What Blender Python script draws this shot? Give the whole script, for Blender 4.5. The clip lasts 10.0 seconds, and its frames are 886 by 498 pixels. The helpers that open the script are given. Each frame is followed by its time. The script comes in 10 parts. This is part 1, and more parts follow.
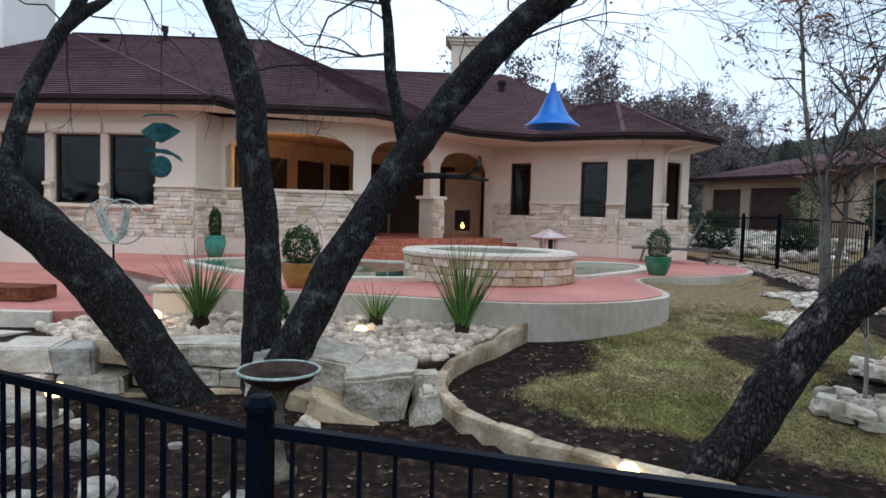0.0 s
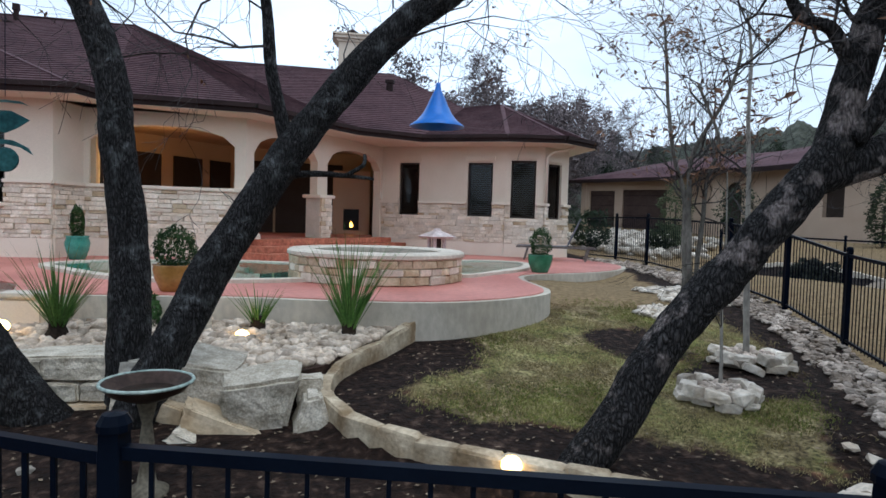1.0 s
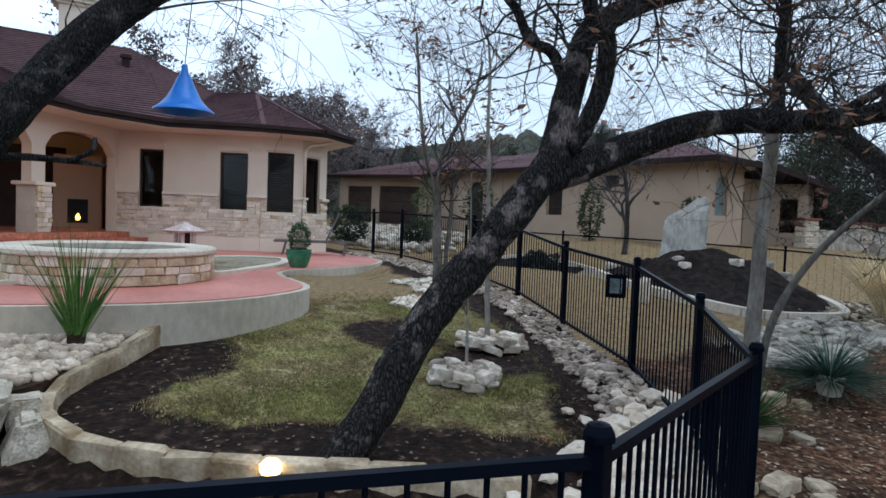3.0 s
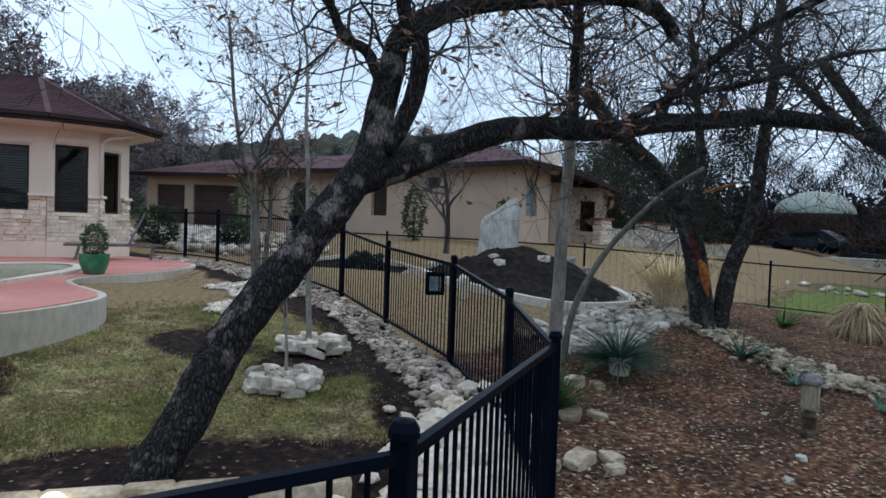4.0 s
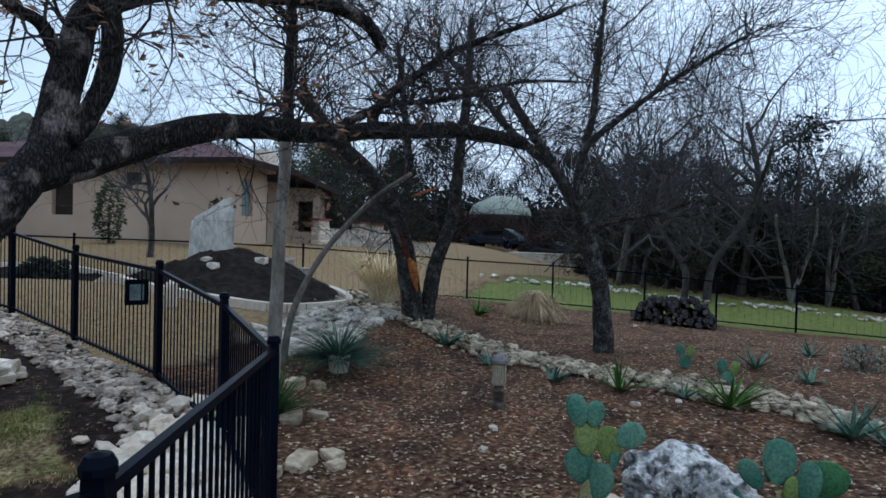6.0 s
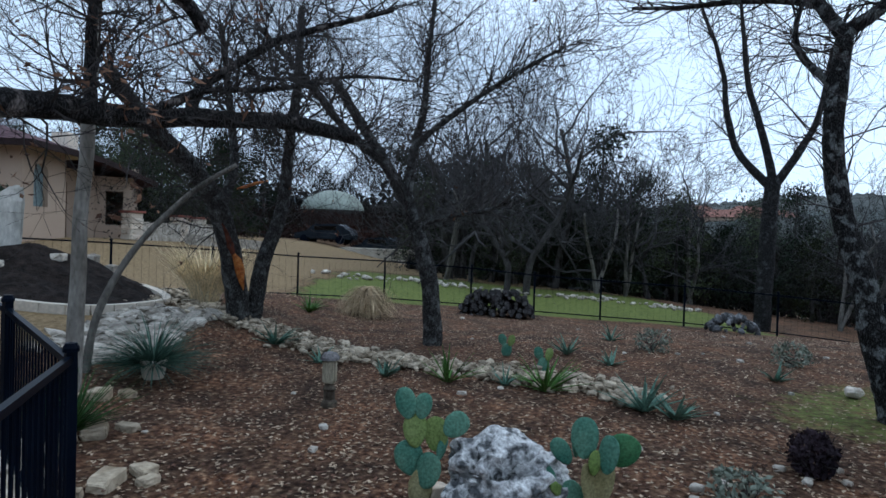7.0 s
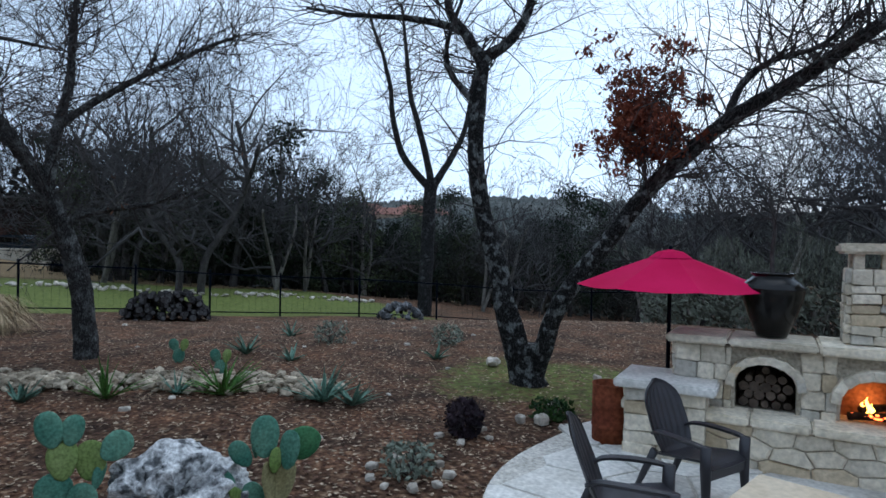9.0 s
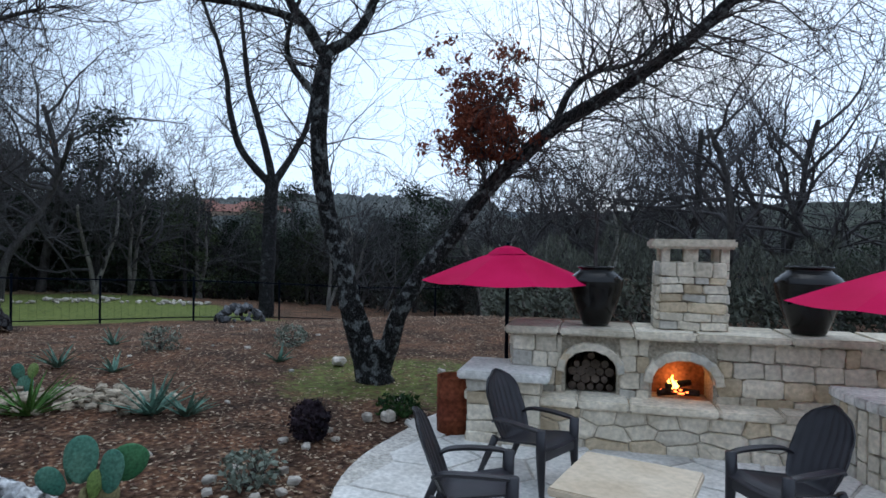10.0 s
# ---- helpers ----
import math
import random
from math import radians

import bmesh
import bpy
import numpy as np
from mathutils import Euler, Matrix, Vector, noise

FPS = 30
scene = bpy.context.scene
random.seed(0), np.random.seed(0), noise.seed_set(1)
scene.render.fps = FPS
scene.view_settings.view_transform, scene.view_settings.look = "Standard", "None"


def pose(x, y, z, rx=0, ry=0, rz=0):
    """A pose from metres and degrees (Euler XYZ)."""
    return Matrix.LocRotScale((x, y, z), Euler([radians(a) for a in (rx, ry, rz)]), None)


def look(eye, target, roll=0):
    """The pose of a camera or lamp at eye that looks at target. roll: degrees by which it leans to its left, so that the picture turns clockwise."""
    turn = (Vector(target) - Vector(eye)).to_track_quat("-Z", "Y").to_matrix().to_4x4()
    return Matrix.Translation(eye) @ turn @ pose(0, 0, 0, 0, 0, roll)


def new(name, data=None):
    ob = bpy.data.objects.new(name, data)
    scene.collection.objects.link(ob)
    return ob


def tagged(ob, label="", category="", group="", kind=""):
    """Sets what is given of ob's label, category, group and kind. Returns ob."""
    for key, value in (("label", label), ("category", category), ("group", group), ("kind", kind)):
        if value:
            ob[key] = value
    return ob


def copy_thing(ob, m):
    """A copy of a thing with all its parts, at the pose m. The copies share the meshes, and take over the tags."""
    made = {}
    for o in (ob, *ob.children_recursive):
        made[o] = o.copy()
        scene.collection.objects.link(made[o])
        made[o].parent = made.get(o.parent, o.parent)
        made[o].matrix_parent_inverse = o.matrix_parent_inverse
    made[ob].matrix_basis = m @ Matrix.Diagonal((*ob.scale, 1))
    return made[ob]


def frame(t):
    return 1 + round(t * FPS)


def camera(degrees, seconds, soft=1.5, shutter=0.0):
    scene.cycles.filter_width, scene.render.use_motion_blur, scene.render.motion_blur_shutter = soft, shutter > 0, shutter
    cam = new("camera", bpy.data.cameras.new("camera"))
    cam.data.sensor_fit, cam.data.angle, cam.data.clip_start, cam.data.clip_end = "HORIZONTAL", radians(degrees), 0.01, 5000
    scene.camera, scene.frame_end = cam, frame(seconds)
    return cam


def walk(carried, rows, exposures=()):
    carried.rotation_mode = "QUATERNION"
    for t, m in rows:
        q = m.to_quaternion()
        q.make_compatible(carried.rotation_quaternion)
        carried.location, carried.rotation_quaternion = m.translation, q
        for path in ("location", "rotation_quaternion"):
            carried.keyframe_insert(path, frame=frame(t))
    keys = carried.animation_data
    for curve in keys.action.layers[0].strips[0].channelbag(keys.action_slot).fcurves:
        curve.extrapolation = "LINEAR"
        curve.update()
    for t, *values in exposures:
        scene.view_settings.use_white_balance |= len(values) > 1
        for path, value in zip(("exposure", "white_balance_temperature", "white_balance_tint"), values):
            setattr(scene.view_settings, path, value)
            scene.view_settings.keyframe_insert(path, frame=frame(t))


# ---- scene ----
cam = camera(71.39, 10.0, soft=1.6)
PATH = [
    (0, 0.000, 0.000, 1.750, 0.12, -2.86, -1.63),
    (0.5, 0.031, 0.021, 1.750, -5.12, -2.73, -1.62),
    (1, 0.040, 0.043, 1.754, -10.04, -2.64, -1.71),
    (1.5, 0.032, 0.061, 1.755, -15.10, -2.52, -1.77),
    (2, 0.030, 0.051, 1.756, -20.64, -2.43, -1.86),
    (2.2, 0.042, 0.048, 1.760, -22.84, -2.43, -1.89),
    (3.3, 0.043, 0.051, 1.763, -36.49, -2.21, -2.18),
    (3.5, 0.059, 0.044, 1.761, -39.77, -2.00, -2.01),
    (4, 0.122, 0.038, 1.754, -48.14, -1.75, -1.92),
    (4.5, 0.115, 0.016, 1.761, -54.15, -1.67, -1.83),
    (5, 0.081, 0.020, 1.772, -59.72, -1.54, -1.86),
    (5.2, 0.080, 0.019, 1.770, -61.97, -1.47, -1.84),
    (6.3, 0.136, 0.025, 1.773, -78.55, -1.04, -1.56),
    (6.5, 0.143, 0.028, 1.773, -81.55, -1.14, -1.81),
    (7, 0.135, 0.006, 1.778, -89.27, -1.01, -1.72),
    (7.5, 0.128, -0.004, 1.776, -96.03, -0.88, -1.58),
    (8, 0.146, -0.023, 1.777, -103.43, -0.74, -1.34),
    (8.5, 0.144, -0.034, 1.781, -110.85, -0.69, -1.17),
    (9, 0.152, -0.011, 1.770, -118.43, -0.60, -1.20),
    (9.5, 0.159, -0.019, 1.770, -125.26, -0.55, -1.04),
    (10, 0.176, -0.027, 1.768, -132.75, -0.55, -0.83),
]
walk(cam, [(t, pose(x, y, z, 90 + pitch, roll, yaw)) for t, x, y, z, yaw, pitch, roll in PATH],
     exposures=[(0, 0.14, 5950, 6), (3, 0.09, 5860, 5), (4.2, 0.0, 5700, 4), (6, -0.05, 5560, 4), (8.5, -0.09, 5520, 4), (10, -0.05, 5620, 6)])

# ---- world and large lights ----
world = bpy.data.worlds.new("dusk_sky")
scene.world = world
world.use_nodes = True
wn, wl = world.node_tree.nodes, world.node_tree.links
wn.clear()
w_out = wn.new("ShaderNodeOutputWorld")
w_bg = wn.new("ShaderNodeBackground")
w_sky = wn.new("ShaderNodeTexSky")
w_sky.sky_type = "NISHITA"
w_sky.sun_disc = False
w_sky.sun_elevation, w_sky.sun_rotation = radians(24), radians(150)
w_co = wn.new("ShaderNodeTexCoord")
w_map = wn.new("ShaderNodeMapping")
w_map.inputs["Scale"].default_value = (1.0, 1.0, 2.6)
w_noise = wn.new("ShaderNodeTexNoise")
w_noise.inputs["Scale"].default_value, w_noise.inputs["Detail"].default_value = 2.2, 5.0
w_ramp = wn.new("ShaderNodeValToRGB")
w_ramp.color_ramp.elements[0].position, w_ramp.color_ramp.elements[0].color = 0.34, (0.62, 0.62, 0.62, 1)
w_ramp.color_ramp.elements[1].position, w_ramp.color_ramp.elements[1].color = 0.62, (1.0, 1.0, 1.0, 1)
w_cloud = wn.new("ShaderNodeRGB")
w_cloud.outputs[0].default_value = (10.2, 11.3, 13.0, 1)
w_mix = wn.new("ShaderNodeMixRGB")
wl.new(w_co.outputs["Generated"], w_map.inputs["Vector"])
wl.new(w_map.outputs["Vector"], w_noise.inputs["Vector"])
wl.new(w_noise.outputs["Fac"], w_ramp.inputs["Fac"])
wl.new(w_ramp.outputs["Color"], w_mix.inputs["Fac"])
wl.new(w_sky.outputs["Color"], w_mix.inputs["Color1"])
wl.new(w_cloud.outputs["Color"], w_mix.inputs["Color2"])
wl.new(w_mix.outputs["Color"], w_bg.inputs["Color"])
w_bg.inputs["Strength"].default_value = 0.1
wl.new(w_bg.outputs["Background"], w_out.inputs["Surface"])

sun = new("sun", bpy.data.lights.new("sun", "SUN"))
sun.data.energy, sun.data.angle, sun.data.color = 0.75, radians(40), (1.0, 0.95, 0.9)
sun.matrix_world = look((0, 0, 30), (-6, 12, 0))
scene.view_settings.exposure = 0.0


def lamp(name, place, power, colour, radius=0.05):
    data = bpy.data.lights.new(name, "POINT")
    data.energy, data.color, data.shadow_soft_size = power, colour, radius
    ob = new(name, data)
    ob.location = place
    return ob


# ---- materials ----
def mat(name, a, b, scale=3.0, fine=40.0, rough=0.8, bump=0.3, bscale=25.0, metal=0.0, rnd=0.0, spec=0.12, stretch=(1, 1, 1), depth=0.01, grain=0.35, ramp_at=(0.33, 0.67)):
    m = bpy.data.materials.new(name)
    m.use_nodes = True
    n, l = m.node_tree.nodes, m.node_tree.links
    p = n["Principled BSDF"]
    geo = n.new("ShaderNodeNewGeometry")
    mp = n.new("ShaderNodeMapping")
    mp.inputs["Scale"].default_value = stretch
    l.new(geo.outputs["Position"], mp.inputs["Vector"])
    n1 = n.new("ShaderNodeTexNoise")
    n1.inputs["Scale"].default_value, n1.inputs["Detail"].default_value = scale, 5
    n2 = n.new("ShaderNodeTexNoise")
    n2.inputs["Scale"].default_value, n2.inputs["Detail"].default_value = fine, 4
    n3 = n.new("ShaderNodeTexNoise")
    n3.inputs["Scale"].default_value, n3.inputs["Detail"].default_value = bscale, 6
    for x in (n1, n2, n3):
        l.new(mp.outputs["Vector"], x.inputs["Vector"])
    ramp = n.new("ShaderNodeValToRGB")
    ramp.color_ramp.elements[0].position, ramp.color_ramp.elements[0].color = ramp_at[0], (*a, 1)
    ramp.color_ramp.elements[1].position, ramp.color_ramp.elements[1].color = ramp_at[1], (*b, 1)
    l.new(n1.outputs["Fac"], ramp.inputs["Fac"])
    gr = n.new("ShaderNodeMapRange")
    gr.inputs["From Min"].default_value, gr.inputs["From Max"].default_value = 0.3, 0.7
    gr.inputs["To Min"].default_value, gr.inputs["To Max"].default_value = 1 - grain, 1 + grain
    l.new(n2.outputs["Fac"], gr.inputs["Value"])
    hsv = n.new("ShaderNodeHueSaturation")
    l.new(ramp.outputs["Color"], hsv.inputs["Color"])
    val = gr.outputs["Result"]
    if rnd:
        info = n.new("ShaderNodeObjectInfo")
        isl = n.new("ShaderNodeMapRange")
        isl.inputs["To Min"].default_value, isl.inputs["To Max"].default_value = 1 - rnd, 1 + rnd
        l.new(info.outputs["Random"], isl.inputs["Value"])
        isle = n.new("ShaderNodeMapRange")
        isle.inputs["To Min"].default_value, isle.inputs["To Max"].default_value = 1 - rnd, 1 + rnd
        l.new(geo.outputs["Random Per Island"], isle.inputs["Value"])
        mul = n.new("ShaderNodeMath")
        mul.operation = "MULTIPLY"
        l.new(isl.outputs["Result"], mul.inputs[0])
        l.new(val, mul.inputs[1])
        mul2 = n.new("ShaderNodeMath")
        mul2.operation = "MULTIPLY"
        l.new(mul.outputs["Value"], mul2.inputs[0])
        l.new(isle.outputs["Result"], mul2.inputs[1])
        val = mul2.outputs["Value"]
    l.new(val, hsv.inputs["Value"])
    l.new(hsv.outputs["Color"], p.inputs["Base Color"])
    p.inputs["Roughness"].default_value, p.inputs["Metallic"].default_value = rough, metal
    p.inputs["Specular IOR Level"].default_value = spec
    if bump:
        bn = n.new("ShaderNodeBump")
        bn.inputs["Strength"].default_value, bn.inputs["Distance"].default_value = bump, depth
        l.new(n3.outputs["Fac"], bn.inputs["Height"])
        l.new(bn.outputs["Normal"], p.inputs["Normal"])
    return m


def glow(name, colour, strength):
    m = bpy.data.materials.new(name)
    m.use_nodes = True
    p = m.node_tree.nodes["Principled BSDF"]
    p.inputs["Base Color"].default_value = (*colour, 1)
    p.inputs["Emission Color"].default_value = (*colour, 1)
    p.inputs["Emission Strength"].default_value = strength
    return m


def glass(name, colour=(0.8, 0.85, 0.85), rough=0.02):
    m = bpy.data.materials.new(name)
    m.use_nodes = True
    p = m.node_tree.nodes["Principled BSDF"]
    p.inputs["Base Color"].default_value = (*colour, 1)
    p.inputs["Roughness"].default_value, p.inputs["IOR"].default_value = rough, 1.33
    p.inputs["Transmission Weight"].default_value = 1.0
    return m


STUCCO = mat("stucco", (0.66, 0.56, 0.45), (0.74, 0.64, 0.53), 0.7, 60, 0.9, 0.25, 120, grain=0.06)
STUCCO_TRIM = mat("stucco_trim", (0.70, 0.60, 0.49), (0.76, 0.67, 0.56), 1.2, 60, 0.9, 0.2, 120, grain=0.05)
STUCCO_TAN = mat("stucco_tan", (0.44, 0.33, 0.25), (0.50, 0.39, 0.30), 0.6, 60, 0.9, 0.25, 90, grain=0.06)
# darker, warmer copy of the stucco: the porch's dimness is in its colour
STUCCO_DIM = mat("dim_porch_stucco", (0.44, 0.33, 0.215), (0.51, 0.39, 0.26), 0.7, 60, 0.9, 0.2, 90, grain=0.06)
LIME = mat("limestone", (0.58, 0.48, 0.37), (0.74, 0.66, 0.56), 4.5, 30, 0.9, 0.6, 18, rnd=0.16, depth=0.015, grain=0.16)
LIME_GOLD = mat("gold_limestone", (0.38, 0.275, 0.165), (0.62, 0.51, 0.365), 3.6, 30, 0.9, 0.6, 18, rnd=0.14, depth=0.015, grain=0.16)
LIME_GREY = mat("weathered_limestone", (0.27, 0.255, 0.22), (0.52, 0.49, 0.43), 2.2, 26, 0.92, 0.8, 14, rnd=0.15, depth=0.02, grain=0.25)
MORTAR = mat("mortar", (0.50, 0.45, 0.38), (0.58, 0.53, 0.46), 4, 60, 0.95, 0.3, 60, grain=0.12)
ROOF = mat("shingle", (0.072, 0.041, 0.047), (0.105, 0.060, 0.066), 1.2, 9, 0.9, 0.5, 60, grain=0.22, rnd=0.05)
FASCIA = mat("fascia_paint", (0.020, 0.012, 0.012), (0.032, 0.020, 0.019), 2, 40, 0.7, 0.05, 50, grain=0.08)
DARK_FRAME = mat("bronze_frame", (0.030, 0.022, 0.018), (0.04, 0.03, 0.026), 3, 50, 0.45, 0.05, 40, grain=0.1)
GLASS = glass("window_glass", (0.30, 0.33, 0.36))
BLIND = mat("blind_slat", (0.22, 0.13, 0.08), (0.30, 0.19, 0.12), 6, 40, 0.6, 0.1, 40)
DECK = mat("red_concrete", (0.42, 0.145, 0.115), (0.56, 0.225, 0.18), 0.9, 14, 0.55, 0.15, 40, spec=0.5, grain=0.14)
CONCRETE = mat("concrete", (0.36, 0.32, 0.26), (0.50, 0.46, 0.38), 1.0, 18, 0.85, 0.3, 35, grain=0.16)
CONCRETE_WALL = mat("weathered_deck_wall", (0.40, 0.355, 0.285), (0.55, 0.505, 0.425), 0.9, 14, 0.9, 0.4, 30, stretch=(1, 1, 0.6), grain=0.12)
CONCRETE_PALE = mat("pale_coping", (0.52, 0.46, 0.38), (0.62, 0.56, 0.47), 1.3, 18, 0.8, 0.25, 35, grain=0.14)
BRICK_RED = mat("red_brick_tread", (0.36, 0.12, 0.075), (0.48, 0.19, 0.12), 2, 14, 0.8, 0.3, 40, rnd=0.12)
# blue in this black stands in for the sky's sheen on the rails
FENCE = mat("black_powder_coat", (0.0020, 0.0036, 0.0080), (0.0034, 0.0060, 0.0125), 3, 60, 0.3, 0.03, 60, spec=0.03, grain=0.1)
def bark(name, crack, plate, patch, scale=22.0, stretch=0.4, at=(0.54, 0.64), patch_scale=6.0):
    """Furrowed bark: plates between dark cracks, with patches of lichen or bare wood."""
    m = bpy.data.materials.new(name)
    m.use_nodes = True
    n, l = m.node_tree.nodes, m.node_tree.links
    p = n["Principled BSDF"]
    geo, mp = n.new("ShaderNodeNewGeometry"), n.new("ShaderNodeMapping")
    mp.inputs["Scale"].default_value = (1, 1, stretch)
    l.new(geo.outputs["Position"], mp.inputs["Vector"])

    def noise_at(size, detail, src):
        t = n.new("ShaderNodeTexNoise")
        t.inputs["Scale"].default_value, t.inputs["Detail"].default_value = size, detail
        l.new(src, t.inputs["Vector"])
        return t

    def ramp(src, a, ca, b, cb):
        r = n.new("ShaderNodeValToRGB")
        r.color_ramp.elements[0].position, r.color_ramp.elements[0].color = a, (*ca, 1)
        r.color_ramp.elements[1].position, r.color_ramp.elements[1].color = b, (*cb, 1)
        l.new(src, r.inputs["Fac"])
        return r.outputs["Color"]

    bend = n.new("ShaderNodeMixRGB")
    bend.blend_type, bend.inputs["Fac"].default_value = "ADD", 0.11
    l.new(mp.outputs["Vector"], bend.inputs["Color1"])
    l.new(noise_at(9.0, 4, mp.outputs["Vector"]).outputs["Color"], bend.inputs["Color2"])
    vor = n.new("ShaderNodeTexVoronoi")
    vor.feature = "DISTANCE_TO_EDGE"
    vor.inputs["Scale"].default_value = scale
    l.new(bend.outputs["Color"], vor.inputs["Vector"])
    fine = noise_at(70.0, 6, mp.outputs["Vector"]).outputs["Fac"]
    base = ramp(vor.outputs["Distance"], 0.02, crack, 0.30, plate)
    mix = n.new("ShaderNodeMixRGB")
    l.new(ramp(noise_at(patch_scale, 7, geo.outputs["Position"]).outputs["Fac"], at[0], (0, 0, 0), at[1], (0.8, 0.8, 0.8)), mix.inputs["Fac"])
    l.new(base, mix.inputs["Color1"])
    mix.inputs["Color2"].default_value = (*patch, 1)
    mul = n.new("ShaderNodeMixRGB")
    mul.blend_type, mul.inputs["Fac"].default_value = "MULTIPLY", 1.0
    l.new(mix.outputs["Color"], mul.inputs["Color1"])
    l.new(ramp(fine, 0.34, (0.35, 0.35, 0.35), 0.66, (1.35, 1.35, 1.35)), mul.inputs["Color2"])
    l.new(mul.outputs["Color"], p.inputs["Base Color"])
    p.inputs["Roughness"].default_value, p.inputs["Specular IOR Level"].default_value = 0.9, 0.15
    add = n.new("ShaderNodeMath")
    add.operation = "MULTIPLY_ADD"
    add.inputs[1].default_value = 0.35
    l.new(fine, add.inputs[0])
    l.new(vor.outputs["Distance"], add.inputs[2])
    b = n.new("ShaderNodeBump")
    b.inputs["Strength"].default_value, b.inputs["Distance"].default_value = 1.0, 0.05
    l.new(add.outputs[0], b.inputs["Height"])
    l.new(b.outputs["Normal"], p.inputs["Normal"])
    return m


BARK = bark("oak_bark", (0.012, 0.0115, 0.012), (0.052, 0.050, 0.051), (0.115, 0.12, 0.122), 46.0, 0.3, (0.54, 0.70), 8.0)
BARK_HOAR = bark("hoary_oak_bark", (0.022, 0.021, 0.021), (0.095, 0.092, 0.090), (0.19, 0.195, 0.19), 42.0, 0.4, (0.50, 0.66), 8.0)
BARK_LICHEN = bark("lichened_bark", (0.008, 0.0078, 0.008), (0.050, 0.048, 0.047), (0.21, 0.22, 0.215), 40.0, 0.45, (0.52, 0.60), 9.0)
BARK_PLATED = bark("plated_bark", (0.010, 0.0095, 0.010), (0.060, 0.056, 0.056), (0.23, 0.195, 0.185), 38.0, 0.3, (0.555, 0.62), 5.0)
BARK_PALE = mat("pale_bark", (0.16, 0.145, 0.125), (0.30, 0.28, 0.25), 4, 26, 0.95, 0.7, 20, stretch=(1, 1, 0.4), depth=0.015, grain=0.3)
BARK_GREY = mat("grey_bark", (0.022, 0.020, 0.019), (0.075, 0.070, 0.066), 4, 26, 0.95, 0.7, 20, stretch=(1, 1, 0.4), depth=0.015, grain=0.4)
BARK_SLIM = mat("slim_pale_bark", (0.075, 0.070, 0.062), (0.19, 0.175, 0.155), 4, 26, 0.95, 0.7, 20, stretch=(1, 1, 0.4), depth=0.015, grain=0.35)
TWIG = mat("twig_bark", (0.026, 0.023, 0.022), (0.070, 0.062, 0.060), 4, 30, 0.95, 0.0)
# paler than the near twigs: a little distance haze mixed into the colour
TWIG_FAR = mat("hazed_far_twig", (0.036, 0.034, 0.035), (0.085, 0.081, 0.082), 2, 30, 0.95, 0.0)
LEAF_BROWN = mat("dead_oak_leaf", (0.085, 0.042, 0.026), (0.19, 0.105, 0.065), 5, 30, 0.8, 0.0, rnd=0.3)
LEAF_DULL = mat("dull_grey_brown_leaf", (0.095, 0.078, 0.080), (0.19, 0.158, 0.158), 5, 30, 0.8, 0.0, rnd=0.3)
LEAF_RUST = mat("rust_oak_leaf", (0.13, 0.032, 0.018), (0.26, 0.080, 0.042), 5, 30, 0.8, 0.0, rnd=0.3)
LEAF_CEDAR = mat("cedar_foliage", (0.008, 0.014, 0.009), (0.030, 0.044, 0.024), 0.7, 10, 0.85, 0.0, rnd=0.3)
LEAF_OLIVE = mat("olive_foliage", (0.034, 0.044, 0.022), (0.075, 0.09, 0.045), 0.7, 10, 0.85, 0.0, rnd=0.3)
LEAF_BOX = mat("boxwood_leaf", (0.012, 0.034, 0.010), (0.045, 0.09, 0.024), 8, 40, 0.6, 0.0, rnd=0.3)
YUCCA_GREEN = mat("yucca_blade", (0.040, 0.105, 0.022), (0.11, 0.20, 0.05), 4, 30, 0.6, 0.0, rnd=0.25)
AGAVE = mat("agave_blade", (0.075, 0.145, 0.11), (0.15, 0.235, 0.18), 4, 30, 0.6, 0.05, rnd=0.15)
CACTUS = mat("cactus_pad", (0.050, 0.145, 0.105), (0.115, 0.215, 0.15), 4, 60, 0.6, 0.15, 50, rnd=0.12)
CACTUS_OLD = mat("old_cactus_pad", (0.17, 0.15, 0.07), (0.25, 0.23, 0.12), 5, 60, 0.7, 0.2, 50, rnd=0.12)
ROCK_LIGHT = mat("rubble_limestone", (0.22, 0.195, 0.16), (0.56, 0.51, 0.44), 5.0, 24, 0.92, 0.6, 20, rnd=0.28, depth=0.015, grain=0.25)
STRAW = mat("dry_grass_blade", (0.56, 0.45, 0.27), (0.78, 0.67, 0.45), 4, 30, 0.8, 0.0, rnd=0.2)


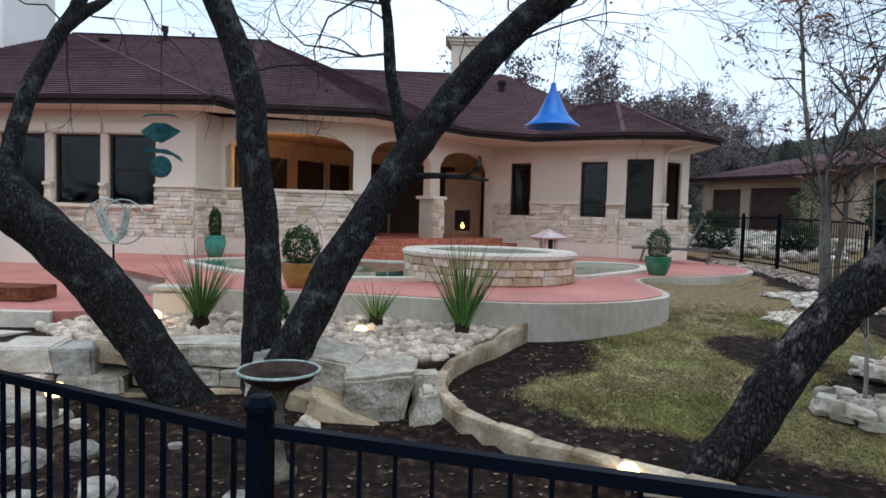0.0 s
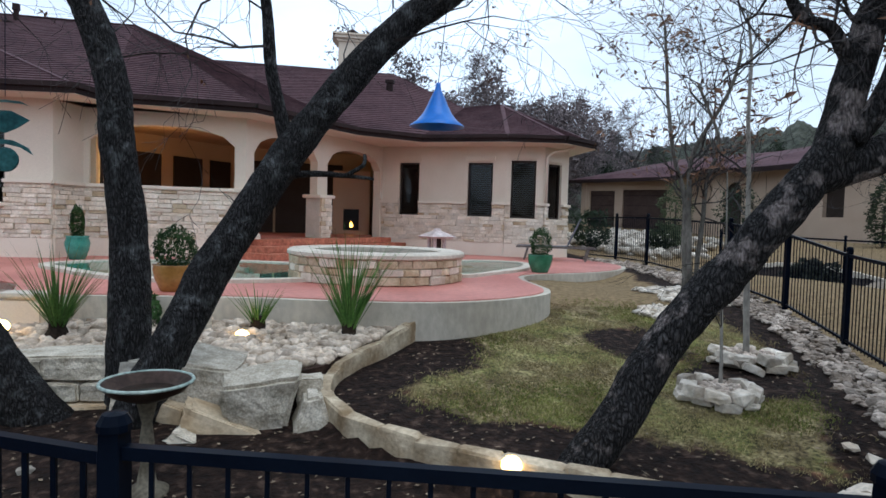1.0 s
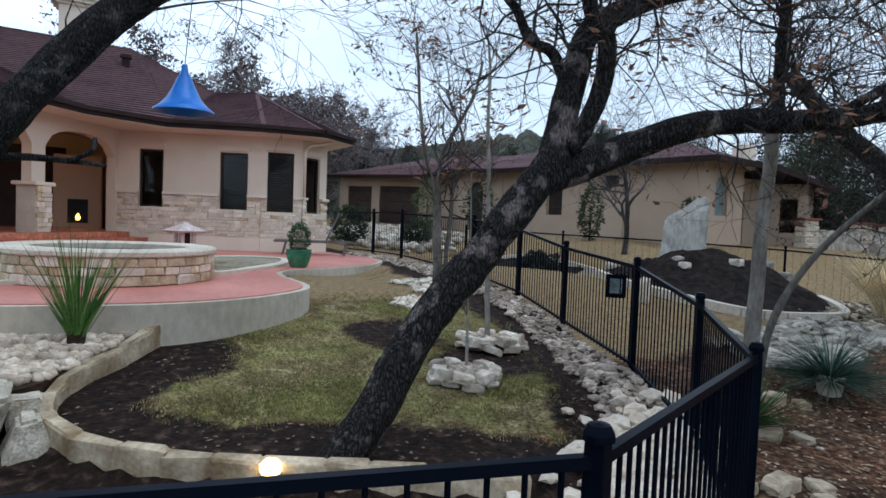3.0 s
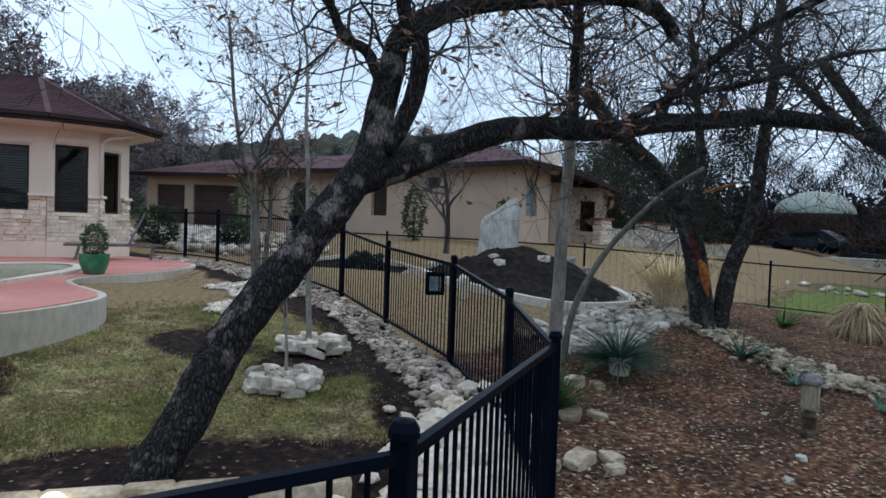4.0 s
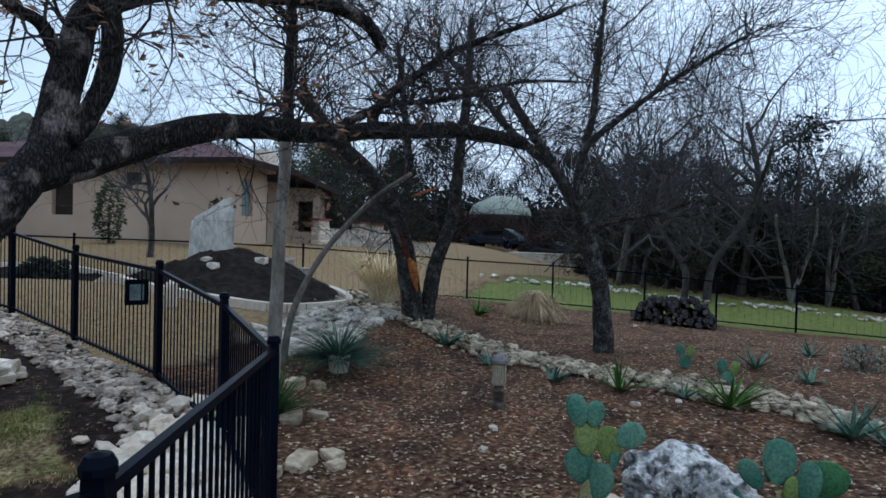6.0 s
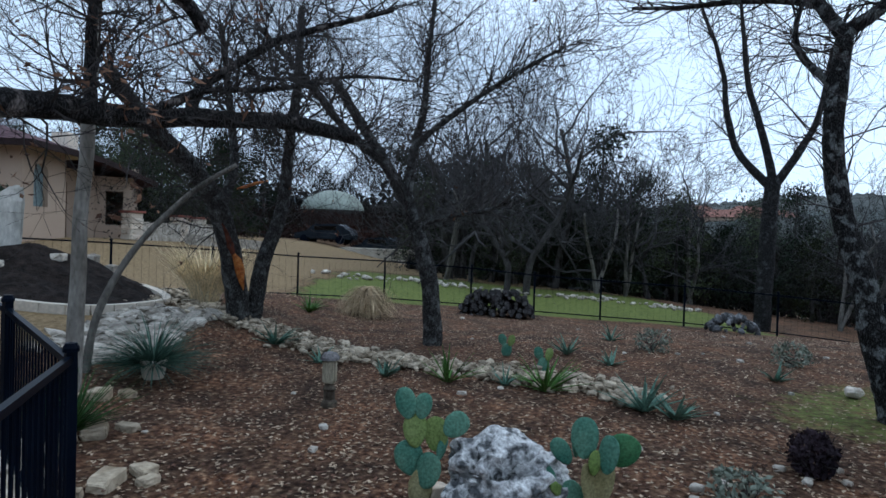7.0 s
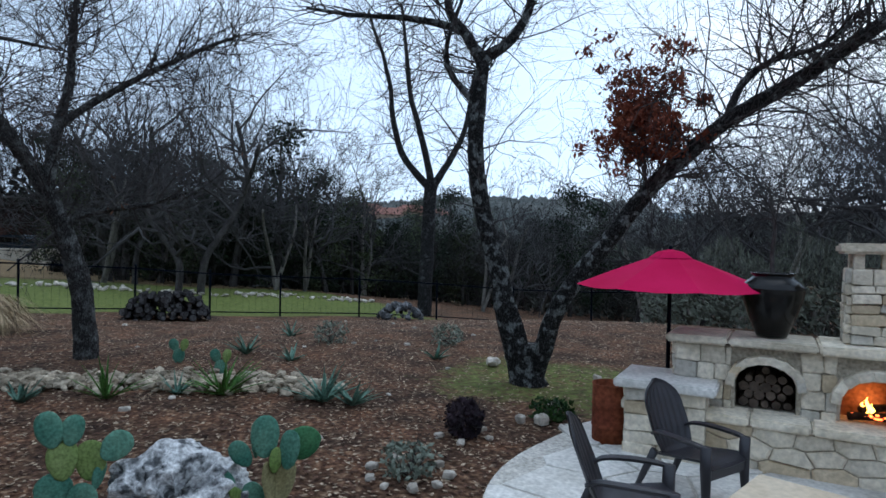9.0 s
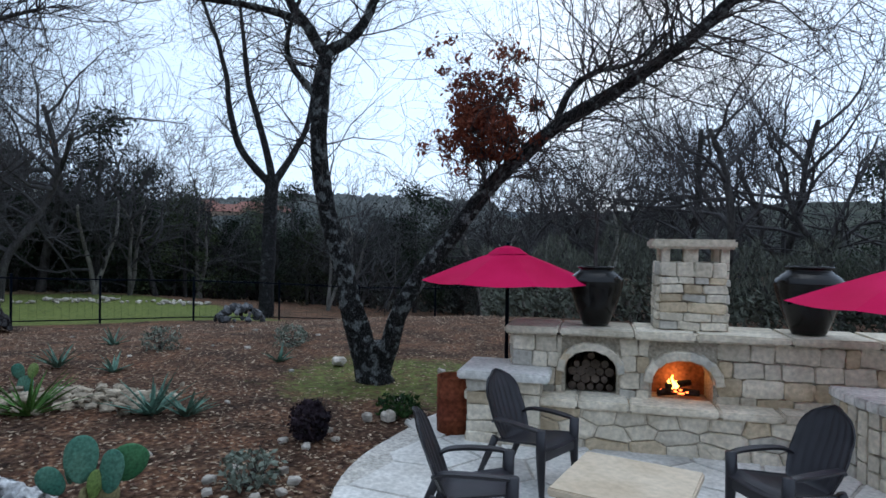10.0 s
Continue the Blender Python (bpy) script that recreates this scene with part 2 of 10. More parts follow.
# ---- mesh helpers ----
class Shape:
    """Vertices and faces of one mesh."""

    def __init__(self):
        self.v, self.f = [], []

    def add(self, verts, faces):
        k = len(self.v)
        self.v.extend(tuple(p) for p in verts)
        self.f.extend(tuple(i + k for i in f) for f in faces)

    def box(self, c, s, rz=0.0, m=None):
        x, y, z = s[0] / 2, s[1] / 2, s[2] / 2
        vs = [Vector(p) for p in ((-x, -y, -z), (x, -y, -z), (x, y, -z), (-x, y, -z), (-x, -y, z), (x, -y, z), (x, y, z), (-x, y, z))]
        t = Matrix.Translation(c) @ (m if m is not None else Matrix.Rotation(rz, 4, "Z"))
        self.add([t @ p for p in vs], [(0, 3, 2, 1), (4, 5, 6, 7), (0, 1, 5, 4), (1, 2, 6, 5), (2, 3, 7, 6), (3, 0, 4, 7)])

    def beam(self, a, b, w, h):
        """A square bar from a to b."""
        a, b = Vector(a), Vector(b)
        d = (b - a).normalized()
        s = d.cross(Vector((0, 0, 1)))
        s = s.normalized() if s.length > 1e-4 else Vector((1, 0, 0))
        u = s.cross(d)
        vs = [p + s * i * w / 2 + u * j * h / 2 for p in (a, b) for i, j in ((-1, -1), (1, -1), (1, 1), (-1, 1))]
        self.add(vs, [(0, 1, 2, 3), (7, 6, 5, 4), (0, 4, 5, 1), (1, 5, 6, 2), (2, 6, 7, 3), (3, 7, 4, 0)])

    def tube(self, pts, radii, n=6, cap=True, rough=0.0):
        pts = [Vector(p) for p in pts]
        k, side = len(self.v), None
        for i, p in enumerate(pts):
            d = (pts[min(i + 1, len(pts) - 1)] - pts[max(i - 1, 0)])
            d = d.normalized() if d.length > 1e-7 else Vector((0, 0, 1))
            if side is None:
                side = d.orthogonal().normalized()
            side = side - d * side.dot(d)
            side = side.normalized() if side.length > 1e-6 else d.orthogonal().normalized()
            up = d.cross(side)
            for j in range(n):
                a = 2 * math.pi * j / n
                off = side * math.cos(a) + up * math.sin(a)
                r = radii[i]
                if rough:
                    r *= 1 + rough * noise.noise((p + off * r) * 3.1) + rough * 0.7 * noise.noise((p + off * r) * 9.0)
                self.v.append(tuple(p + off * r))
        for i in range(len(pts) - 1):
            for j in range(n):
                a, b = k + i * n + j, k + i * n + (j + 1) % n
                self.f.append((a, b, b + n, a + n))
        if cap:
            self.f.append(tuple(k + j for j in reversed(range(n))))
            self.f.append(tuple(k + (len(pts) - 1) * n + j for j in range(n)))

    def lathe(self, profile, c=(0, 0, 0), n=28):
        k, c = len(self.v), Vector(c)
        for r, z in profile:
            for j in range(n):
                a = 2 * math.pi * j / n
                self.v.append((c.x + r * math.cos(a), c.y + r * math.sin(a), c.z + z))
        for i in range(len(profile) - 1):
            for j in range(n):
                a, b = k + i * n + j, k + i * n + (j + 1) % n
                self.f.append((a, b, b + n, a + n))

    def prism(self, outline, z0, z1):
        """A plate with a counter-clockwise outline."""
        n, k = len(outline), len(self.v)
        self.v.extend((x, y, z0) for x, y in outline)
        self.v.extend((x, y, z1) for x, y in outline)
        self.f.append(tuple(k + i for i in reversed(range(n))))
        self.f.append(tuple(k + n + i for i in range(n)))
        for i in range(n):
            j = (i + 1) % n
            self.f.append((k + i, k + j, k + n + j, k + n + i))

    def mesh(self, name, material, smooth=False, weld=False):
        me = bpy.data.meshes.new(name)
        me.from_pydata(self.v, [], self.f)
        if weld:
            bm = bmesh.new()
            bm.from_mesh(me)
            bmesh.ops.remove_doubles(bm, verts=bm.verts, dist=2e-4)
            bm.to_mesh(me)
            bm.free()
        me.materials.append(material)
        if smooth:
            me.shade_smooth()
        me.update()
        return me


def part(name, shape, material, parent=None, label="", smooth=False, m=None, weld=False):
    """One mesh object, under a thing or a part where one is given."""
    data = shape.mesh(name, material, smooth, weld) if isinstance(shape, Shape) else shape
    ob = new(name, data)
    if parent is not None:
        ob.parent = parent
    if m is not None:
        ob.matrix_basis = m
    return tagged(ob, label)


def thing(name, place, label, category, group="", kind="", rz=0.0):
    """An Empty at the base of a thing that has parts."""
    ob = new(name)
    ob.matrix_basis = pose(*place, 0, 0, rz)
    ob.empty_display_size = 0.1
    return tagged(ob, label, category, group, kind)


def bevelled(shape, width, name, material, segments=2, smooth=False):
    """The shape's mesh with rounded edges."""
    bm = bmesh.new()
    bm.from_mesh(shape.mesh(name, material))
    bmesh.ops.remove_doubles(bm, verts=bm.verts, dist=1e-5)
    bmesh.ops.bevel(bm, geom=bm.edges[:], offset=width, segments=segments, affect="EDGES", clamp_overlap=True)
    me = bpy.data.meshes.new(name)
    bm.to_mesh(me)
    bm.free()
    me.materials.append(material)
    if smooth:
        me.shade_smooth()
    return me


def step(a, b, x):
    t = min(1.0, max(0.0, (x - a) / (b - a)))
    return t * t * (3 - 2 * t)


def rock_mesh(name, material, seed, blocky=0.5, rough=0.18, cuts=2):
    """A unit rock: an angular broken block with worn arrises; blocky 1 is nearly a box."""
    rng = random.Random(seed)
    bm = bmesh.new()
    pts = []
    for sx in (-1, 1):
        for sy in (-1, 1):
            for sz in (-1, 1):
                k = 0.46 + 0.50 * blocky
                pts.append(Vector((sx * k * rng.uniform(0.72, 1.0), sy * k * rng.uniform(0.72, 1.0), sz * k * rng.uniform(0.75, 1.0))))
    for _ in range(9):
        d = Vector((rng.gauss(0, 1), rng.gauss(0, 1), rng.gauss(0, 1))).normalized()
        pts.append(d * rng.uniform(0.85, 1.0))
    for p in pts:
        bm.verts.new(p)
    hull = bmesh.ops.convex_hull(bm, input=bm.verts[:])
    bmesh.ops.delete(bm, geom=list({g for g in hull["geom_interior"] + hull["geom_unused"] if isinstance(g, bmesh.types.BMVert)}), context="VERTS")
    bmesh.ops.dissolve_limit(bm, angle_limit=0.2, verts=bm.verts[:], edges=bm.edges[:])
    bmesh.ops.bevel(bm, geom=bm.edges[:], offset=0.07, segments=2 if cuts > 2 else 1, affect="EDGES", clamp_overlap=True)
    if cuts > 2:
        bmesh.ops.triangulate(bm, faces=bm.faces[:])
        bmesh.ops.subdivide_edges(bm, edges=[e for e in bm.edges if e.calc_length() > 0.3], cuts=2, use_grid_fill=True)
    off = Vector((rng.uniform(0, 90), rng.uniform(0, 90), rng.uniform(0, 90)))
    for v in bm.verts:
        v.co *= 1 + rough * 0.45 * noise.noise(v.co * 1.9 + off) + rough * 0.4 * noise.noise(v.co * 5.5 + off)
    bm.normal_update()
    me = bpy.data.meshes.new(name)
    bm.to_mesh(me)
    bm.free()
    me.materials.append(material)
    return me


def stone_mesh(name, material, seed):
    """A unit building stone with uneven arrises: 1 x 1 x 1, its face towards -y."""
    rng = random.Random(seed)
    bm = bmesh.new()
    bmesh.ops.create_cube(bm, size=1.0)
    bmesh.ops.bevel(bm, geom=bm.edges[:], offset=0.09, segments=1, affect="EDGES")
    for v in bm.verts:
        v.co += Vector((rng.uniform(-0.035, 0.035), rng.uniform(-0.05, 0.05), rng.uniform(-0.05, 0.05)))
    me = bpy.data.meshes.new(name)
    bm.to_mesh(me)
    bm.free()
    me.materials.append(material)
    return me


STONES = [stone_mesh("stone", LIME, i) for i in range(4)]
STONES_GOLD = [stone_mesh("stone", LIME_GOLD, i + 10) for i in range(2)]
STONES_GREY = [stone_mesh("stone", LIME_GREY, i + 20) for i in range(3)]


# ---- ground ----
CURB = [(0.95, 6.72), (0.62, 6.25), (0.20, 5.78), (0.02, 5.40), (0.05, 4.95), (0.36, 4.50), (0.85, 4.16), (1.40, 3.85), (2.05, 3.50), (2.70, 3.10)]


def near_line(x, y, line):
    """Distance from a polyline and on which side of it (positive: left of its run)."""
    best, side = 1e9, 1.0
    for (ax, ay), (bx, by) in zip(line, line[1:]):
        dx, dy = bx - ax, by - ay
        t = min(1.0, max(0.0, ((x - ax) * dx + (y - ay) * dy) / (dx * dx + dy * dy)))
        d = math.hypot(x - ax - t * dx, y - ay - t * dy)
        if d < best:
            best, side = d, math.copysign(1.0, dx * (y - ay) - dy * (x - ax))
    return best, side


FENCE_LINE = [(-0.53, 1.81), (1.33, 1.24), (3.27, 1.94), (4.32, 3.03), (5.05, 4.28), (5.97, 6.28), (6.4, 7.8), (6.68, 9.5), (6.87, 11.1), (7.05, 13.0), (7.02, 14.5), (7.0, 16.3)]
FAR_FENCE = [(9.3, 13.6), (10.9, 11.6), (12.5, 9.6), (14.2, 7.8), (15.6, 6.0), (16.7, 4.1), (17.1, 1.8), (17.4, -0.6), (17.6, -2.4), (17.7, -4.3), (17.5, -6.6), (17.1, -9.0), (16.4, -11.4), (15.2, -13.6), (13.6, -15.6)]


def ground_z(x, y):
    """Height of the ground: a terrace by the seats, rising to the houses, falling to the wood."""
    h = (0.85 - 0.40 * step(7.0, 10.0, x)) * step(2.0, 11.0, y)
    h += 0.95 * step(16, 25, math.hypot(x, y)) * step(3, 13, y) * step(5, 12, x) + 0.4 * step(24, 38, y)
    h -= 0.42 * step(10, 18, x) * step(3, -5, y)
    h -= 0.5 * step(11, 19, x) * step(-4, -14, y)
    h -= 1.6 * step(24, 60, x) * step(8, -8, y)
    h -= 1.6 * step(-8, -30, y)
    if -6 < x < 3 and 2 < y < 5.8:
        dc, sc = near_line(x, y, CURB)
        if sc < 0 or x < -0.1:
            h -= 0.11 * step(2.2, 3.4, y) * step(0.0, 0.14, dc) * step(-5.5, -4.0, x)
    if x < -2.5 and y > 6.3:
        h = min(h, 0.5)
    h -= 0.17 * math.exp(-((x - 5.0) ** 2 / 3.0 + (y - 10.7) ** 2 / 1.6))
    h += 0.19 * math.exp(-((x - 4.85) ** 2 + (y - 4.0) ** 2) / 1.5)
    if 7 < x < 16 and 1.2 < y < 20:
        h += 0.38 * step(1.2, 4.0, y) * step(6.4, 10.2, x) * step(20, 12, y) * step(0.9, 2.6, near_line(x, y, FAR_FENCE)[0])
    h += 0.035 * noise.noise(Vector((x * 0.5, y * 0.5, 0)))
    return h


def cover(x, y):
    """Weights of lawn, bare soil, dry meadow and green meadow; leaf litter is the rest."""
    wob = 0.35 * noise.noise(Vector((x * 0.9, y * 0.9, 3))) + 0.18 * noise.noise(Vector((x * 2.7, y * 2.7, 5)))
    df, sf = near_line(x, y, FENCE_LINE)
    yard = sf > 0 and y > 1.0 and x > -9
    lawn = soil = dry = green = 0.0
    if yard:
        dc, sc = near_line(x, y, CURB)
        if sc > 0 and x > -0.1:
            bare = step(1.05, 0.55, dc + wob)
            bare = max(bare, step(0.75, 0.35, math.hypot((x - 3.5) * 1.1, (y - 6.6) * 0.75) + wob))
            bare = max(bare, step(0.85, 0.45, math.hypot(x - 3.95, y - 5.3) + wob * 0.8))
            bare = max(bare, step(1.35, 0.75, df + wob))
            lawn, soil = 1 - bare, bare
            if y > 7.6:
                dry = lawn * step(7.2, 8.6, y + wob)
                lawn -= dry
        else:
            soil = 1.0
    else:
        dfar, sfar = near_line(x, y, FAR_FENCE)
        if sfar > 0 and x > 6 and y > -18:
            green = step(5.5, 3.6, y + wob * 2) * step(-11, -8, y + wob * 3) * step(32, 27, x)
            dry = 0.72 * (1 - green) if y > -9 else 0.3
        elif y > 4.6 and x > 4:
            dry = step(4.4, 5.2, y - 0.12 * (x - 6) + wob)
        elif x < 2.4 and y > 0:
            soil = 0.5
        moss = step(2.6, 0.8, math.hypot(x - 6.6, y + 5.0) + 2 * wob)
        if not (sfar > 0) and moss > 0:
            green = 0.55 * moss
    if abs(x) > 45 or abs(y) > 45:
        dry, green, lawn, soil = 0.4, 0.3, 0, 0
    return lawn, soil, dry, green


def ground_material():
    m = bpy.data.materials.new("garden_ground")
    m.use_nodes = True
    n, l = m.node_tree.nodes, m.node_tree.links
    p = n["Principled BSDF"]
    geo, att = n.new("ShaderNodeNewGeometry"), n.new("ShaderNodeVertexColor")
    att.layer_name = "cover"
    sep = n.new("ShaderNodeSeparateColor")
    l.new(att.outputs["Color"], sep.inputs["Color"])

    def tex(scale, detail=5):
        t = n.new("ShaderNodeTexNoise")
        t.inputs["Scale"].default_value, t.inputs["Detail"].default_value = scale, detail
        l.new(geo.outputs["Position"], t.inputs["Vector"])
        return t.outputs["Fac"]

    def ramp(src, *stops):
        r = n.new("ShaderNodeValToRGB")
        while len(r.color_ramp.elements) < len(stops):
            r.color_ramp.elements.new(0.5)
        for e, (at, c) in zip(r.color_ramp.elements, stops):
            e.position, e.color = at, (*c, 1)
        l.new(src, r.inputs["Fac"])
        return r.outputs["Color"]

    def edge(src, blur=0.16):
        add = n.new("ShaderNodeMath")
        add.operation = "ADD"
        sub = n.new("ShaderNodeMath")
        sub.operation = "MULTIPLY_ADD"
        sub.inputs[1].default_value, sub.inputs[2].default_value = 0.9, -0.45
        l.new(tex(9, 6), sub.inputs[0])
        l.new(src, add.inputs[0])
        l.new(sub.outputs[0], add.inputs[1])
        r = n.new("ShaderNodeMapRange")
        r.inputs["From Min"].default_value, r.inputs["From Max"].default_value = 0.5 - blur, 0.5 + blur
        l.new(add.outputs[0], r.inputs["Value"])
        return r.outputs["Result"]

    def mix(f, a, b):
        x = n.new("ShaderNodeMixRGB")
        l.new(f, x.inputs["Fac"])
        l.new(a, x.inputs["Color1"])
        l.new(b, x.inputs["Color2"])
        return x.outputs["Color"]

    litter = ramp(tex(16, 8), (0.28, (0.020, 0.010, 0.0068)), (0.46, (0.076, 0.041, 0.025)), (0.60, (0.160, 0.096, 0.060)), (0.74, (0.37, 0.265, 0.175)))
    litter2 = ramp(tex(1.6, 7), (0.34, (0.42, 0.42, 0.42)), (0.50, (0.85, 0.82, 0.78)), (0.66, (1.30, 1.12, 1.0)))
    lm = n.new("ShaderNodeMixRGB")
    lm.blend_type, lm.inputs["Fac"].default_value = "MULTIPLY", 1.0
    l.new(litter, lm.inputs["Color1"])
    l.new(litter2, lm.inputs["Color2"])
    soil = ramp(tex(12, 8), (0.34, (0.006, 0.0036, 0.0028)), (0.56, (0.021, 0.0120, 0.0088)), (0.72, (0.075, 0.049, 0.036)))
    lawn = mix(ramp(tex(2.2, 5), (0.42, (0, 0, 0)), (0.60, (1, 1, 1))),
               ramp(tex(30, 6), (0.32, (0.045, 0.035, 0.016)), (0.66, (0.39, 0.315, 0.165))), ramp(tex(30, 6), (0.32, (0.034, 0.036, 0.012)), (0.66, (0.29, 0.28, 0.095))))
    worn = n.new("ShaderNodeMixRGB")
    worn.blend_type, worn.inputs["Fac"].default_value = "MULTIPLY", 1.0
    l.new(lawn, worn.inputs["Color1"])
    l.new(ramp(tex(3.6, 4), (0.36, (0.45, 0.42, 0.40)), (0.60, (1.1, 1.1, 1.1))), worn.inputs["Color2"])
    lawn = worn.outputs["Color"]
    dry = ramp(tex(14, 7), (0.3, (0.14, 0.096, 0.050)), (0.7, (0.30, 0.216, 0.118)))
    green = ramp(tex(7, 7), (0.3, (0.068, 0.090, 0.020)), (0.7, (0.165, 0.185, 0.050)))
    c = mix(edge(sep.outputs["Green"]), lm.outputs["Color"], soil)
    c = mix(edge(sep.outputs["Blue"]), c, dry)
    c = mix(edge(sep.outputs["Red"]), c, lawn)
    c = mix(edge(att.outputs["Alpha"]), c, green)
    l.new(c, p.inputs["Base Color"])
    p.inputs["Roughness"].default_value, p.inputs["Specular IOR Level"].default_value = 0.95, 0.15
    b = n.new("ShaderNodeBump")
    b.inputs["Strength"].default_value, b.inputs["Distance"].default_value = 0.9, 0.03
    l.new(tex(24, 8), b.inputs["Height"])
    l.new(b.outputs["Normal"], p.inputs["Normal"])
    return m


def build_ground():
    """One sheet, fine near the seats and coarse towards the horizon."""
    def spread(k, count, reach, core):
        s = (k / count) * 2 - 1
        return core * s + math.copysign(abs(s) ** 9, s) * (reach - core)
    nx, ny = 250, 250
    xs = [3.0 + spread(i, nx, 700, 20) for i in range(nx + 1)]
    ys = [2.5 + spread(j, ny, 700, 20) for j in range(ny + 1)]
    s = Shape()
    s.v = [(x, y, ground_z(x, y)) for y in ys for x in xs]
    s.f = [(j * (nx + 1) + i, j * (nx + 1) + i + 1, (j + 1) * (nx + 1) + i + 1, (j + 1) * (nx + 1) + i) for j in range(ny) for i in range(nx)]
    me = s.mesh("ground", ground_material(), True)
    layer = me.color_attributes.new("cover", "FLOAT_COLOR", "POINT")
    flat = np.zeros((len(s.v), 4), np.float32)
    flat[:] = (0, 0, 0.4, 0.2)
    for k, (x, y, z) in enumerate(s.v):
        if -12 < x < 46 and -46 < y < 46:
            flat[k] = cover(x, y)
    layer.data.foreach_set("color", flat.ravel())
    ob = new("ground", me)
    return tagged(ob, "garden ground of winter lawn, bare soil and leaf litter", "ground", kind="structure")


ground = build_ground()

# ---- house ----
HOUSE_WALL = [(-12.0, 12.95), (-4.95, 12.25), (-4.72, 13.0), (-1.75, 13.25), (1.35, 17.2), (4.4, 15.55), (5.34, 15.25), (6.2, 15.78), (6.4, 24.0), (-12.0, 24.0)]
DECK_Z, FLOOR_Z, CAP_Z, HEAD_Z, SOFFIT_Z = 0.87, 1.25, 2.2, 3.3, 3.72
house = thing("house", (0, 12, DECK_Z), "single-storey cream stucco house with limestone base and plum shingle roof", "house")
house.matrix_basis = Matrix.Identity(4)


def wall_frame(p0, p1):
    """The pose that maps (along, inward, up) onto the wall from p0 to p1, whose inside is to the left of its run."""
    a, b = Vector((*p0, 0)), Vector((*p1, 0))
    d = (b - a).normalized()
    inw = Vector((-d.y, d.x, 0))
    m = Matrix.Identity(4)
    m.col[0], m.col[1], m.col[3] = (*d, 0), (*inw, 0), (*a, 1)
    return m, (b - a).length


def wall_shape(length, z0, z1, openings, thick, out=0.0):
    """A wall with openings (u0, u1, bottom, spring, crown); crown over spring makes an arch."""
    cuts = {0.0, length}
    for u0, u1, b, sp, cr in openings:
        n = 12 if cr > sp else 1
        cuts.update(u0 + (u1 - u0) * k / n for k in range(n + 1))
    cuts = sorted(c for c in cuts if -1e-6 <= c <= length + 1e-6)
    s = Shape()

    def top(o, u):
        t = (u - o[0]) / (o[1] - o[0]) * 2 - 1
        return o[3] + (o[4] - o[3]) * math.sqrt(max(0.0, 1 - t * t))

    def slab(ua, ub, a0, a1, b0, b1):
        vs = [(ua, -out, a0), (ub, -out, b0), (ub, -out, b1), (ua, -out, a1), (ua, thick, a0), (ub, thick, b0), (ub, thick, b1), (ua, thick, a1)]
        s.add(vs, [(0, 1, 2, 3), (7, 6, 5, 4), (0, 4, 5, 1), (1, 5, 6, 2), (2, 6, 7, 3), (3, 7, 4, 0)])

    for ua, ub in zip(cuts, cuts[1:]):
        if ub - ua < 1e-5:
            continue
        mid, hole = (ua + ub) / 2, None
        for o in openings:
            if o[0] < mid < o[1]:
                hole = o
        if hole is None:
            slab(ua, ub, z0, z1, z0, z1)
            continue
        if hole[2] > z0 + 1e-4:
            slab(ua, ub, z0, min(hole[2], z1), z0, min(hole[2], z1))
        if min(top(hole, ua), top(hole, ub)) < z1:
            slab(ua, ub, top(hole, ua), z1, top(hole, ub), z1)
    return s


def stone_course(wall, m, length, z0, z1, openings, seed, out=0.05, gold=0.14, hrange=(0.05, 0.115), wrange=(0.12, 0.42), family=None, joint=0.006):
    """Coursed stones on a wall's face, each a piece of its own, that leave the openings free."""
    rng = random.Random(seed)
    z = z0
    while z < z1 - 0.03:
        h = min(rng.uniform(*hrange), z1 - z)
        if z1 - z - h < hrange[0] * 0.6:
            h = z1 - z
        u = -rng.uniform(0, 0.2)
        while u < length:
            w = rng.uniform(*wrange)
            spans = [(max(u, 0.0), min(u + w, length))]
            for o in openings:
                if z + h * 0.5 > o[2] and z + h * 0.5 < o[4]:
                    spans = [q for a, b in spans for q in ((a, min(b, o[0])), (max(a, o[1]), b)) if q[1] - q[0] > 0.03]
            for a, b in spans:
                if b - a < 0.04:
                    continue
                fam = family or (STONES_GOLD if rng.random() < gold else STONES)
                ob = new("stone", rng.choice(fam))
                ob.parent = wall
                d = out * rng.uniform(0.85, 1.35)
                ob.matrix_basis = m @ Matrix.LocRotScale(((a + b) / 2, -d / 2 + 0.012, z + h / 2), None, ((b - a - joint), d + 0.024, h - joint))
            u += w
        z += h


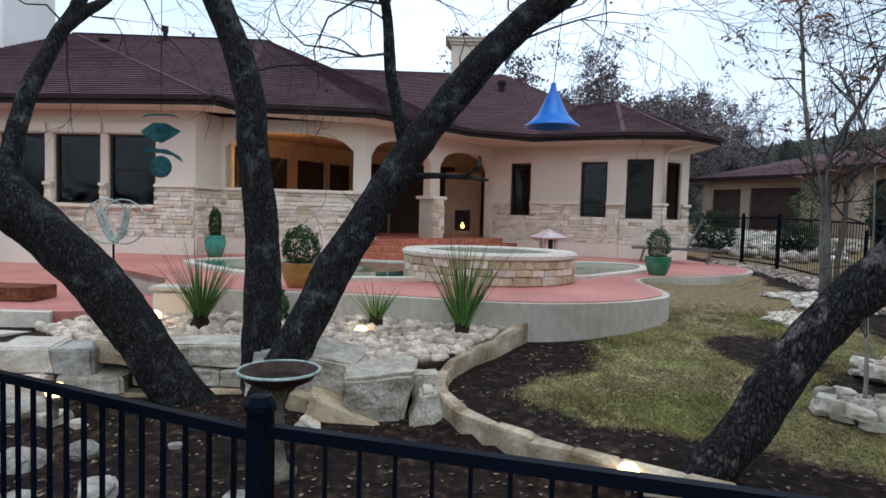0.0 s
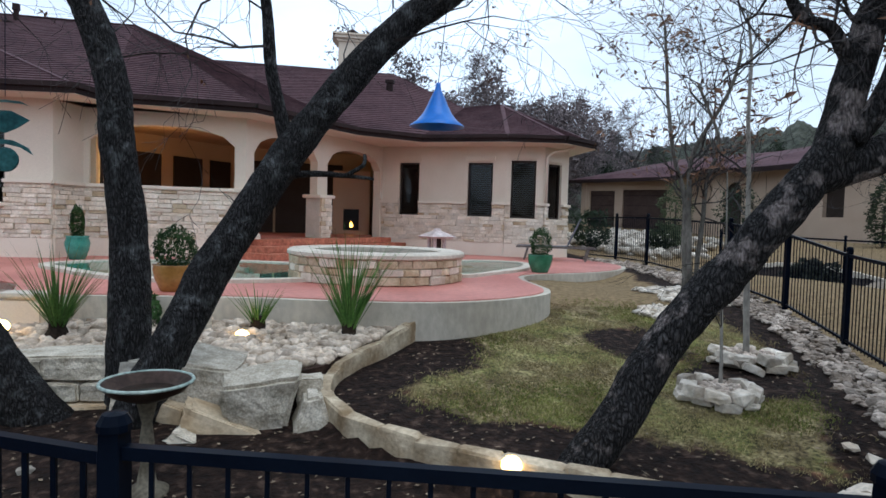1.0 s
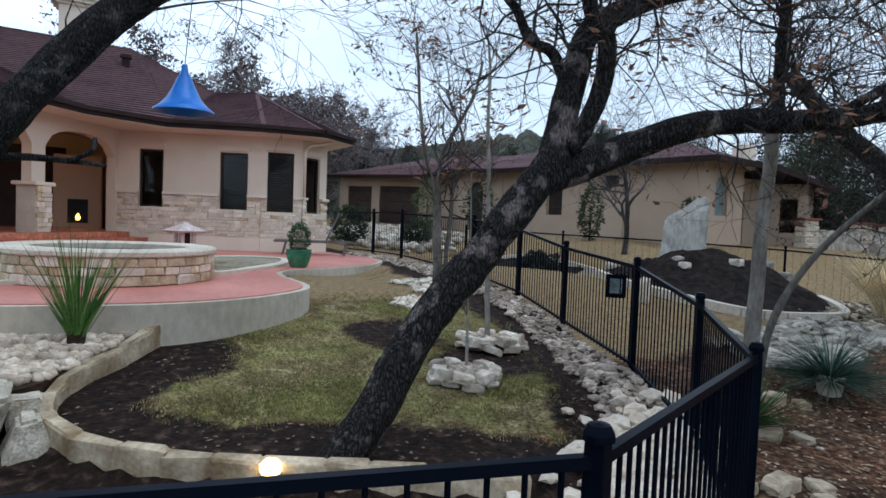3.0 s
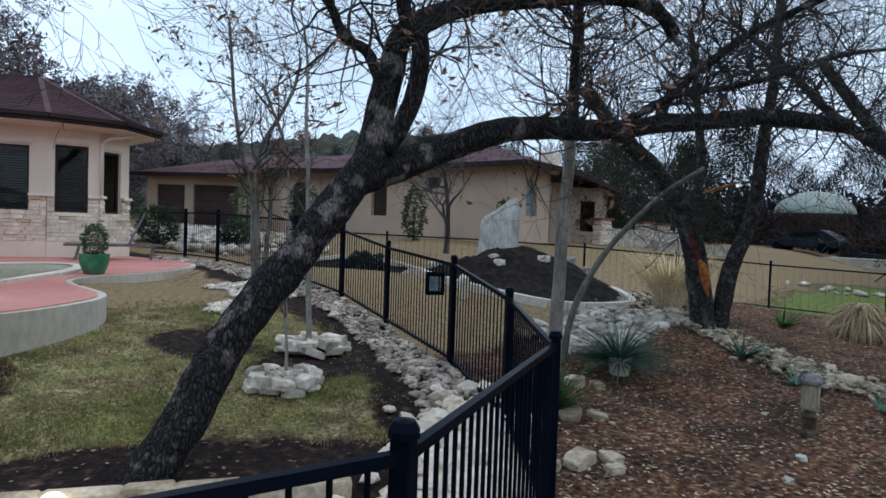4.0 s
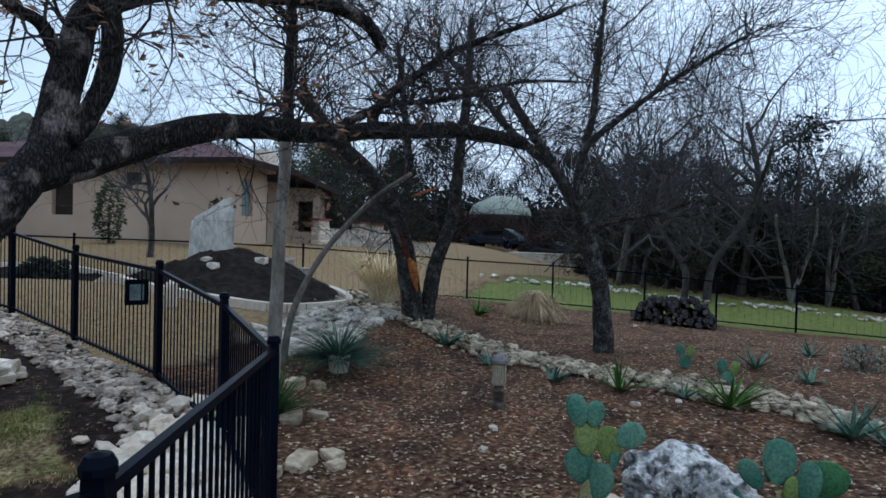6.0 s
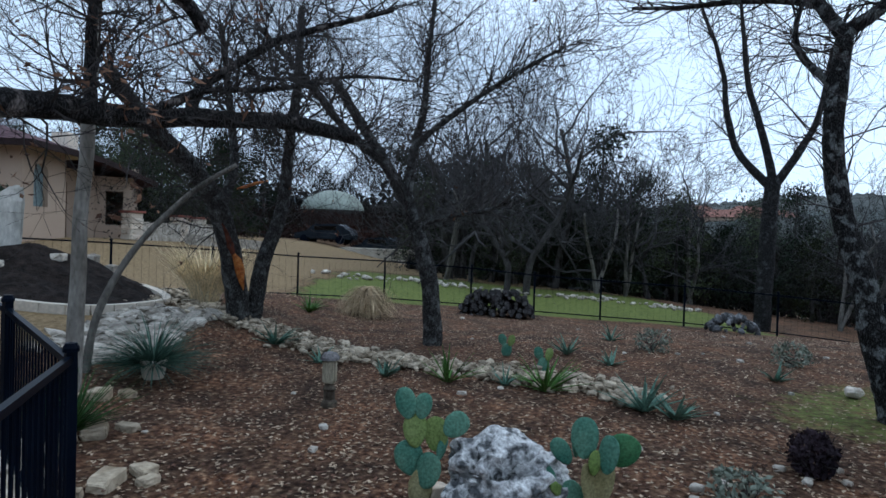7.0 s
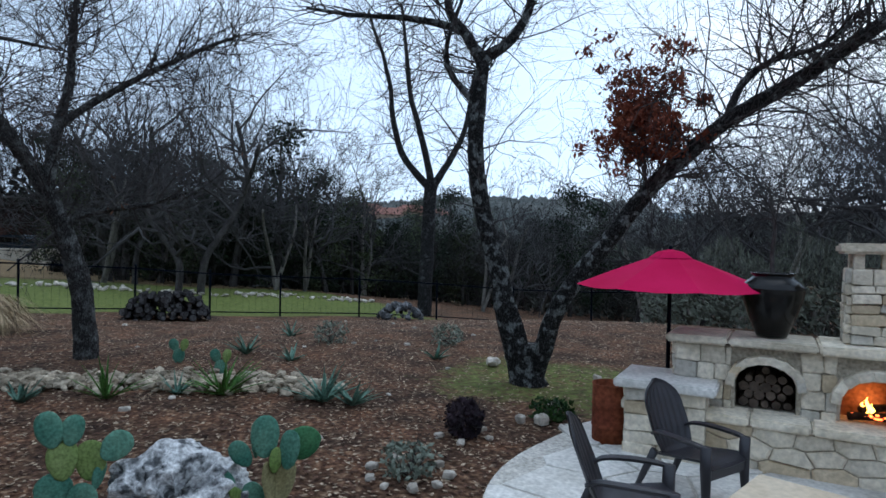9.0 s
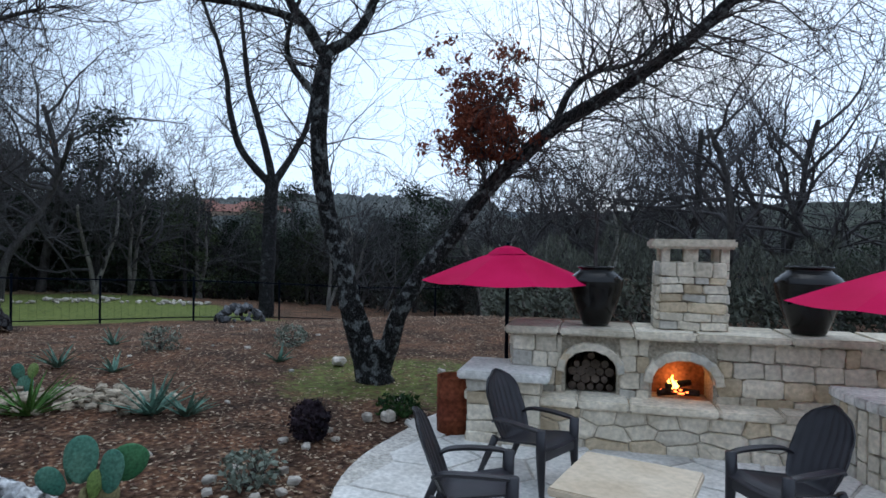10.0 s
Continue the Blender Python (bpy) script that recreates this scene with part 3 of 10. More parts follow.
def window(parent, m, u0, u1, z0, z1, blinds=False, name="window", bars=0):
    """A framed window in a wall: frame, pane and, in some, blinds."""
    fr = Shape()
    w, t = 0.05, 0.07
    y = 0.10
    fr.box(((u0 + u1) / 2, y, z0 + w / 2), (u1 - u0, t, w))
    fr.box(((u0 + u1) / 2, y, z1 - w / 2), (u1 - u0, t, w))
    fr.box((u0 + w / 2, y, (z0 + z1) / 2), (w, t, z1 - z0 - 2 * w))
    fr.box((u1 - w / 2, y, (z0 + z1) / 2), (w, t, z1 - z0 - 2 * w))
    for k in range(bars):
        fr.box(((u0 + u1) / 2, y, z0 + (z1 - z0) * (k + 1) / (bars + 1)), (u1 - u0 - 2 * w, t * 0.8, 0.03))
    f = part(name, fr, DARK_FRAME, parent, "dark bronze window frame", m=m)
    p = Shape()
    p.box(((u0 + u1) / 2, y + 0.012, (z0 + z1) / 2), (u1 - u0 - 1.6 * w, 0.008, z1 - z0 - 1.6 * w))
    pane = part("pane", p, GLASS, f)
    pane.visible_shadow = False
    if blinds:
        b = Shape()
        z = z0 + 0.1
        while z < z1 - 0.08:
            b.box(((u0 + u1) / 2, y + 0.10, z), (u1 - u0 - 0.14, 0.035, 0.004), m=Matrix.Rotation(0.6, 4, "X"))
            z += 0.055
        part("blind", b, BLIND, f, "brown slatted window blind")
    return f


def house_wall(k, openings, stone=True, seed=0, skip_low=False, sills=True):
    """A stretch of the house's wall: stucco above, limestone below, plaster plinth at the foot."""
    m, length = wall_frame(HOUSE_WALL[k], HOUSE_WALL[k + 1])
    w = part("wall", wall_shape(length, DECK_Z - 0.5, SOFFIT_Z + 0.1, openings, 0.22), STUCCO, house, m=m, weld=True)
    if stone:
        spans = [(-0.03, length + 0.03)]
        for o in openings:
            if o[2] < CAP_Z - 0.01:
                spans = [q for a, b in spans for q in ((a, min(b, o[0])), (max(a, o[1]), b)) if q[1] - q[0] > 0.03]
        for a, b in spans:
            cap = Shape()
            cap.box(((a + b) / 2, -0.04, CAP_Z + 0.035), (b - a, 0.12, 0.07))
            part("stone_cap", bevelled(cap, 0.012, "stone_cap", STUCCO_TRIM), None, house, "smooth cream stone cap", m=m)
        stone_course(w, Matrix.Identity(4), length, 1.22, CAP_Z, openings, 40 + seed, gold=0.12)
        pl = wall_shape(length, DECK_Z - 0.3, 1.22, [o for o in openings if o[2] < 1.2], 0.0, out=0.045)
        part("plinth", pl, STUCCO_TRIM, house, "smooth plaster plinth", m=m)
    return w, m, length


# the wing with three windows
wing = [(7.085 - d - 1.0, 7.085 - d, 1.83, HEAD_Z - 0.06, HEAD_Z - 0.06) for d in (0.83, 2.0, 3.2, 4.7)]
w, m, length = house_wall(0, wing, seed=1)
for o in wing:
    window(house, m, o[0], o[1], o[2], o[3], bars=1 if o is wing[0] else 0)
    t = Shape()
    t.box(((o[0] + o[1]) / 2, -0.03, o[3] + 0.12), (o[1] - o[0] + 0.1, 0.08, 0.2))
    part("window_head", bevelled(t, 0.01, "window_head", STUCCO_TRIM), None, house, m=m)
    t = Shape()
    t.box(((o[0] + o[1]) / 2, -0.07, o[2] - 0.03), (o[1] - o[0] + 0.04, 0.16, 0.06))
    part("window_sill", bevelled(t, 0.01, "window_sill", STUCCO_TRIM), None, house, m=m)
house_wall(1, [], seed=2)
# the porch: a wide arch over a parapet, two arches down to its floor
p_len = wall_frame(HOUSE_WALL[2], HOUSE_WALL[3])[1]
house_wall(2, [(0.1, p_len - 0.22, CAP_Z + 0.05, 3.12, 3.47)], seed=3)
d_len = wall_frame(HOUSE_WALL[3], HOUSE_WALL[4])[1]
porch_arches = [(0.22, 2.25, FLOOR_Z, 3.05, 3.47), (2.62, d_len - 0.12, FLOOR_Z, 3.05, 3.47)]
w, m, length = house_wall(3, porch_arches, stone=False)
for u in (0.06, 2.435):
    ped = Shape()
    ped.box((u, 0.10, (FLOOR_Z + CAP_Z) / 2), (0.42, 0.42, CAP_Z - FLOOR_Z))
    part("pedestal", ped, MORTAR, house, m=m)
stone_course(w, Matrix.Translation((2.225, -0.11, 0)), 0.42, FLOOR_Z, CAP_Z, [], 77, wrange=(0.12, 0.3), hrange=(0.06, 0.12))
stone_course(w, Matrix.Translation((-0.15, -0.11, 0)), 0.42, FLOOR_Z, CAP_Z, [], 78, wrange=(0.12, 0.3), hrange=(0.06, 0.12))
for u in (0.06, 2.435):
    capm = Shape()
    capm.box((u, 0.10, CAP_Z + 0.04), (0.56, 0.56, 0.08))
    part("pedestal_cap", bevelled(capm, 0.015, "pedestal_cap", STUCCO_TRIM), None, house, "smooth cream column cap", m=m)
# the window wall and the bay
b_len = wall_frame(HOUSE_WALL[4], HOUSE_WALL[5])[1]
side = [(0.50, 1.08, 1.87, HEAD_Z, HEAD_Z), (b_len - 1.02, b_len - 0.34, 1.87, HEAD_Z, HEAD_Z)]
w, m, length = house_wall(4, side, seed=5)
for o in side:
    window(house, m, o[0], o[1], o[2], o[3], blinds=o is side[1])
bay = [(0.14, 0.78, 1.87, HEAD_Z + 0.06, HEAD_Z + 0.06)]
w, m, length = house_wall(5, bay, seed=6)
window(house, m, *bay[0][:4], blinds=True)
bay2 = [(0.16, 0.72, 1.87, HEAD_Z, HEAD_Z)]
w, m, length = house_wall(6, bay2, seed=7)
window(house, m, *bay2[0][:4])
for k in (4, 5, 6):
    mm, ln = wall_frame(HOUSE_WALL[k], HOUSE_WALL[k + 1])
    for o in {4: side, 5: bay, 6: bay2}[k]:
        t = Shape()
        t.box(((o[0] + o[1]) / 2, -0.025, o[3] + 0.1), (o[1] - o[0] + 0.12, 0.06, 0.12))
        part("window_head", bevelled(t, 0.01, "window_head", STUCCO_TRIM), None, house, m=mm)
house_wall(7, [], stone=False)
house_wall(8, [], stone=False)
mm, ln = wall_frame(HOUSE_WALL[9], HOUSE_WALL[0])
part("wall", wall_shape(ln, DECK_Z - 0.5, SOFFIT_Z + 0.1, [], 0.22), STUCCO, house, m=mm, weld=True)

s = Shape()
s.tube([(6.05, 14.98, 3.72), (5.9, 15.0, 3.66), (5.5, 15.1, 3.56), (5.38, 15.16, 3.44), (5.37, 15.17, 2.28)], [0.035] * 5, 8)
part("downspout", s, STUCCO_TRIM, house, "tan painted downspout", smooth=True)
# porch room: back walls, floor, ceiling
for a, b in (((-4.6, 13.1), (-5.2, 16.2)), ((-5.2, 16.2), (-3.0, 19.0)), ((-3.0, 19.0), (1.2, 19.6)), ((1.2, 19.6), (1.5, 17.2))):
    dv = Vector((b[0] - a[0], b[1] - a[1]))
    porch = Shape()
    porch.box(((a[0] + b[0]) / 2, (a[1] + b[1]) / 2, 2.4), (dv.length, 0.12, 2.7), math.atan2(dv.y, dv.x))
    part("porch_wall", porch, STUCCO_DIM, house, "warm tan porch wall, darkened for the dim inside")
fl = Shape()
fl.prism([(-4.6, 13.1), (-1.7, 13.35), (1.35, 17.25), (1.4, 19.6), (-3.0, 19.1), (-5.2, 16.3)], DECK_Z - 0.2, FLOOR_Z)
part("porch_floor", fl, DECK, house, "red stained concrete porch floor")
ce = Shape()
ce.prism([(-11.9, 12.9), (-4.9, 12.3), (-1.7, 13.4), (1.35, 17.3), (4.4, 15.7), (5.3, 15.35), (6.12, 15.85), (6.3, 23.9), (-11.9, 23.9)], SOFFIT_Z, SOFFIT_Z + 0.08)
part("porch_ceiling", ce, STUCCO_DIM, house, "tan porch ceiling, darkened for the dim inside")
# doors and windows; those on the back wall widened to imitate a dark inside
for a, b, u0, u1, z0, z1 in (((-5.2, 16.2), (-3.0, 19.0), 0.5, 1.2, 1.7, 3.25), ((-5.2, 16.2), (-3.0, 19.0), 1.6, 2.5, 1.7, 3.25), ((-5.2, 16.2), (-3.0, 19.0), 2.8, 3.5, FLOOR_Z, 3.25), ((-3.0, 19.0), (1.2, 19.6), 0.2, 1.25, FLOOR_Z, 3.35), ((-3.0, 19.0), (1.2, 19.6), 1.32, 2.35, FLOOR_Z, 3.35), ((-3.0, 19.0), (1.2, 19.6), 2.42, 3.3, FLOOR_Z, 3.35), ((-4.6, 13.1), (-5.2, 16.2), 0.5, 1.3, 1.6, 3.2)):
    d = Vector((b[0] - a[0], b[1] - a[1])).normalized()
    c = Vector(a) + d * (u0 + u1) / 2 + Vector((d.y, -d.x)) * 0.09
    dr = Shape()
    dr.box((c.x, c.y, (z0 + z1) / 2), (u1 - u0, 0.06, z1 - z0), math.atan2(d.y, d.x))
    part("porch_door", dr, DARK_FRAME, house, "dark bronze porch door or window, some widened to darken the porch")

# roof planes with lapped courses
def roof_plane(name, pts, lift=0.05):
    """One slope: courses of shingles that lap, from the eave to the ridge."""
    pts = [Vector(p) for p in pts]
    nrm = (pts[1] - pts[0]).cross(pts[2] - pts[0]).normalized()
    if nrm.z < 0:
        nrm = -nrm
    slope = Vector((-nrm.x, -nrm.y, 0)).normalized() if Vector((nrm.x, nrm.y)).length > 1e-5 else Vector((0, 1, 0))
    slope = (slope - nrm * slope.dot(nrm)).normalized()
    lo, hi = min(p.dot(slope) for p in pts), max(p.dot(slope) for p in pts)
    s, a = Shape(), lo
    while a < hi - 1e-3:
        b = min(a + 0.15, hi)
        poly = pts
        for lim, sign in ((a, 1), (b, -1)):
            out = []
            for p, q in zip(poly, poly[1:] + poly[:1]):
                fp, fq = sign * (p.dot(slope) - lim), sign * (q.dot(slope) - lim)
                if fp >= 0:
                    out.append(p)
                if fp * fq < 0:
                    out.append(p.lerp(q, fp / (fp - fq)))
            poly = out
            if len(poly) < 3:
                break
        if len(poly) >= 3:
            topv = [p + nrm * (lift + 0.022 * (1 - (p.dot(slope) - a) / 0.15)) for p in poly]
            low = [p + nrm * lift for p in poly]
            n = len(poly)
            s.add(topv + low, [tuple(range(n))] + [(i, i + n, (i + 1) % n + n, (i + 1) % n) for i in range(n)])
        a = b
    return part(name, s, ROOF, house, "plum asphalt shingles in lapped courses", weld=True)


EZ = 3.82
E = [Vector(p) for p in ((-13.5, 12.5, EZ), (-4.35, 11.6, EZ), (-4.1, 12.35, EZ), (-1.5, 12.6, EZ), (0.55, 15.0, EZ), (2.2, 15.7, EZ), (4.2, 14.75, EZ), (5.6, 14.5, EZ), (6.75, 15.35, EZ), (7.0, 25, EZ), (-13.5, 25, EZ))]
R = [Vector(p) for p in ((-10.8, 18, 6.7), (-5.3, 18, 6.65), (-3.7, 20.0, 6.35), (1.85, 20.0, 6.3), (3.95, 19.0, 5.2), (5.0, 18.4, 5.25))]
for pts in ((E[0], E[1], R[0]), (E[1], E[2], R[1], R[0]), (E[2], E[3], R[1]), (E[3], E[4], R[2], R[1]), (E[4], E[5], R[3], R[2]), (E[5], R[4], R[3]), (E[5], E[6], R[5], R[4]), (E[6], E[7], R[5]), (E[7], E[8], R[5]), (E[8], E[9], R[5]), (E[9], R[3], R[4], R[5]), (E[9], E[10], R[1], R[2], R[3]), (E[10], R[0], R[1]), (E[10], E[0], R[0])):
    roof_plane("roof", pts)
fa, so = Shape(), Shape()
inner = [(-12, 13), (-4.9, 12.3), (-4.7, 13.0), (-1.75, 13.3), (1.3, 17.1), (2.4, 16.6), (4.4, 15.6), (5.34, 15.28), (6.17, 15.8), (6.37, 24), (-12, 24)]
for i in range(10):
    a, b = E[i], E[i + 1]
    fa.beam(a - Vector((0, 0, 0.01)), b - Vector((0, 0, 0.01)), 0.05, 0.15)
    fa.beam(a + Vector((0, 0, 0.05)), b + Vector((0, 0, 0.05)), 0.16, 0.09)
    p, q = inner[i], inner[i + 1]
    so.add([(a.x, a.y, SOFFIT_Z), (b.x, b.y, SOFFIT_Z), (*q, SOFFIT_Z), (*p, SOFFIT_Z), (a.x, a.y, SOFFIT_Z + 0.03), (b.x, b.y, SOFFIT_Z + 0.03), (*q, SOFFIT_Z + 0.03), (*p, SOFFIT_Z + 0.03)], [(0, 3, 2, 1), (4, 5, 6, 7), (0, 1, 5, 4), (2, 3, 7, 6)])
part("gutter", fa, FASCIA, house, "dark brown gutter and fascia")
part("soffit", so, STUCCO, house, "cream stucco soffit")
rc = Shape()
for a, b in ((R[0], R[1]), (R[1], R[2]), (R[2], R[3]), (R[3], R[4]), (R[4], R[5]), (E[1], R[0]), (E[7], R[5]), (E[8], R[5]), (E[6], R[5])):
    rc.beam(a + Vector((0, 0, 0.065)), b + Vector((0, 0, 0.065)), 0.11, 0.022)
part("ridge_cap", rc, ROOF, house, "plum ridge shingles")


# paler stucco for the large chimney: sky brightness put into the colour
SKYLIT_STUCCO = mat("skylit_stucco", (0.76, 0.74, 0.70), (0.84, 0.82, 0.78), 0.7, 60, 0.9, 0.25, 120, grain=0.05)


def chimney(x, y, z0, z1, w, d, capped=True):
    c = Shape()
    c.box((x, y, (z0 + z1) / 2), (w, d, z1 - z0))
    ch = part("chimney", bevelled(c, 0.02, "chimney", STUCCO if capped else SKYLIT_STUCCO), None, house, "cream stucco chimney")
    t = Shape()
    for dz, e, h in ((0.0, 0.12, 0.08), (0.08, 0.26, 0.10), (0.18, 0.38, 0.06)):
        t.box((x, y, z1 + dz + h / 2 - 0.1), (w + e, d + e, h))
    part("chimney_cap", bevelled(t, 0.012, "chimney_cap", STUCCO_TRIM), None, ch, "moulded stucco cap")
    if capped:
        k = Shape()
        k.lathe([(0.12, 0.14), (0.12, 0.26), (0.2, 0.28), (0.03, 0.4), (0, 0.4)], (x, y, z1), 12)
        part("flue", k, FASCIA, ch, "dark metal flue cowl")


chimney(0.5, 20.2, 5.4, 7.35, 0.85, 0.7)
chimney(-13.3, 17.5, 4.5, 9.5, 3.2, 2.2, capped=False)
for x, y, z, r, h in ((-9.3, 16.9, 6.2, 0.10, 0.12), (-7.9, 17.4, 6.45, 0.06, 0.4), (-7.9, 17.1, 6.25, 0.12, 0.05), (-6.4, 15.4, 5.4, 0.09, 0.08), (1.6, 18.6, 5.65, 0.1, 0.22)):
    v = Shape()
    v.lathe([(r, -0.2), (r, h * 0.6), (r * 1.5, h * 0.62), (r * 1.4, h), (0, h)], (x, y, z), 14)
    part("roof_vent", v, FASCIA, house, "dark metal roof vent")


# ---- pool deck ----
def smooth_line(pts, n=6, closed=False):
    """A Catmull-Rom line through the points."""
    pts = [Vector((*p, 0)) if len(p) == 2 else Vector(p) for p in pts]
    out, m = [], len(pts)
    for i in range(m if closed else m - 1):
        p0, p1, p2, p3 = (pts[(i + k) % m] if closed else pts[min(max(i + k, 0), m - 1)] for k in (-1, 0, 1, 2))
        for k in range(n):
            t = k / n
            out.append(0.5 * (2 * p1 + (p2 - p0) * t + (2 * p0 - 5 * p1 + 4 * p2 - p3) * t * t + (3 * p1 - p0 - 3 * p2 + p3) * t ** 3))
    if not closed:
        out.append(pts[-1])
    return out


def offset_line(line, d):
    """The line moved to its left by d."""
    out = []
    for i, p in enumerate(line):
        t = (line[min(i + 1, len(line) - 1)] - line[max(i - 1, 0)]).normalized()
        out.append(p + Vector((-t.y, t.x, 0)) * d)
    return out


deck_edge = smooth_line([(-3.2, 7.0), (-2.0, 7.0), (-0.9, 6.93), (0.0, 6.72), (0.72, 6.6), (1.4, 6.65), (2.1, 6.95), (2.7, 7.45), (2.95, 8.0), (3.0, 8.6), (3.05, 9.4), (3.3, 10.1), (3.9, 10.5), (4.8, 10.9), (5.7, 11.6), (6.3, 12.5), (6.5, 13.4), (6.4, 14.5), (6.2, 16.2)], 5)
deck_back = [Vector((x, y, 0)) for x, y in ((4.4, 17.0), (1.4, 18.0), (-2.0, 15.0), (-6.5, 14.0), (-6.5, 12.2), (-5.2, 9.5), (-3.6, 8.0))]
pool_deck = thing("pool_deck", (0, 0, 0), "red stained concrete pool deck with a pale curved edge", "pool deck", kind="structure")
s = Shape()
s.prism([(p.x, p.y) for p in deck_edge + deck_back], -0.1, DECK_Z - 0.012)
part("deck_wall", s, CONCRETE_WALL, pool_deck, "pale weathered concrete edge wall")
s = Shape()
s.prism([(p.x, p.y) for p in offset_line(deck_edge, 0.09) + deck_back], DECK_Z - 0.1, DECK_Z)
part("deck_surface", s, DECK, pool_deck, "red stained concrete surface")
s = Shape()
s.prism([(-9, 6.6), (-4.3, 6.75), (-3.25, 7.05), (-3.7, 8.0), (-5.2, 9.6), (-6.4, 12.4), (-9, 12.7)], -0.1, 0.60)
part("lower_deck", s, DECK, pool_deck, "lower red concrete landing")
s = Shape()
s.prism([(-9, 6.5), (-4.25, 6.65), (-4.3, 6.78), (-9, 6.63)], -0.1, 0.606)
s.prism([(-9, 6.15), (-4.6, 6.3), (-4.25, 6.6), (-9, 6.45)], -0.1, 0.42)
part("deck_step", s, CONCRETE_PALE, pool_deck, "pale concrete steps")
# porch steps
st = thing("porch_steps", (0, 0, 0), "red brick steps up to the porch", "steps", kind="structure")
mm, ln = wall_frame(HOUSE_WALL[3], HOUSE_WALL[4])
for k in range(3):
    s = Shape()
    s.box((ln / 2, -0.2 - 0.18 * (2 - k), DECK_Z + 0.0635 + 0.127 * k), (ln - 0.2 + 0.5 * (2 - k), 0.4 + 0.36 * (2 - k), 0.127))
    part("tread", bevelled(s, 0.012, "tread", BRICK_RED), None, st, m=mm)

WATER = glass("pool_water", (0.45, 0.75, 0.68), 0.03)
POOL_TILE = mat("pool_plaster", (0.22, 0.42, 0.36), (0.31, 0.52, 0.45), 3, 40, 0.4, 0.1, 30, grain=0.1)
pool = thing("swimming_pool", (0, 0, DECK_Z), "kidney-shaped pool of green water with pale stone coping", "pool", kind="structure")
pool.matrix_basis = Matrix.Identity(4)
for outline in ([(-3.6, 9.6), (-2.4, 8.55), (-0.9, 8.5), (0.2, 9.2), (0.1, 10.6), (-1.4, 11.6), (-3.4, 11.4), (-4.2, 10.5)], [(2.1, 9.6), (2.7, 10.2), (3.6, 11.4), (3.9, 12.6), (3.0, 13.0), (1.9, 11.8), (1.7, 10.4)]):
    ring = smooth_line(outline, 6, True)
    s = Shape()
    s.prism([(p.x, p.y) for p in ring], DECK_Z + 0.004, DECK_Z + 0.012)
    part("pool_floor", s, POOL_TILE, pool, "green plaster pool floor")
    s = Shape()
    s.prism([(p.x, p.y) for p in ring], DECK_Z + 0.016, DECK_Z + 0.032)
    part("water", s, WATER, pool, "still green pool water").visible_shadow = False
    s = Shape()
    n = len(ring)
    c = sum(ring, Vector()) / n
    for i, p in enumerate(ring):
        d = (p - c).normalized()
        for r, z in ((-0.02, 0.0), (-0.02, 0.05), (0.2, 0.05), (0.2, 0.0)):
            s.v.append(tuple(p + d * r + Vector((0, 0, DECK_Z + z))))
    s.f = [(i * 4 + k, i * 4 + (k + 1) % 4, ((i + 1) % n) * 4 + (k + 1) % 4, ((i + 1) % n) * 4 + k) for i in range(n) for k in range(4)]
    part("coping", s, CONCRETE_PALE, pool, "pale stone coping")

# spa
SPA = (0.69, 9.3)
spa = thing("spa", (*SPA, DECK_Z), "round raised spa of stacked limestone with smooth coping", "spa")
s = Shape()
s.lathe([(1.20, 0.0), (1.20, 0.36), (0.98, 0.36), (0.98, 0.05)], n=48)
part("core", s, MORTAR, spa)
s = Shape()
s.lathe([(0.94, 0.34), (1.28, 0.34), (1.31, 0.36), (1.31, 0.405), (1.27, 0.43), (0.96, 0.43), (0.93, 0.41), (0.94, 0.34)], n=56)
part("coping", s, CONCRETE_PALE, spa, "smooth pale stone coping", smooth=False)
s = Shape()
s.lathe([(0.97, 0.3), (0.0, 0.3)], n=40)
part("water", s, WATER, spa, "still spa water")
rng = random.Random(5)
for lay, (z0, h) in enumerate(((0.0, 0.125), (0.125, 0.10), (0.225, 0.115))):
    a = rng.random()
    end = a + 2 * math.pi
    while a < end - 0.08:
        da = min(rng.uniform(0.09, 0.27), end - a)
        mid = a + da / 2
        ob = new("stone", rng.choice(STONES_GOLD if rng.random() < 0.55 else STONES))
        ob.parent = spa
        ob.matrix_basis = Matrix.Rotation(mid, 4, "Z") @ Matrix.LocRotScale((1.21, 0, z0 + h / 2), Euler((0, 0, math.pi / 2)), (da * 1.25 - 0.006, 0.12 * rng.uniform(0.85, 1.3), h - 0.005))
        a += da


# ---- fences ----
UNIT = Shape()
UNIT.box((0, 0, 0.5), (1, 1, 1))
PICKET = UNIT.mesh("picket", FENCE)
POST = bevelled(UNIT, 0.06, "post", FENCE, 1)


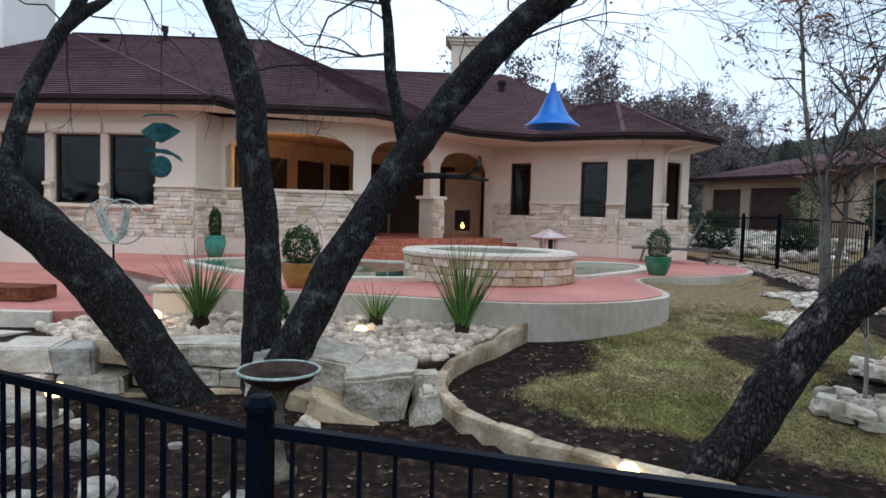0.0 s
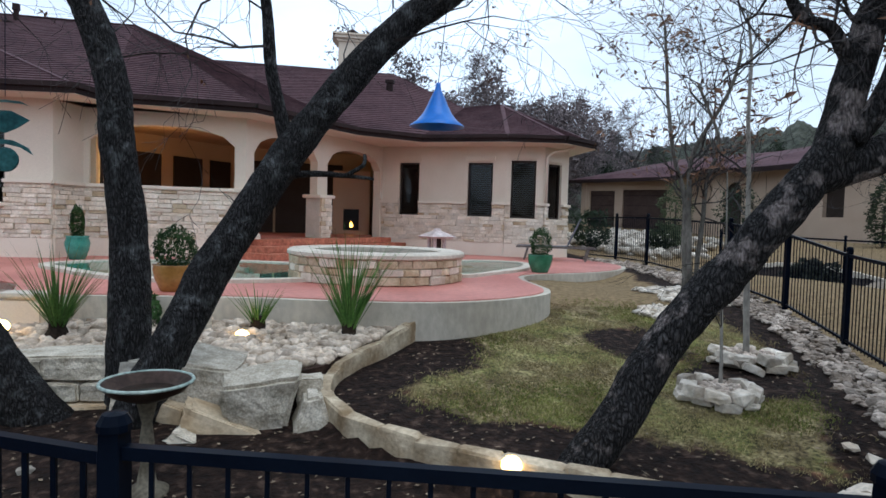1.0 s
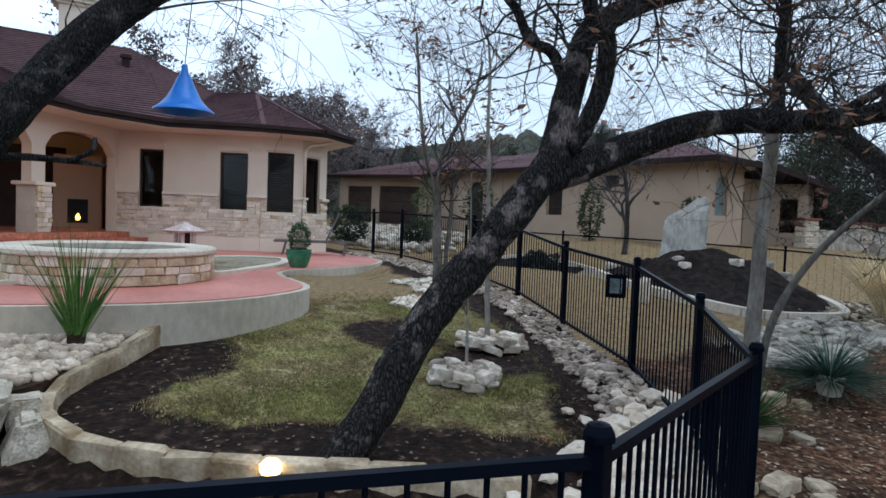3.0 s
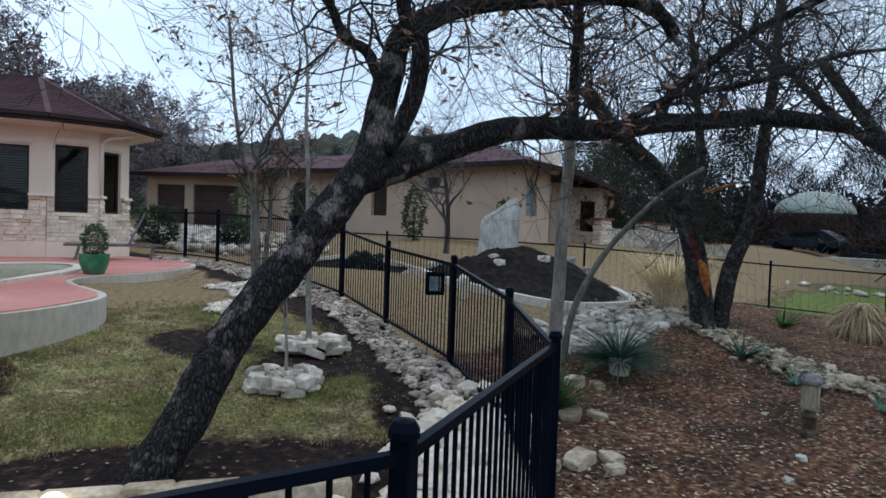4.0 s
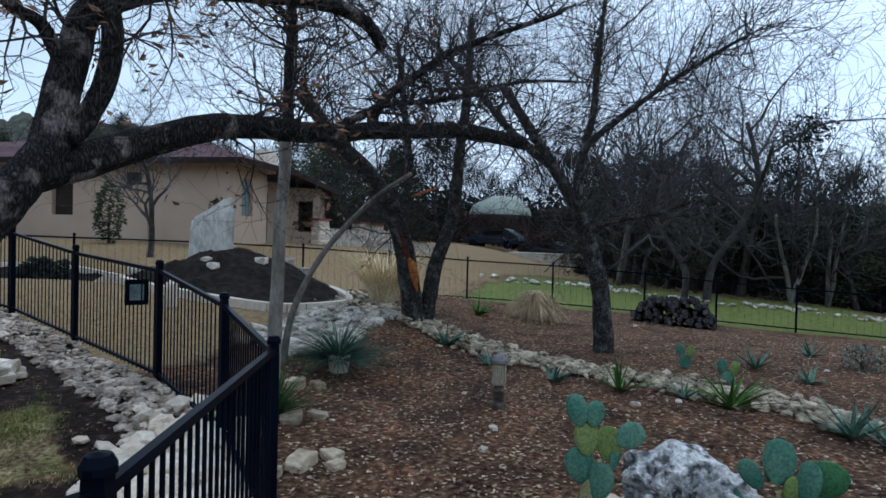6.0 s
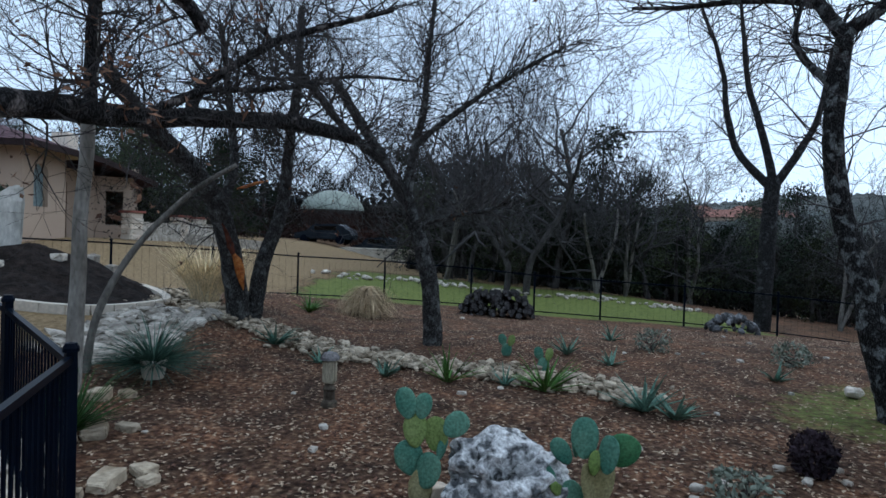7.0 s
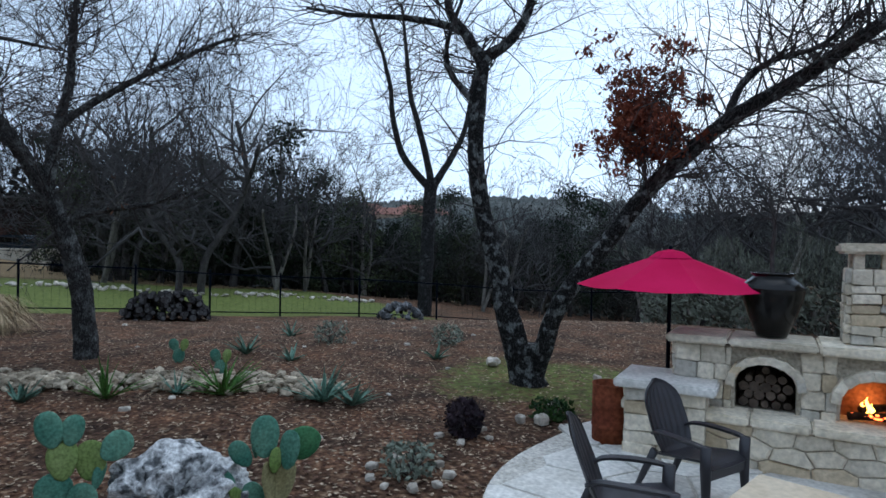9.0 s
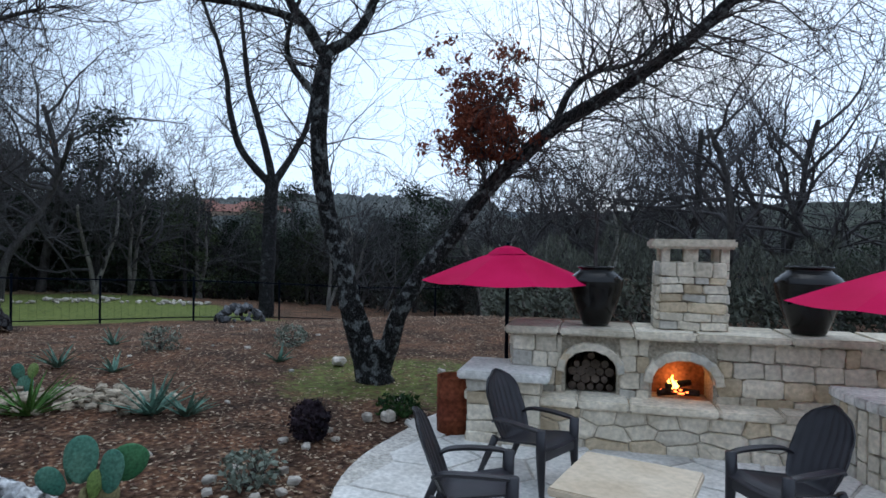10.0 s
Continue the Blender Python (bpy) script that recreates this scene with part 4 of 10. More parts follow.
def fence_run(line, top, label, post=0.064, gap=0.105, step_down=(), pw=0.0145, rails=True, group="fence panels", zoff=0.0):
    """One panel to each stretch: two rails, pickets and a capped post at its start."""
    gaps = gap if isinstance(gap, (list, tuple)) else [gap] * len(line)
    for k, (a, b) in enumerate(zip(line, line[1:])):
        za, zb = ground_z(*a) + zoff, ground_z(*b) + zoff
        panel = thing("fence", (*a, za), label, "fence", group)
        panel.matrix_basis = Matrix.Identity(4)
        ps = new("post", POST)
        ps.parent = panel
        ps.matrix_basis = Matrix.LocRotScale((*a, za - 0.1), Euler((0, 0, math.atan2(b[1] - a[1], b[0] - a[0]))), (post, post, top + 0.13))
        cp = Shape()
        cp.lathe([(post * 0.72, 0), (post * 0.72, 0.02), (post * 0.5, 0.045), (0, 0.05)], (*a, za + top + 0.028), 12)
        part("post_cap", cp, FENCE, panel)
        va, vb = Vector((*a, za)), Vector((*b, zb))
        if k in step_down:
            va.z -= 0.1
        for h, w in ((top - 0.03, 0.036), (top - 0.2, 0.03), (0.1, 0.03)):
            if h == top - 0.2 and not rails:
                continue
            r = Shape()
            r.beam(va + Vector((0, 0, h)), vb + Vector((0, 0, h)), 0.034, w)
            part("rail", r, FENCE, panel)
        n = int((vb - va).length / gaps[k])
        for i in range(1, n):
            p = va.lerp(vb, i / n)
            ob = new("picket", PICKET)
            ob.parent = panel
            ob.matrix_basis = Matrix.LocRotScale((p.x, p.y, p.z + 0.06), None, (pw, pw, top - 0.1))


fence_run([(-4.2, 3.75), (-2.35, 2.78), (-0.53, 1.81)], 1.12, "black metal picket fence panel beside the garden bed", rails=False)
fence_run(FENCE_LINE[:3], 1.14, "black metal picket fence panel before the lawn", gap=(0.105, 0.08), pw=0.0125, rails=False)
fence_run(FENCE_LINE[2:], 1.12, "black metal picket fence panel along the rock strip", post=0.056, gap=(0.07, 0.08, 0.095) + (0.085,) * 7, pw=0.009, rails=False)
fence_run(FAR_FENCE, 1.15, "thin black metal fence panel round the meadow", post=0.05, gap=0.16, pw=0.003, rails=False, group="meadow fence panels")


# ---- trees ----
def limb(acc, pts, r0, r1, sides=8, wob=0.03, n=6, rough=0.1, seed=0):
    """A tapering limb through the points; returns places, ways and radii along it."""
    line = smooth_line(pts, n)
    rng = random.Random(seed)
    m = len(line)
    off = Vector((rng.uniform(0, 50), rng.uniform(0, 50), 0))
    line = [p + wob * Vector((noise.noise(p * 1.3 + off), noise.noise(p * 1.3 + off + Vector((9, 0, 0))), noise.noise(p * 1.3 + off + Vector((0, 9, 0))))) * (1 if i else 0) for i, p in enumerate(line)]
    radii = [r0 + (r1 - r0) * (i / (m - 1)) ** 0.9 for i in range(m)]
    acc.tube(line, radii, sides, rough=rough)
    return [(line[i], (line[min(i + 1, m - 1)] - line[max(i - 1, 0)]).normalized(), radii[i]) for i in range(m)]


def sprout(acc, rng, p, d, length, r, depth, ends, lift=0.12, kids=(3, 6), spread=0.82, nseg=5, crook=0.29, thin=0.0019):
    """A crooked branch that bears smaller ones; the tips are added to ends."""
    pts, radii, dirs = [p], [r], [d]
    for i in range(nseg):
        d = (d + Vector((rng.gauss(0, crook), rng.gauss(0, crook), rng.gauss(0, crook) + lift))).normalized()
        p = p + d * length / nseg
        pts.append(p)
        radii.append(max(r * (1 - 0.8 * (i + 1) / nseg), thin))
        dirs.append(d)
    acc.tube(pts, radii, 5 if r > 0.03 else 3, cap=False)
    if depth <= 0:
        ends.append((p, d))
        return
    for _ in range(rng.randint(*kids)):
        i = rng.randint(1, len(pts) - 1)
        q = Vector((rng.gauss(0, 1), rng.gauss(0, 1), rng.gauss(0, 0.8)))
        q = (dirs[i] + q.normalized() * spread).normalized()
        sprout(acc, rng, pts[i], q, length * rng.uniform(0.45, 0.72), max(radii[i] * 0.62, thin), depth - 1, ends, lift, kids, spread, 2 if depth == 1 else max(2, nseg - 1), crook, thin)


def leaf_cards(ends, rng, count, size, fall=0.25, per=3):
    """Small folded leaves round the tips."""
    s = Shape()
    for _ in range(count):
        p, d = rng.choice(ends)
        for _ in range(rng.randint(1, per)):
            c = p + Vector((rng.gauss(0, fall), rng.gauss(0, fall), rng.gauss(0, fall * 0.8)))
            a = Vector((rng.gauss(0, 1), rng.gauss(0, 1), rng.gauss(0, 1))).normalized()
            b = a.orthogonal().normalized()
            e = a.cross(b)
            w = size * rng.uniform(0.6, 1.3)
            s.add([c - a * w, c + b * w * 0.4 + e * w * 0.15, c + a * w, c - b * w * 0.4 + e * w * 0.15], [(0, 1, 2), (0, 2, 3)])
    return s


def tree(name, place, label, trunk, twig, wood=BARK, twig_mat=TWIG, leaves=None, leaf_mat=LEAF_BROWN):
    """A tree of trunk, twigs and leaves, at its foot."""
    t = thing(name, place, label, "tree")
    t.matrix_basis = Matrix.Identity(4)
    part("trunk", trunk, wood, t, smooth=True)
    if twig is not None and twig.v:
        tagged(part("branchwork", twig, twig_mat, t, "bare winter twigs"), kind="stuff")
    if leaves is not None and leaves.v:
        tagged(part("foliage", leaves, leaf_mat, t), kind="stuff")
    return t


def grown(rng, stem, count, length, depth, twig, ends, start=0.3, lift=0.1, kids=(3, 5), rmul=0.5, spread=1.0, thick=0.02, nseg=5, thin=0.0017):
    """Branches sprouting along a stem."""
    m = len(stem)
    for _ in range(count):
        p, d, r = stem[min(m - 1, int(m * (start + (1 - start) * rng.random())))]
        q = Vector((rng.gauss(0, 1), rng.gauss(0, 1), rng.gauss(0.3, 0.8))).normalized()
        sprout(twig, rng, p, (d * 0.5 + q * spread).normalized(), length * rng.uniform(0.6, 1.25), min(r * rmul, thick), depth, ends, lift, kids, 0.82, nseg, 0.29, thin)


# the three-stemmed oak between fence and deck


rng = random.Random(11)
trunk, twig, ends = Shape(), Shape(), []
a1 = limb(trunk, [(-1.98, 5.32, -0.15), (-2.12, 5.29, 0.03), (-2.33, 5.25, 0.3), (-2.58, 5.17, 0.7), (-2.86, 5.07, 1.14), (-3.18, 4.92, 1.55), (-3.45, 4.79, 1.86), (-3.9, 4.7, 2.3)], 0.215, 0.2, 12, seed=1, n=8)
a2 = limb(trunk, [(-3.40, 4.81, 1.8), (-3.42, 4.9, 2.22), (-3.36, 5.03, 2.73), (-3.26, 5.19, 3.19), (-3.16, 5.34, 3.52), (-3.0, 5.5, 4.2)], 0.085, 0.05, 8, seed=2)
a3 = limb(trunk, [(-3.26, 5.19, 3.17), (-3.12, 5.36, 3.41), (-3.02, 5.53, 3.59), (-2.7, 5.8, 4.1)], 0.055, 0.03, 8, seed=3)
b1 = limb(trunk, [(-1.66, 5.46, -0.2), (-1.63, 5.46, -0.07), (-1.62, 5.49, 0.41), (-1.6, 5.53, 1.13), (-1.65, 5.55, 1.63), (-1.72, 5.55, 2.29), (-1.82, 5.55, 2.99), (-2.04, 5.5, 3.61), (-2.12, 5.51, 3.89), (-2.3, 5.5, 4.8), (-2.2, 5.4, 6.0)], 0.2, 0.09, 12, seed=4, n=8)
c1 = limb(trunk, [(-1.55, 5.2, -0.15), (-1.41, 5.11, 0.27), (-1.24, 5.15, 0.65), (-0.97, 5.21, 1.18), (-0.7, 5.25, 1.67), (-0.43, 5.28, 2.11), (-0.1, 5.3, 2.6), (0.27, 5.29, 3.08), (0.63, 5.26, 3.41), (0.95, 5.21, 3.63), (1.6, 5.1, 4.3), (2.0, 5.0, 5.2)], 0.185, 0.11, 12, seed=5, n=8)
c2 = limb(trunk, [(-0.34, 5.29, 2.3), (-0.41, 5.26, 2.58), (-0.48, 5.23, 2.95), (-0.52, 5.2, 3.36), (-0.55, 5.17, 3.67), (-0.6, 5.1, 4.5)], 0.065, 0.03, 8, seed=6)
c3 = limb(trunk, [(-0.38, 5.29, 2.08), (-0.14, 5.26, 2.11), (0.15, 5.23, 2.1), (0.36, 5.19, 2.08)], 0.035, 0.012, 6, seed=7, wob=0.01)
c4 = limb(trunk, [(0.13, 5.22, 2.1), (0.27, 5.19, 2.19), (0.28, 5.19, 2.28)], 0.02, 0.014, 6, seed=8, wob=0.0)
for stem, n, ln in ((a2, 8, 1.3), (a3, 6, 1.2), (b1, 10, 1.5), (c1, 12, 1.4), (c2, 12, 1.2)):
    grown(rng, stem, n, ln, 2, twig, ends, start=0.6, lift=0.0, kids=(2, 4), thick=0.011)
for p, d, ln in (((-0.5, 5.2, 3.5), (-0.9, -0.2, 0.1), 1.4), ((-0.5, 5.2, 3.6), (0.8, -0.3, 0.2), 1.5), ((0.6, 5.2, 3.4), (0.9, 0.1, 0.3), 1.6), ((-0.5, 5.2, 3.1), (-0.9, -0.3, -0.3), 1.2), ((1.0, 5.2, 3.7), (0.9, -0.4, -0.1), 1.8), ((0.4, 5.2, 3.2), (0.8, -0.4, 0.1), 1.2)):
    sprout(twig, rng, Vector(p), Vector(d).normalized(), ln, 0.016, 3, ends, -0.02, (3, 5))
tree("oak_tree", (-1.8, 5.4, 0), "three-stemmed leaning oak with dark furrowed bark", trunk, twig, leaves=leaf_cards(ends, rng, 50, 0.035, 0.05))

# the leaning oak of the lawn, with one long level limb
rng = random.Random(21)
trunk, twig, ends = Shape(), Shape(), []
d1 = limb(trunk, [(1.50, 3.88, -0.3), (1.61, 3.89, -0.13), (1.72, 3.95, 0.03), (2.01, 3.93, 0.48), (2.32, 3.88, 0.98), (2.7, 3.75, 1.55), (3.01, 3.63, 2.01), (3.25, 3.56, 2.3)], 0.168, 0.125, 14, seed=31, n=8, rough=0.15)
du = limb(trunk, [(3.2, 3.57, 2.2), (3.36, 3.61, 2.67), (3.45, 3.63, 2.95), (3.6, 3.65, 3.3), (3.99, 3.49, 3.59), (4.46, 3.14, 3.72), (5.0, 2.55, 3.78), (5.28, 2.3, 3.7), (5.49, 2.2, 3.54)], 0.13, 0.055, 12, seed=32, n=7)
dv = limb(trunk, [(3.3, 3.53, 2.36), (3.39, 3.5, 2.48), (3.49, 3.4, 2.83), (3.52, 3.37, 3.18), (3.44, 3.45, 3.39), (3.41, 3.48, 3.6), (3.3, 3.5, 4.3)], 0.085, 0.05, 10, seed=33)
dw = limb(trunk, [(3.38, 3.6, 2.75), (3.18, 3.59, 3.06), (3.0, 3.65, 3.14), (2.87, 3.66, 3.34), (2.72, 3.67, 3.47), (2.3, 3.7, 4.0)], 0.05, 0.025, 8, seed=34)
dh = limb(trunk, [(3.1, 3.6, 2.12), (3.63, 3.54, 2.29), (3.99, 3.5, 2.44), (4.46, 3.29, 2.62), (4.9, 3.1, 2.7), (5.34, 2.9, 2.73), (5.72, 2.7, 2.78), (6.08, 2.41, 2.88), (6.56, 1.84, 2.94), (6.92, 1.48, 2.93), (7.26, 1.15, 2.9)], 0.13, 0.075, 12, seed=35, n=7, rough=0.14)
dx = limb(trunk, [(6.0, 2.5, 2.85), (6.14, 2.58, 3.04), (6.32, 2.45, 3.32), (6.59, 2.06, 3.68), (6.86, 1.5, 4.0), (7.11, 0.72, 4.32)], 0.07, 0.025, 8, seed=36)
dy = limb(trunk, [(5.19, 3.0, 2.7), (5.31, 3.08, 3.02), (5.4, 3.12, 3.55), (5.49, 3.17, 3.99), (5.5, 3.2, 4.8)], 0.06, 0.03, 8, seed=37)
dz = limb(trunk, [(5.6, 2.75, 2.78), (6.0, 2.4, 3.1), (6.5, 1.9, 3.25), (7.3, 1.2, 3.6), (8.0, 0.5, 3.75)], 0.045, 0.015, 8, seed=38)
for stem, n, ln, st in ((du, 56, 0.95, 0.25), (dv, 14, 1.0, 0.4), (dw, 18, 1.0, 0.2), (dh, 60, 0.95, 0.3), (dx, 54, 1.05, 0.15), (dy, 36, 1.0, 0.2), (dz, 50, 1.0, 0.2)):
    grown(rng, stem, n, ln, 2, twig, ends, start=st, lift=0.02, kids=(3, 5), thick=0.013)
near = [e for e in ends if e[0].x < 5.4]
tree("oak_tree", (1.6, 3.9, 0), "leaning oak on the lawn with a long level limb", trunk, twig, wood=BARK_PLATED, leaves=leaf_cards(near or ends, rng, 420, 0.048, 0.05, 4))

# the oak with an orange wound at its trunk
rng = random.Random(22)
trunk, twig, ends = Shape(), Shape(), []
o1 = limb(trunk, [(10.2, 3.40, -0.05), (10.1, 3.41, 0.3), (9.93, 3.46, 1.21), (9.67, 3.58, 1.93), (9.4, 3.73, 2.45), (9.07, 3.99, 2.91), (8.73, 4.26, 3.23), (8.2, 4.6, 3.9)], 0.21, 0.1, 10, seed=41)
o2 = limb(trunk, [(10.2, 3.28, -0.05), (10.22, 3.22, 0.4), (10.3, 3.08, 1.31), (10.41, 2.87, 2.15), (10.48, 2.76, 3.25), (10.55, 2.66, 4.52), (10.59, 2.63, 5.61)], 0.17, 0.06, 10, seed=42)
o3 = limb(trunk, [(9.6, 3.62, 2.0), (9.9, 3.5, 2.8), (10.0, 3.6, 3.8), (9.8, 3.7, 5.0)], 0.1, 0.04, 8, seed=43)
for stem, n, ln in ((o1, 52, 1.5), (o2, 56, 1.6), (o3, 40, 1.5)):
    grown(rng, stem, n, ln, 2, twig, ends, start=0.4, lift=0.06, kids=(3, 5), thick=0.013)
ob = tree("oak_tree", (10.2, 3.4, 0.2), "bare forked oak with an orange wound on its trunk", trunk, twig, wood=BARK_HOAR, leaves=leaf_cards(ends, rng, 60, 0.045, 0.04), leaf_mat=LEAF_BROWN)
WOUND = mat("bare_orange_wood", (0.26, 0.075, 0.018), (0.50, 0.20, 0.055), 14, 40, 0.8, 0.5, 20)
s = Shape()
s.tube([(9.89, 3.28, 0.86), (9.85, 3.30, 1.0), (9.81, 3.32, 1.16), (9.77, 3.36, 1.32), (9.72, 3.41, 1.46)], [0.012, 0.05, 0.065, 0.06, 0.02], 9, rough=0.6)
part("wound", s, WOUND, ob, "stripped orange heartwood")
s = Shape()
s.tube([(9.74, 3.40, 1.40), (9.68, 3.43, 1.56), (9.61, 3.48, 1.76), (9.53, 3.54, 1.96)], [0.03, 0.05, 0.045, 0.012], 9, rough=0.6)
part("wound", s, mat("old_red_wood", (0.055, 0.016, 0.010), (0.13, 0.045, 0.028), 14, 40, 0.85, 0.5, 20), ob, "dark red older wound")

s = Shape()
s.tube([(10.12, 3.5, 2.48), (10.1, 3.38, 2.506), (10.1, 3.21, 2.567), (10.1, 2.99, 2.623)], [0.012, 0.024, 0.026, 0.016], 8, rough=0.3)
part("split_limb", s, WOUND, ob, "torn orange limb")

# the broad oak in the leaf litter
rng = random.Random(23)
trunk, twig, ends = Shape(), Shape(), []
k1 = limb(trunk, [(10.36, 0.25, -0.3), (10.34, 0.25, -0.1), (10.31, 0.3, 0.69), (10.27, 0.41, 1.34), (10.23, 0.59, 1.98), (10.18, 0.85, 2.52), (10.12, 1.12, 2.97), (10.05, 1.4, 3.41), (9.9, 1.9, 4.2)], 0.19, 0.07, 10, seed=51)
k2 = limb(trunk, [(10.22, 0.55, 1.86), (10.07, 0.27, 2.08), (9.91, -0.17, 2.17), (9.72, -0.58, 2.26), (9.5, -1.2, 2.5)], 0.06, 0.02, 8, seed=52)
k3 = limb(trunk, [(10.2, 0.75, 2.4), (10.27, 0.68, 3.09), (10.33, 0.52, 3.93), (10.38, 0.46, 4.77), (10.44, 0.4, 5.71)], 0.09, 0.03, 8, seed=53)
k4 = limb(trunk, [(10.1, 1.12, 2.95), (9.83, 1.74, 3.46), (9.55, 2.25, 4.11), (9.2, 2.89, 4.79)], 0.08, 0.03, 8, seed=54)
k5 = limb(trunk, [(10.25, 0.6, 3.3), (10.2, -0.1, 3.9), (10.0, -0.9, 4.4), (9.8, -1.7, 4.8)], 0.06, 0.02, 8, seed=55)
for stem, n, ln in ((k1, 50, 1.5), (k2, 24, 1.1), (k3, 62, 1.5), (k4, 64, 1.55), (k5, 58, 1.5)):
    grown(rng, stem, n, ln, 2, twig, ends, start=0.35, lift=0.03, kids=(3, 5), thick=0.013)
tree("oak_tree", (10.3, 0.3, 0), "bare broad-crowned oak in the leaf litter", trunk, twig, wood=BARK_HOAR, leaves=leaf_cards(ends, rng, 60, 0.045, 0.04))

# pale pole-like tree and a leaning dead stick
rng = random.Random(24)
trunk, twig, ends = Shape(), Shape(), []
p1 = limb(trunk, [(6.27, 3.76, -0.05), (6.27, 3.76, 0.12), (6.3, 3.75, 1.31), (6.33, 3.73, 2.3), (6.36, 3.72, 3.03), (6.4, 3.69, 3.82), (6.42, 3.7, 4.61), (6.5, 3.6, 6.0)], 0.085, 0.05, 10, seed=61)
grown(rng, p1, 40, 1.3, 2, twig, ends, start=0.5, lift=0.05, kids=(3, 5), thick=0.013)
tree("young_tree", (6.27, 3.76, 0.1), "slender tree with pale smooth bark", trunk, twig, wood=BARK_PALE)
s = Shape()
limb(s, [(7.0, 4.08, -0.05), (7.01, 4.07, 0.09), (7.16, 4.01, 0.82), (7.4, 3.79, 1.5), (7.77, 3.23, 2.26), (8.04, 2.81, 2.64)], 0.06, 0.03, 8, seed=62)
tagged(part("dead_stem", s, BARK_SLIM, smooth=True), "thin grey leaning dead stem in the rock strip", "dead stem")

# the forked oak beside the patio
rng = random.Random(25)
trunk, twig, ends = Shape(), Shape(), []
y1 = limb(trunk, [(6.53, -4.72, -0.3), (6.55, -4.69, -0.1), (6.68, -4.57, 0.53), (6.81, -4.44, 1.39), (6.95, -4.28, 2.18), (7.05, -4.18, 2.97), (7.05, -4.25, 3.77), (7.06, -4.3, 4.22)], 0.165, 0.085, 12, seed=71, n=8)
y1a = limb(trunk, [(7.07, -4.28, 4.18), (7.18, -4.1, 4.49), (7.28, -3.91, 4.76), (7.32, -3.85, 5.1), (7.4, -3.6, 5.9)], 0.085, 0.04, 8, seed=72)
y1b = limb(trunk, [(7.06, -4.3, 4.21), (6.87, -4.58, 4.42), (6.75, -4.76, 4.77), (6.7, -4.83, 5.14), (6.6, -5.0, 6.0)], 0.08, 0.04, 8, seed=73)
y1c = limb(trunk, [(7.21, -4.04, 4.56), (7.51, -3.84, 4.72), (7.88, -3.47, 4.83), (8.26, -2.96, 4.87), (8.7, -2.4, 5.0)], 0.06, 0.02, 8, seed=74)
y1d = limb(trunk, [(7.06, -4.22, 3.55), (7.18, -3.9, 3.95), (7.12, -3.8, 4.33), (6.94, -3.91, 4.87)], 0.05, 0.02, 8, seed=75)
y2 = limb(trunk, [(6.55, -4.74, -0.3), (6.51, -4.75, -0.1), (6.34, -4.84, 0.47), (6.15, -4.95, 1.06), (5.85, -5.19, 1.63), (5.43, -5.5, 2.33), (5.03, -5.76, 2.81), (4.57, -6.02, 3.23), (4.0, -6.31, 3.58), (3.44, -6.53, 3.96), (2.96, -6.67, 4.33), (2.3, -6.9, 4.9)], 0.135, 0.055, 12, seed=76, n=8)
y2b = limb(trunk, [(4.68, -6.0, 3.2), (4.6, -6.14, 3.59), (4.35, -6.26, 3.8), (3.95, -6.45, 3.89), (3.61, -6.58, 4.16)], 0.05, 0.02, 8, seed=77)
y0 = limb(trunk, [(6.53, -4.73, -0.25), (6.53, -4.73, -0.05), (6.54, -4.72, 0.16), (6.50, -4.74, 0.36), (6.50, -4.74, 0.5)], 0.30, 0.15, 14, seed=79, wob=0.02, rough=0.25)
y3 = limb(trunk, [(6.55, -4.69, -0.12), (6.56, -4.66, 0.53), (6.66, -4.54, 1.0)], 0.09, 0.06, 8, seed=78)
for stem, n, ln, st in ((y1, 22, 1.35, 0.5), (y1a, 20, 1.5, 0.2), (y1b, 26, 1.6, 0.2), (y1c, 20, 1.2, 0.2), (y1d, 12, 1.0, 0.3), (y2, 120, 1.8, 0.42), (y2b, 40, 1.4, 0.2)):
    grown(rng, stem, n, ln, 2, twig, ends, start=st, lift=0.03, kids=(3, 5), thick=0.013)
ob = tree("oak_tree", (6.5, -4.7, 0), "forked oak with patchy bark leaning over the patio", trunk, twig, wood=BARK_LICHEN)
rust, tips = Shape(), []
for _ in range(16):
    sprout(rust, rng, Vector((5.35, -5.55, 2.4)) + Vector((rng.gauss(0, 0.08), rng.gauss(0, 0.08), rng.gauss(0, 0.08))), Vector((rng.gauss(0.1, 0.22), rng.gauss(0.08, 0.22), 1)).normalized(), rng.uniform(0.5, 1.05), 0.012, 2, tips, 0.14, (3, 4))
tagged(part("sucker_branchwork", rust, TWIG, ob), kind="stuff")
part("rust_foliage", leaf_cards(tips, rng, 3400, 0.034, 0.05, 3), LEAF_RUST, ob, "cluster of rust-red dead leaves")

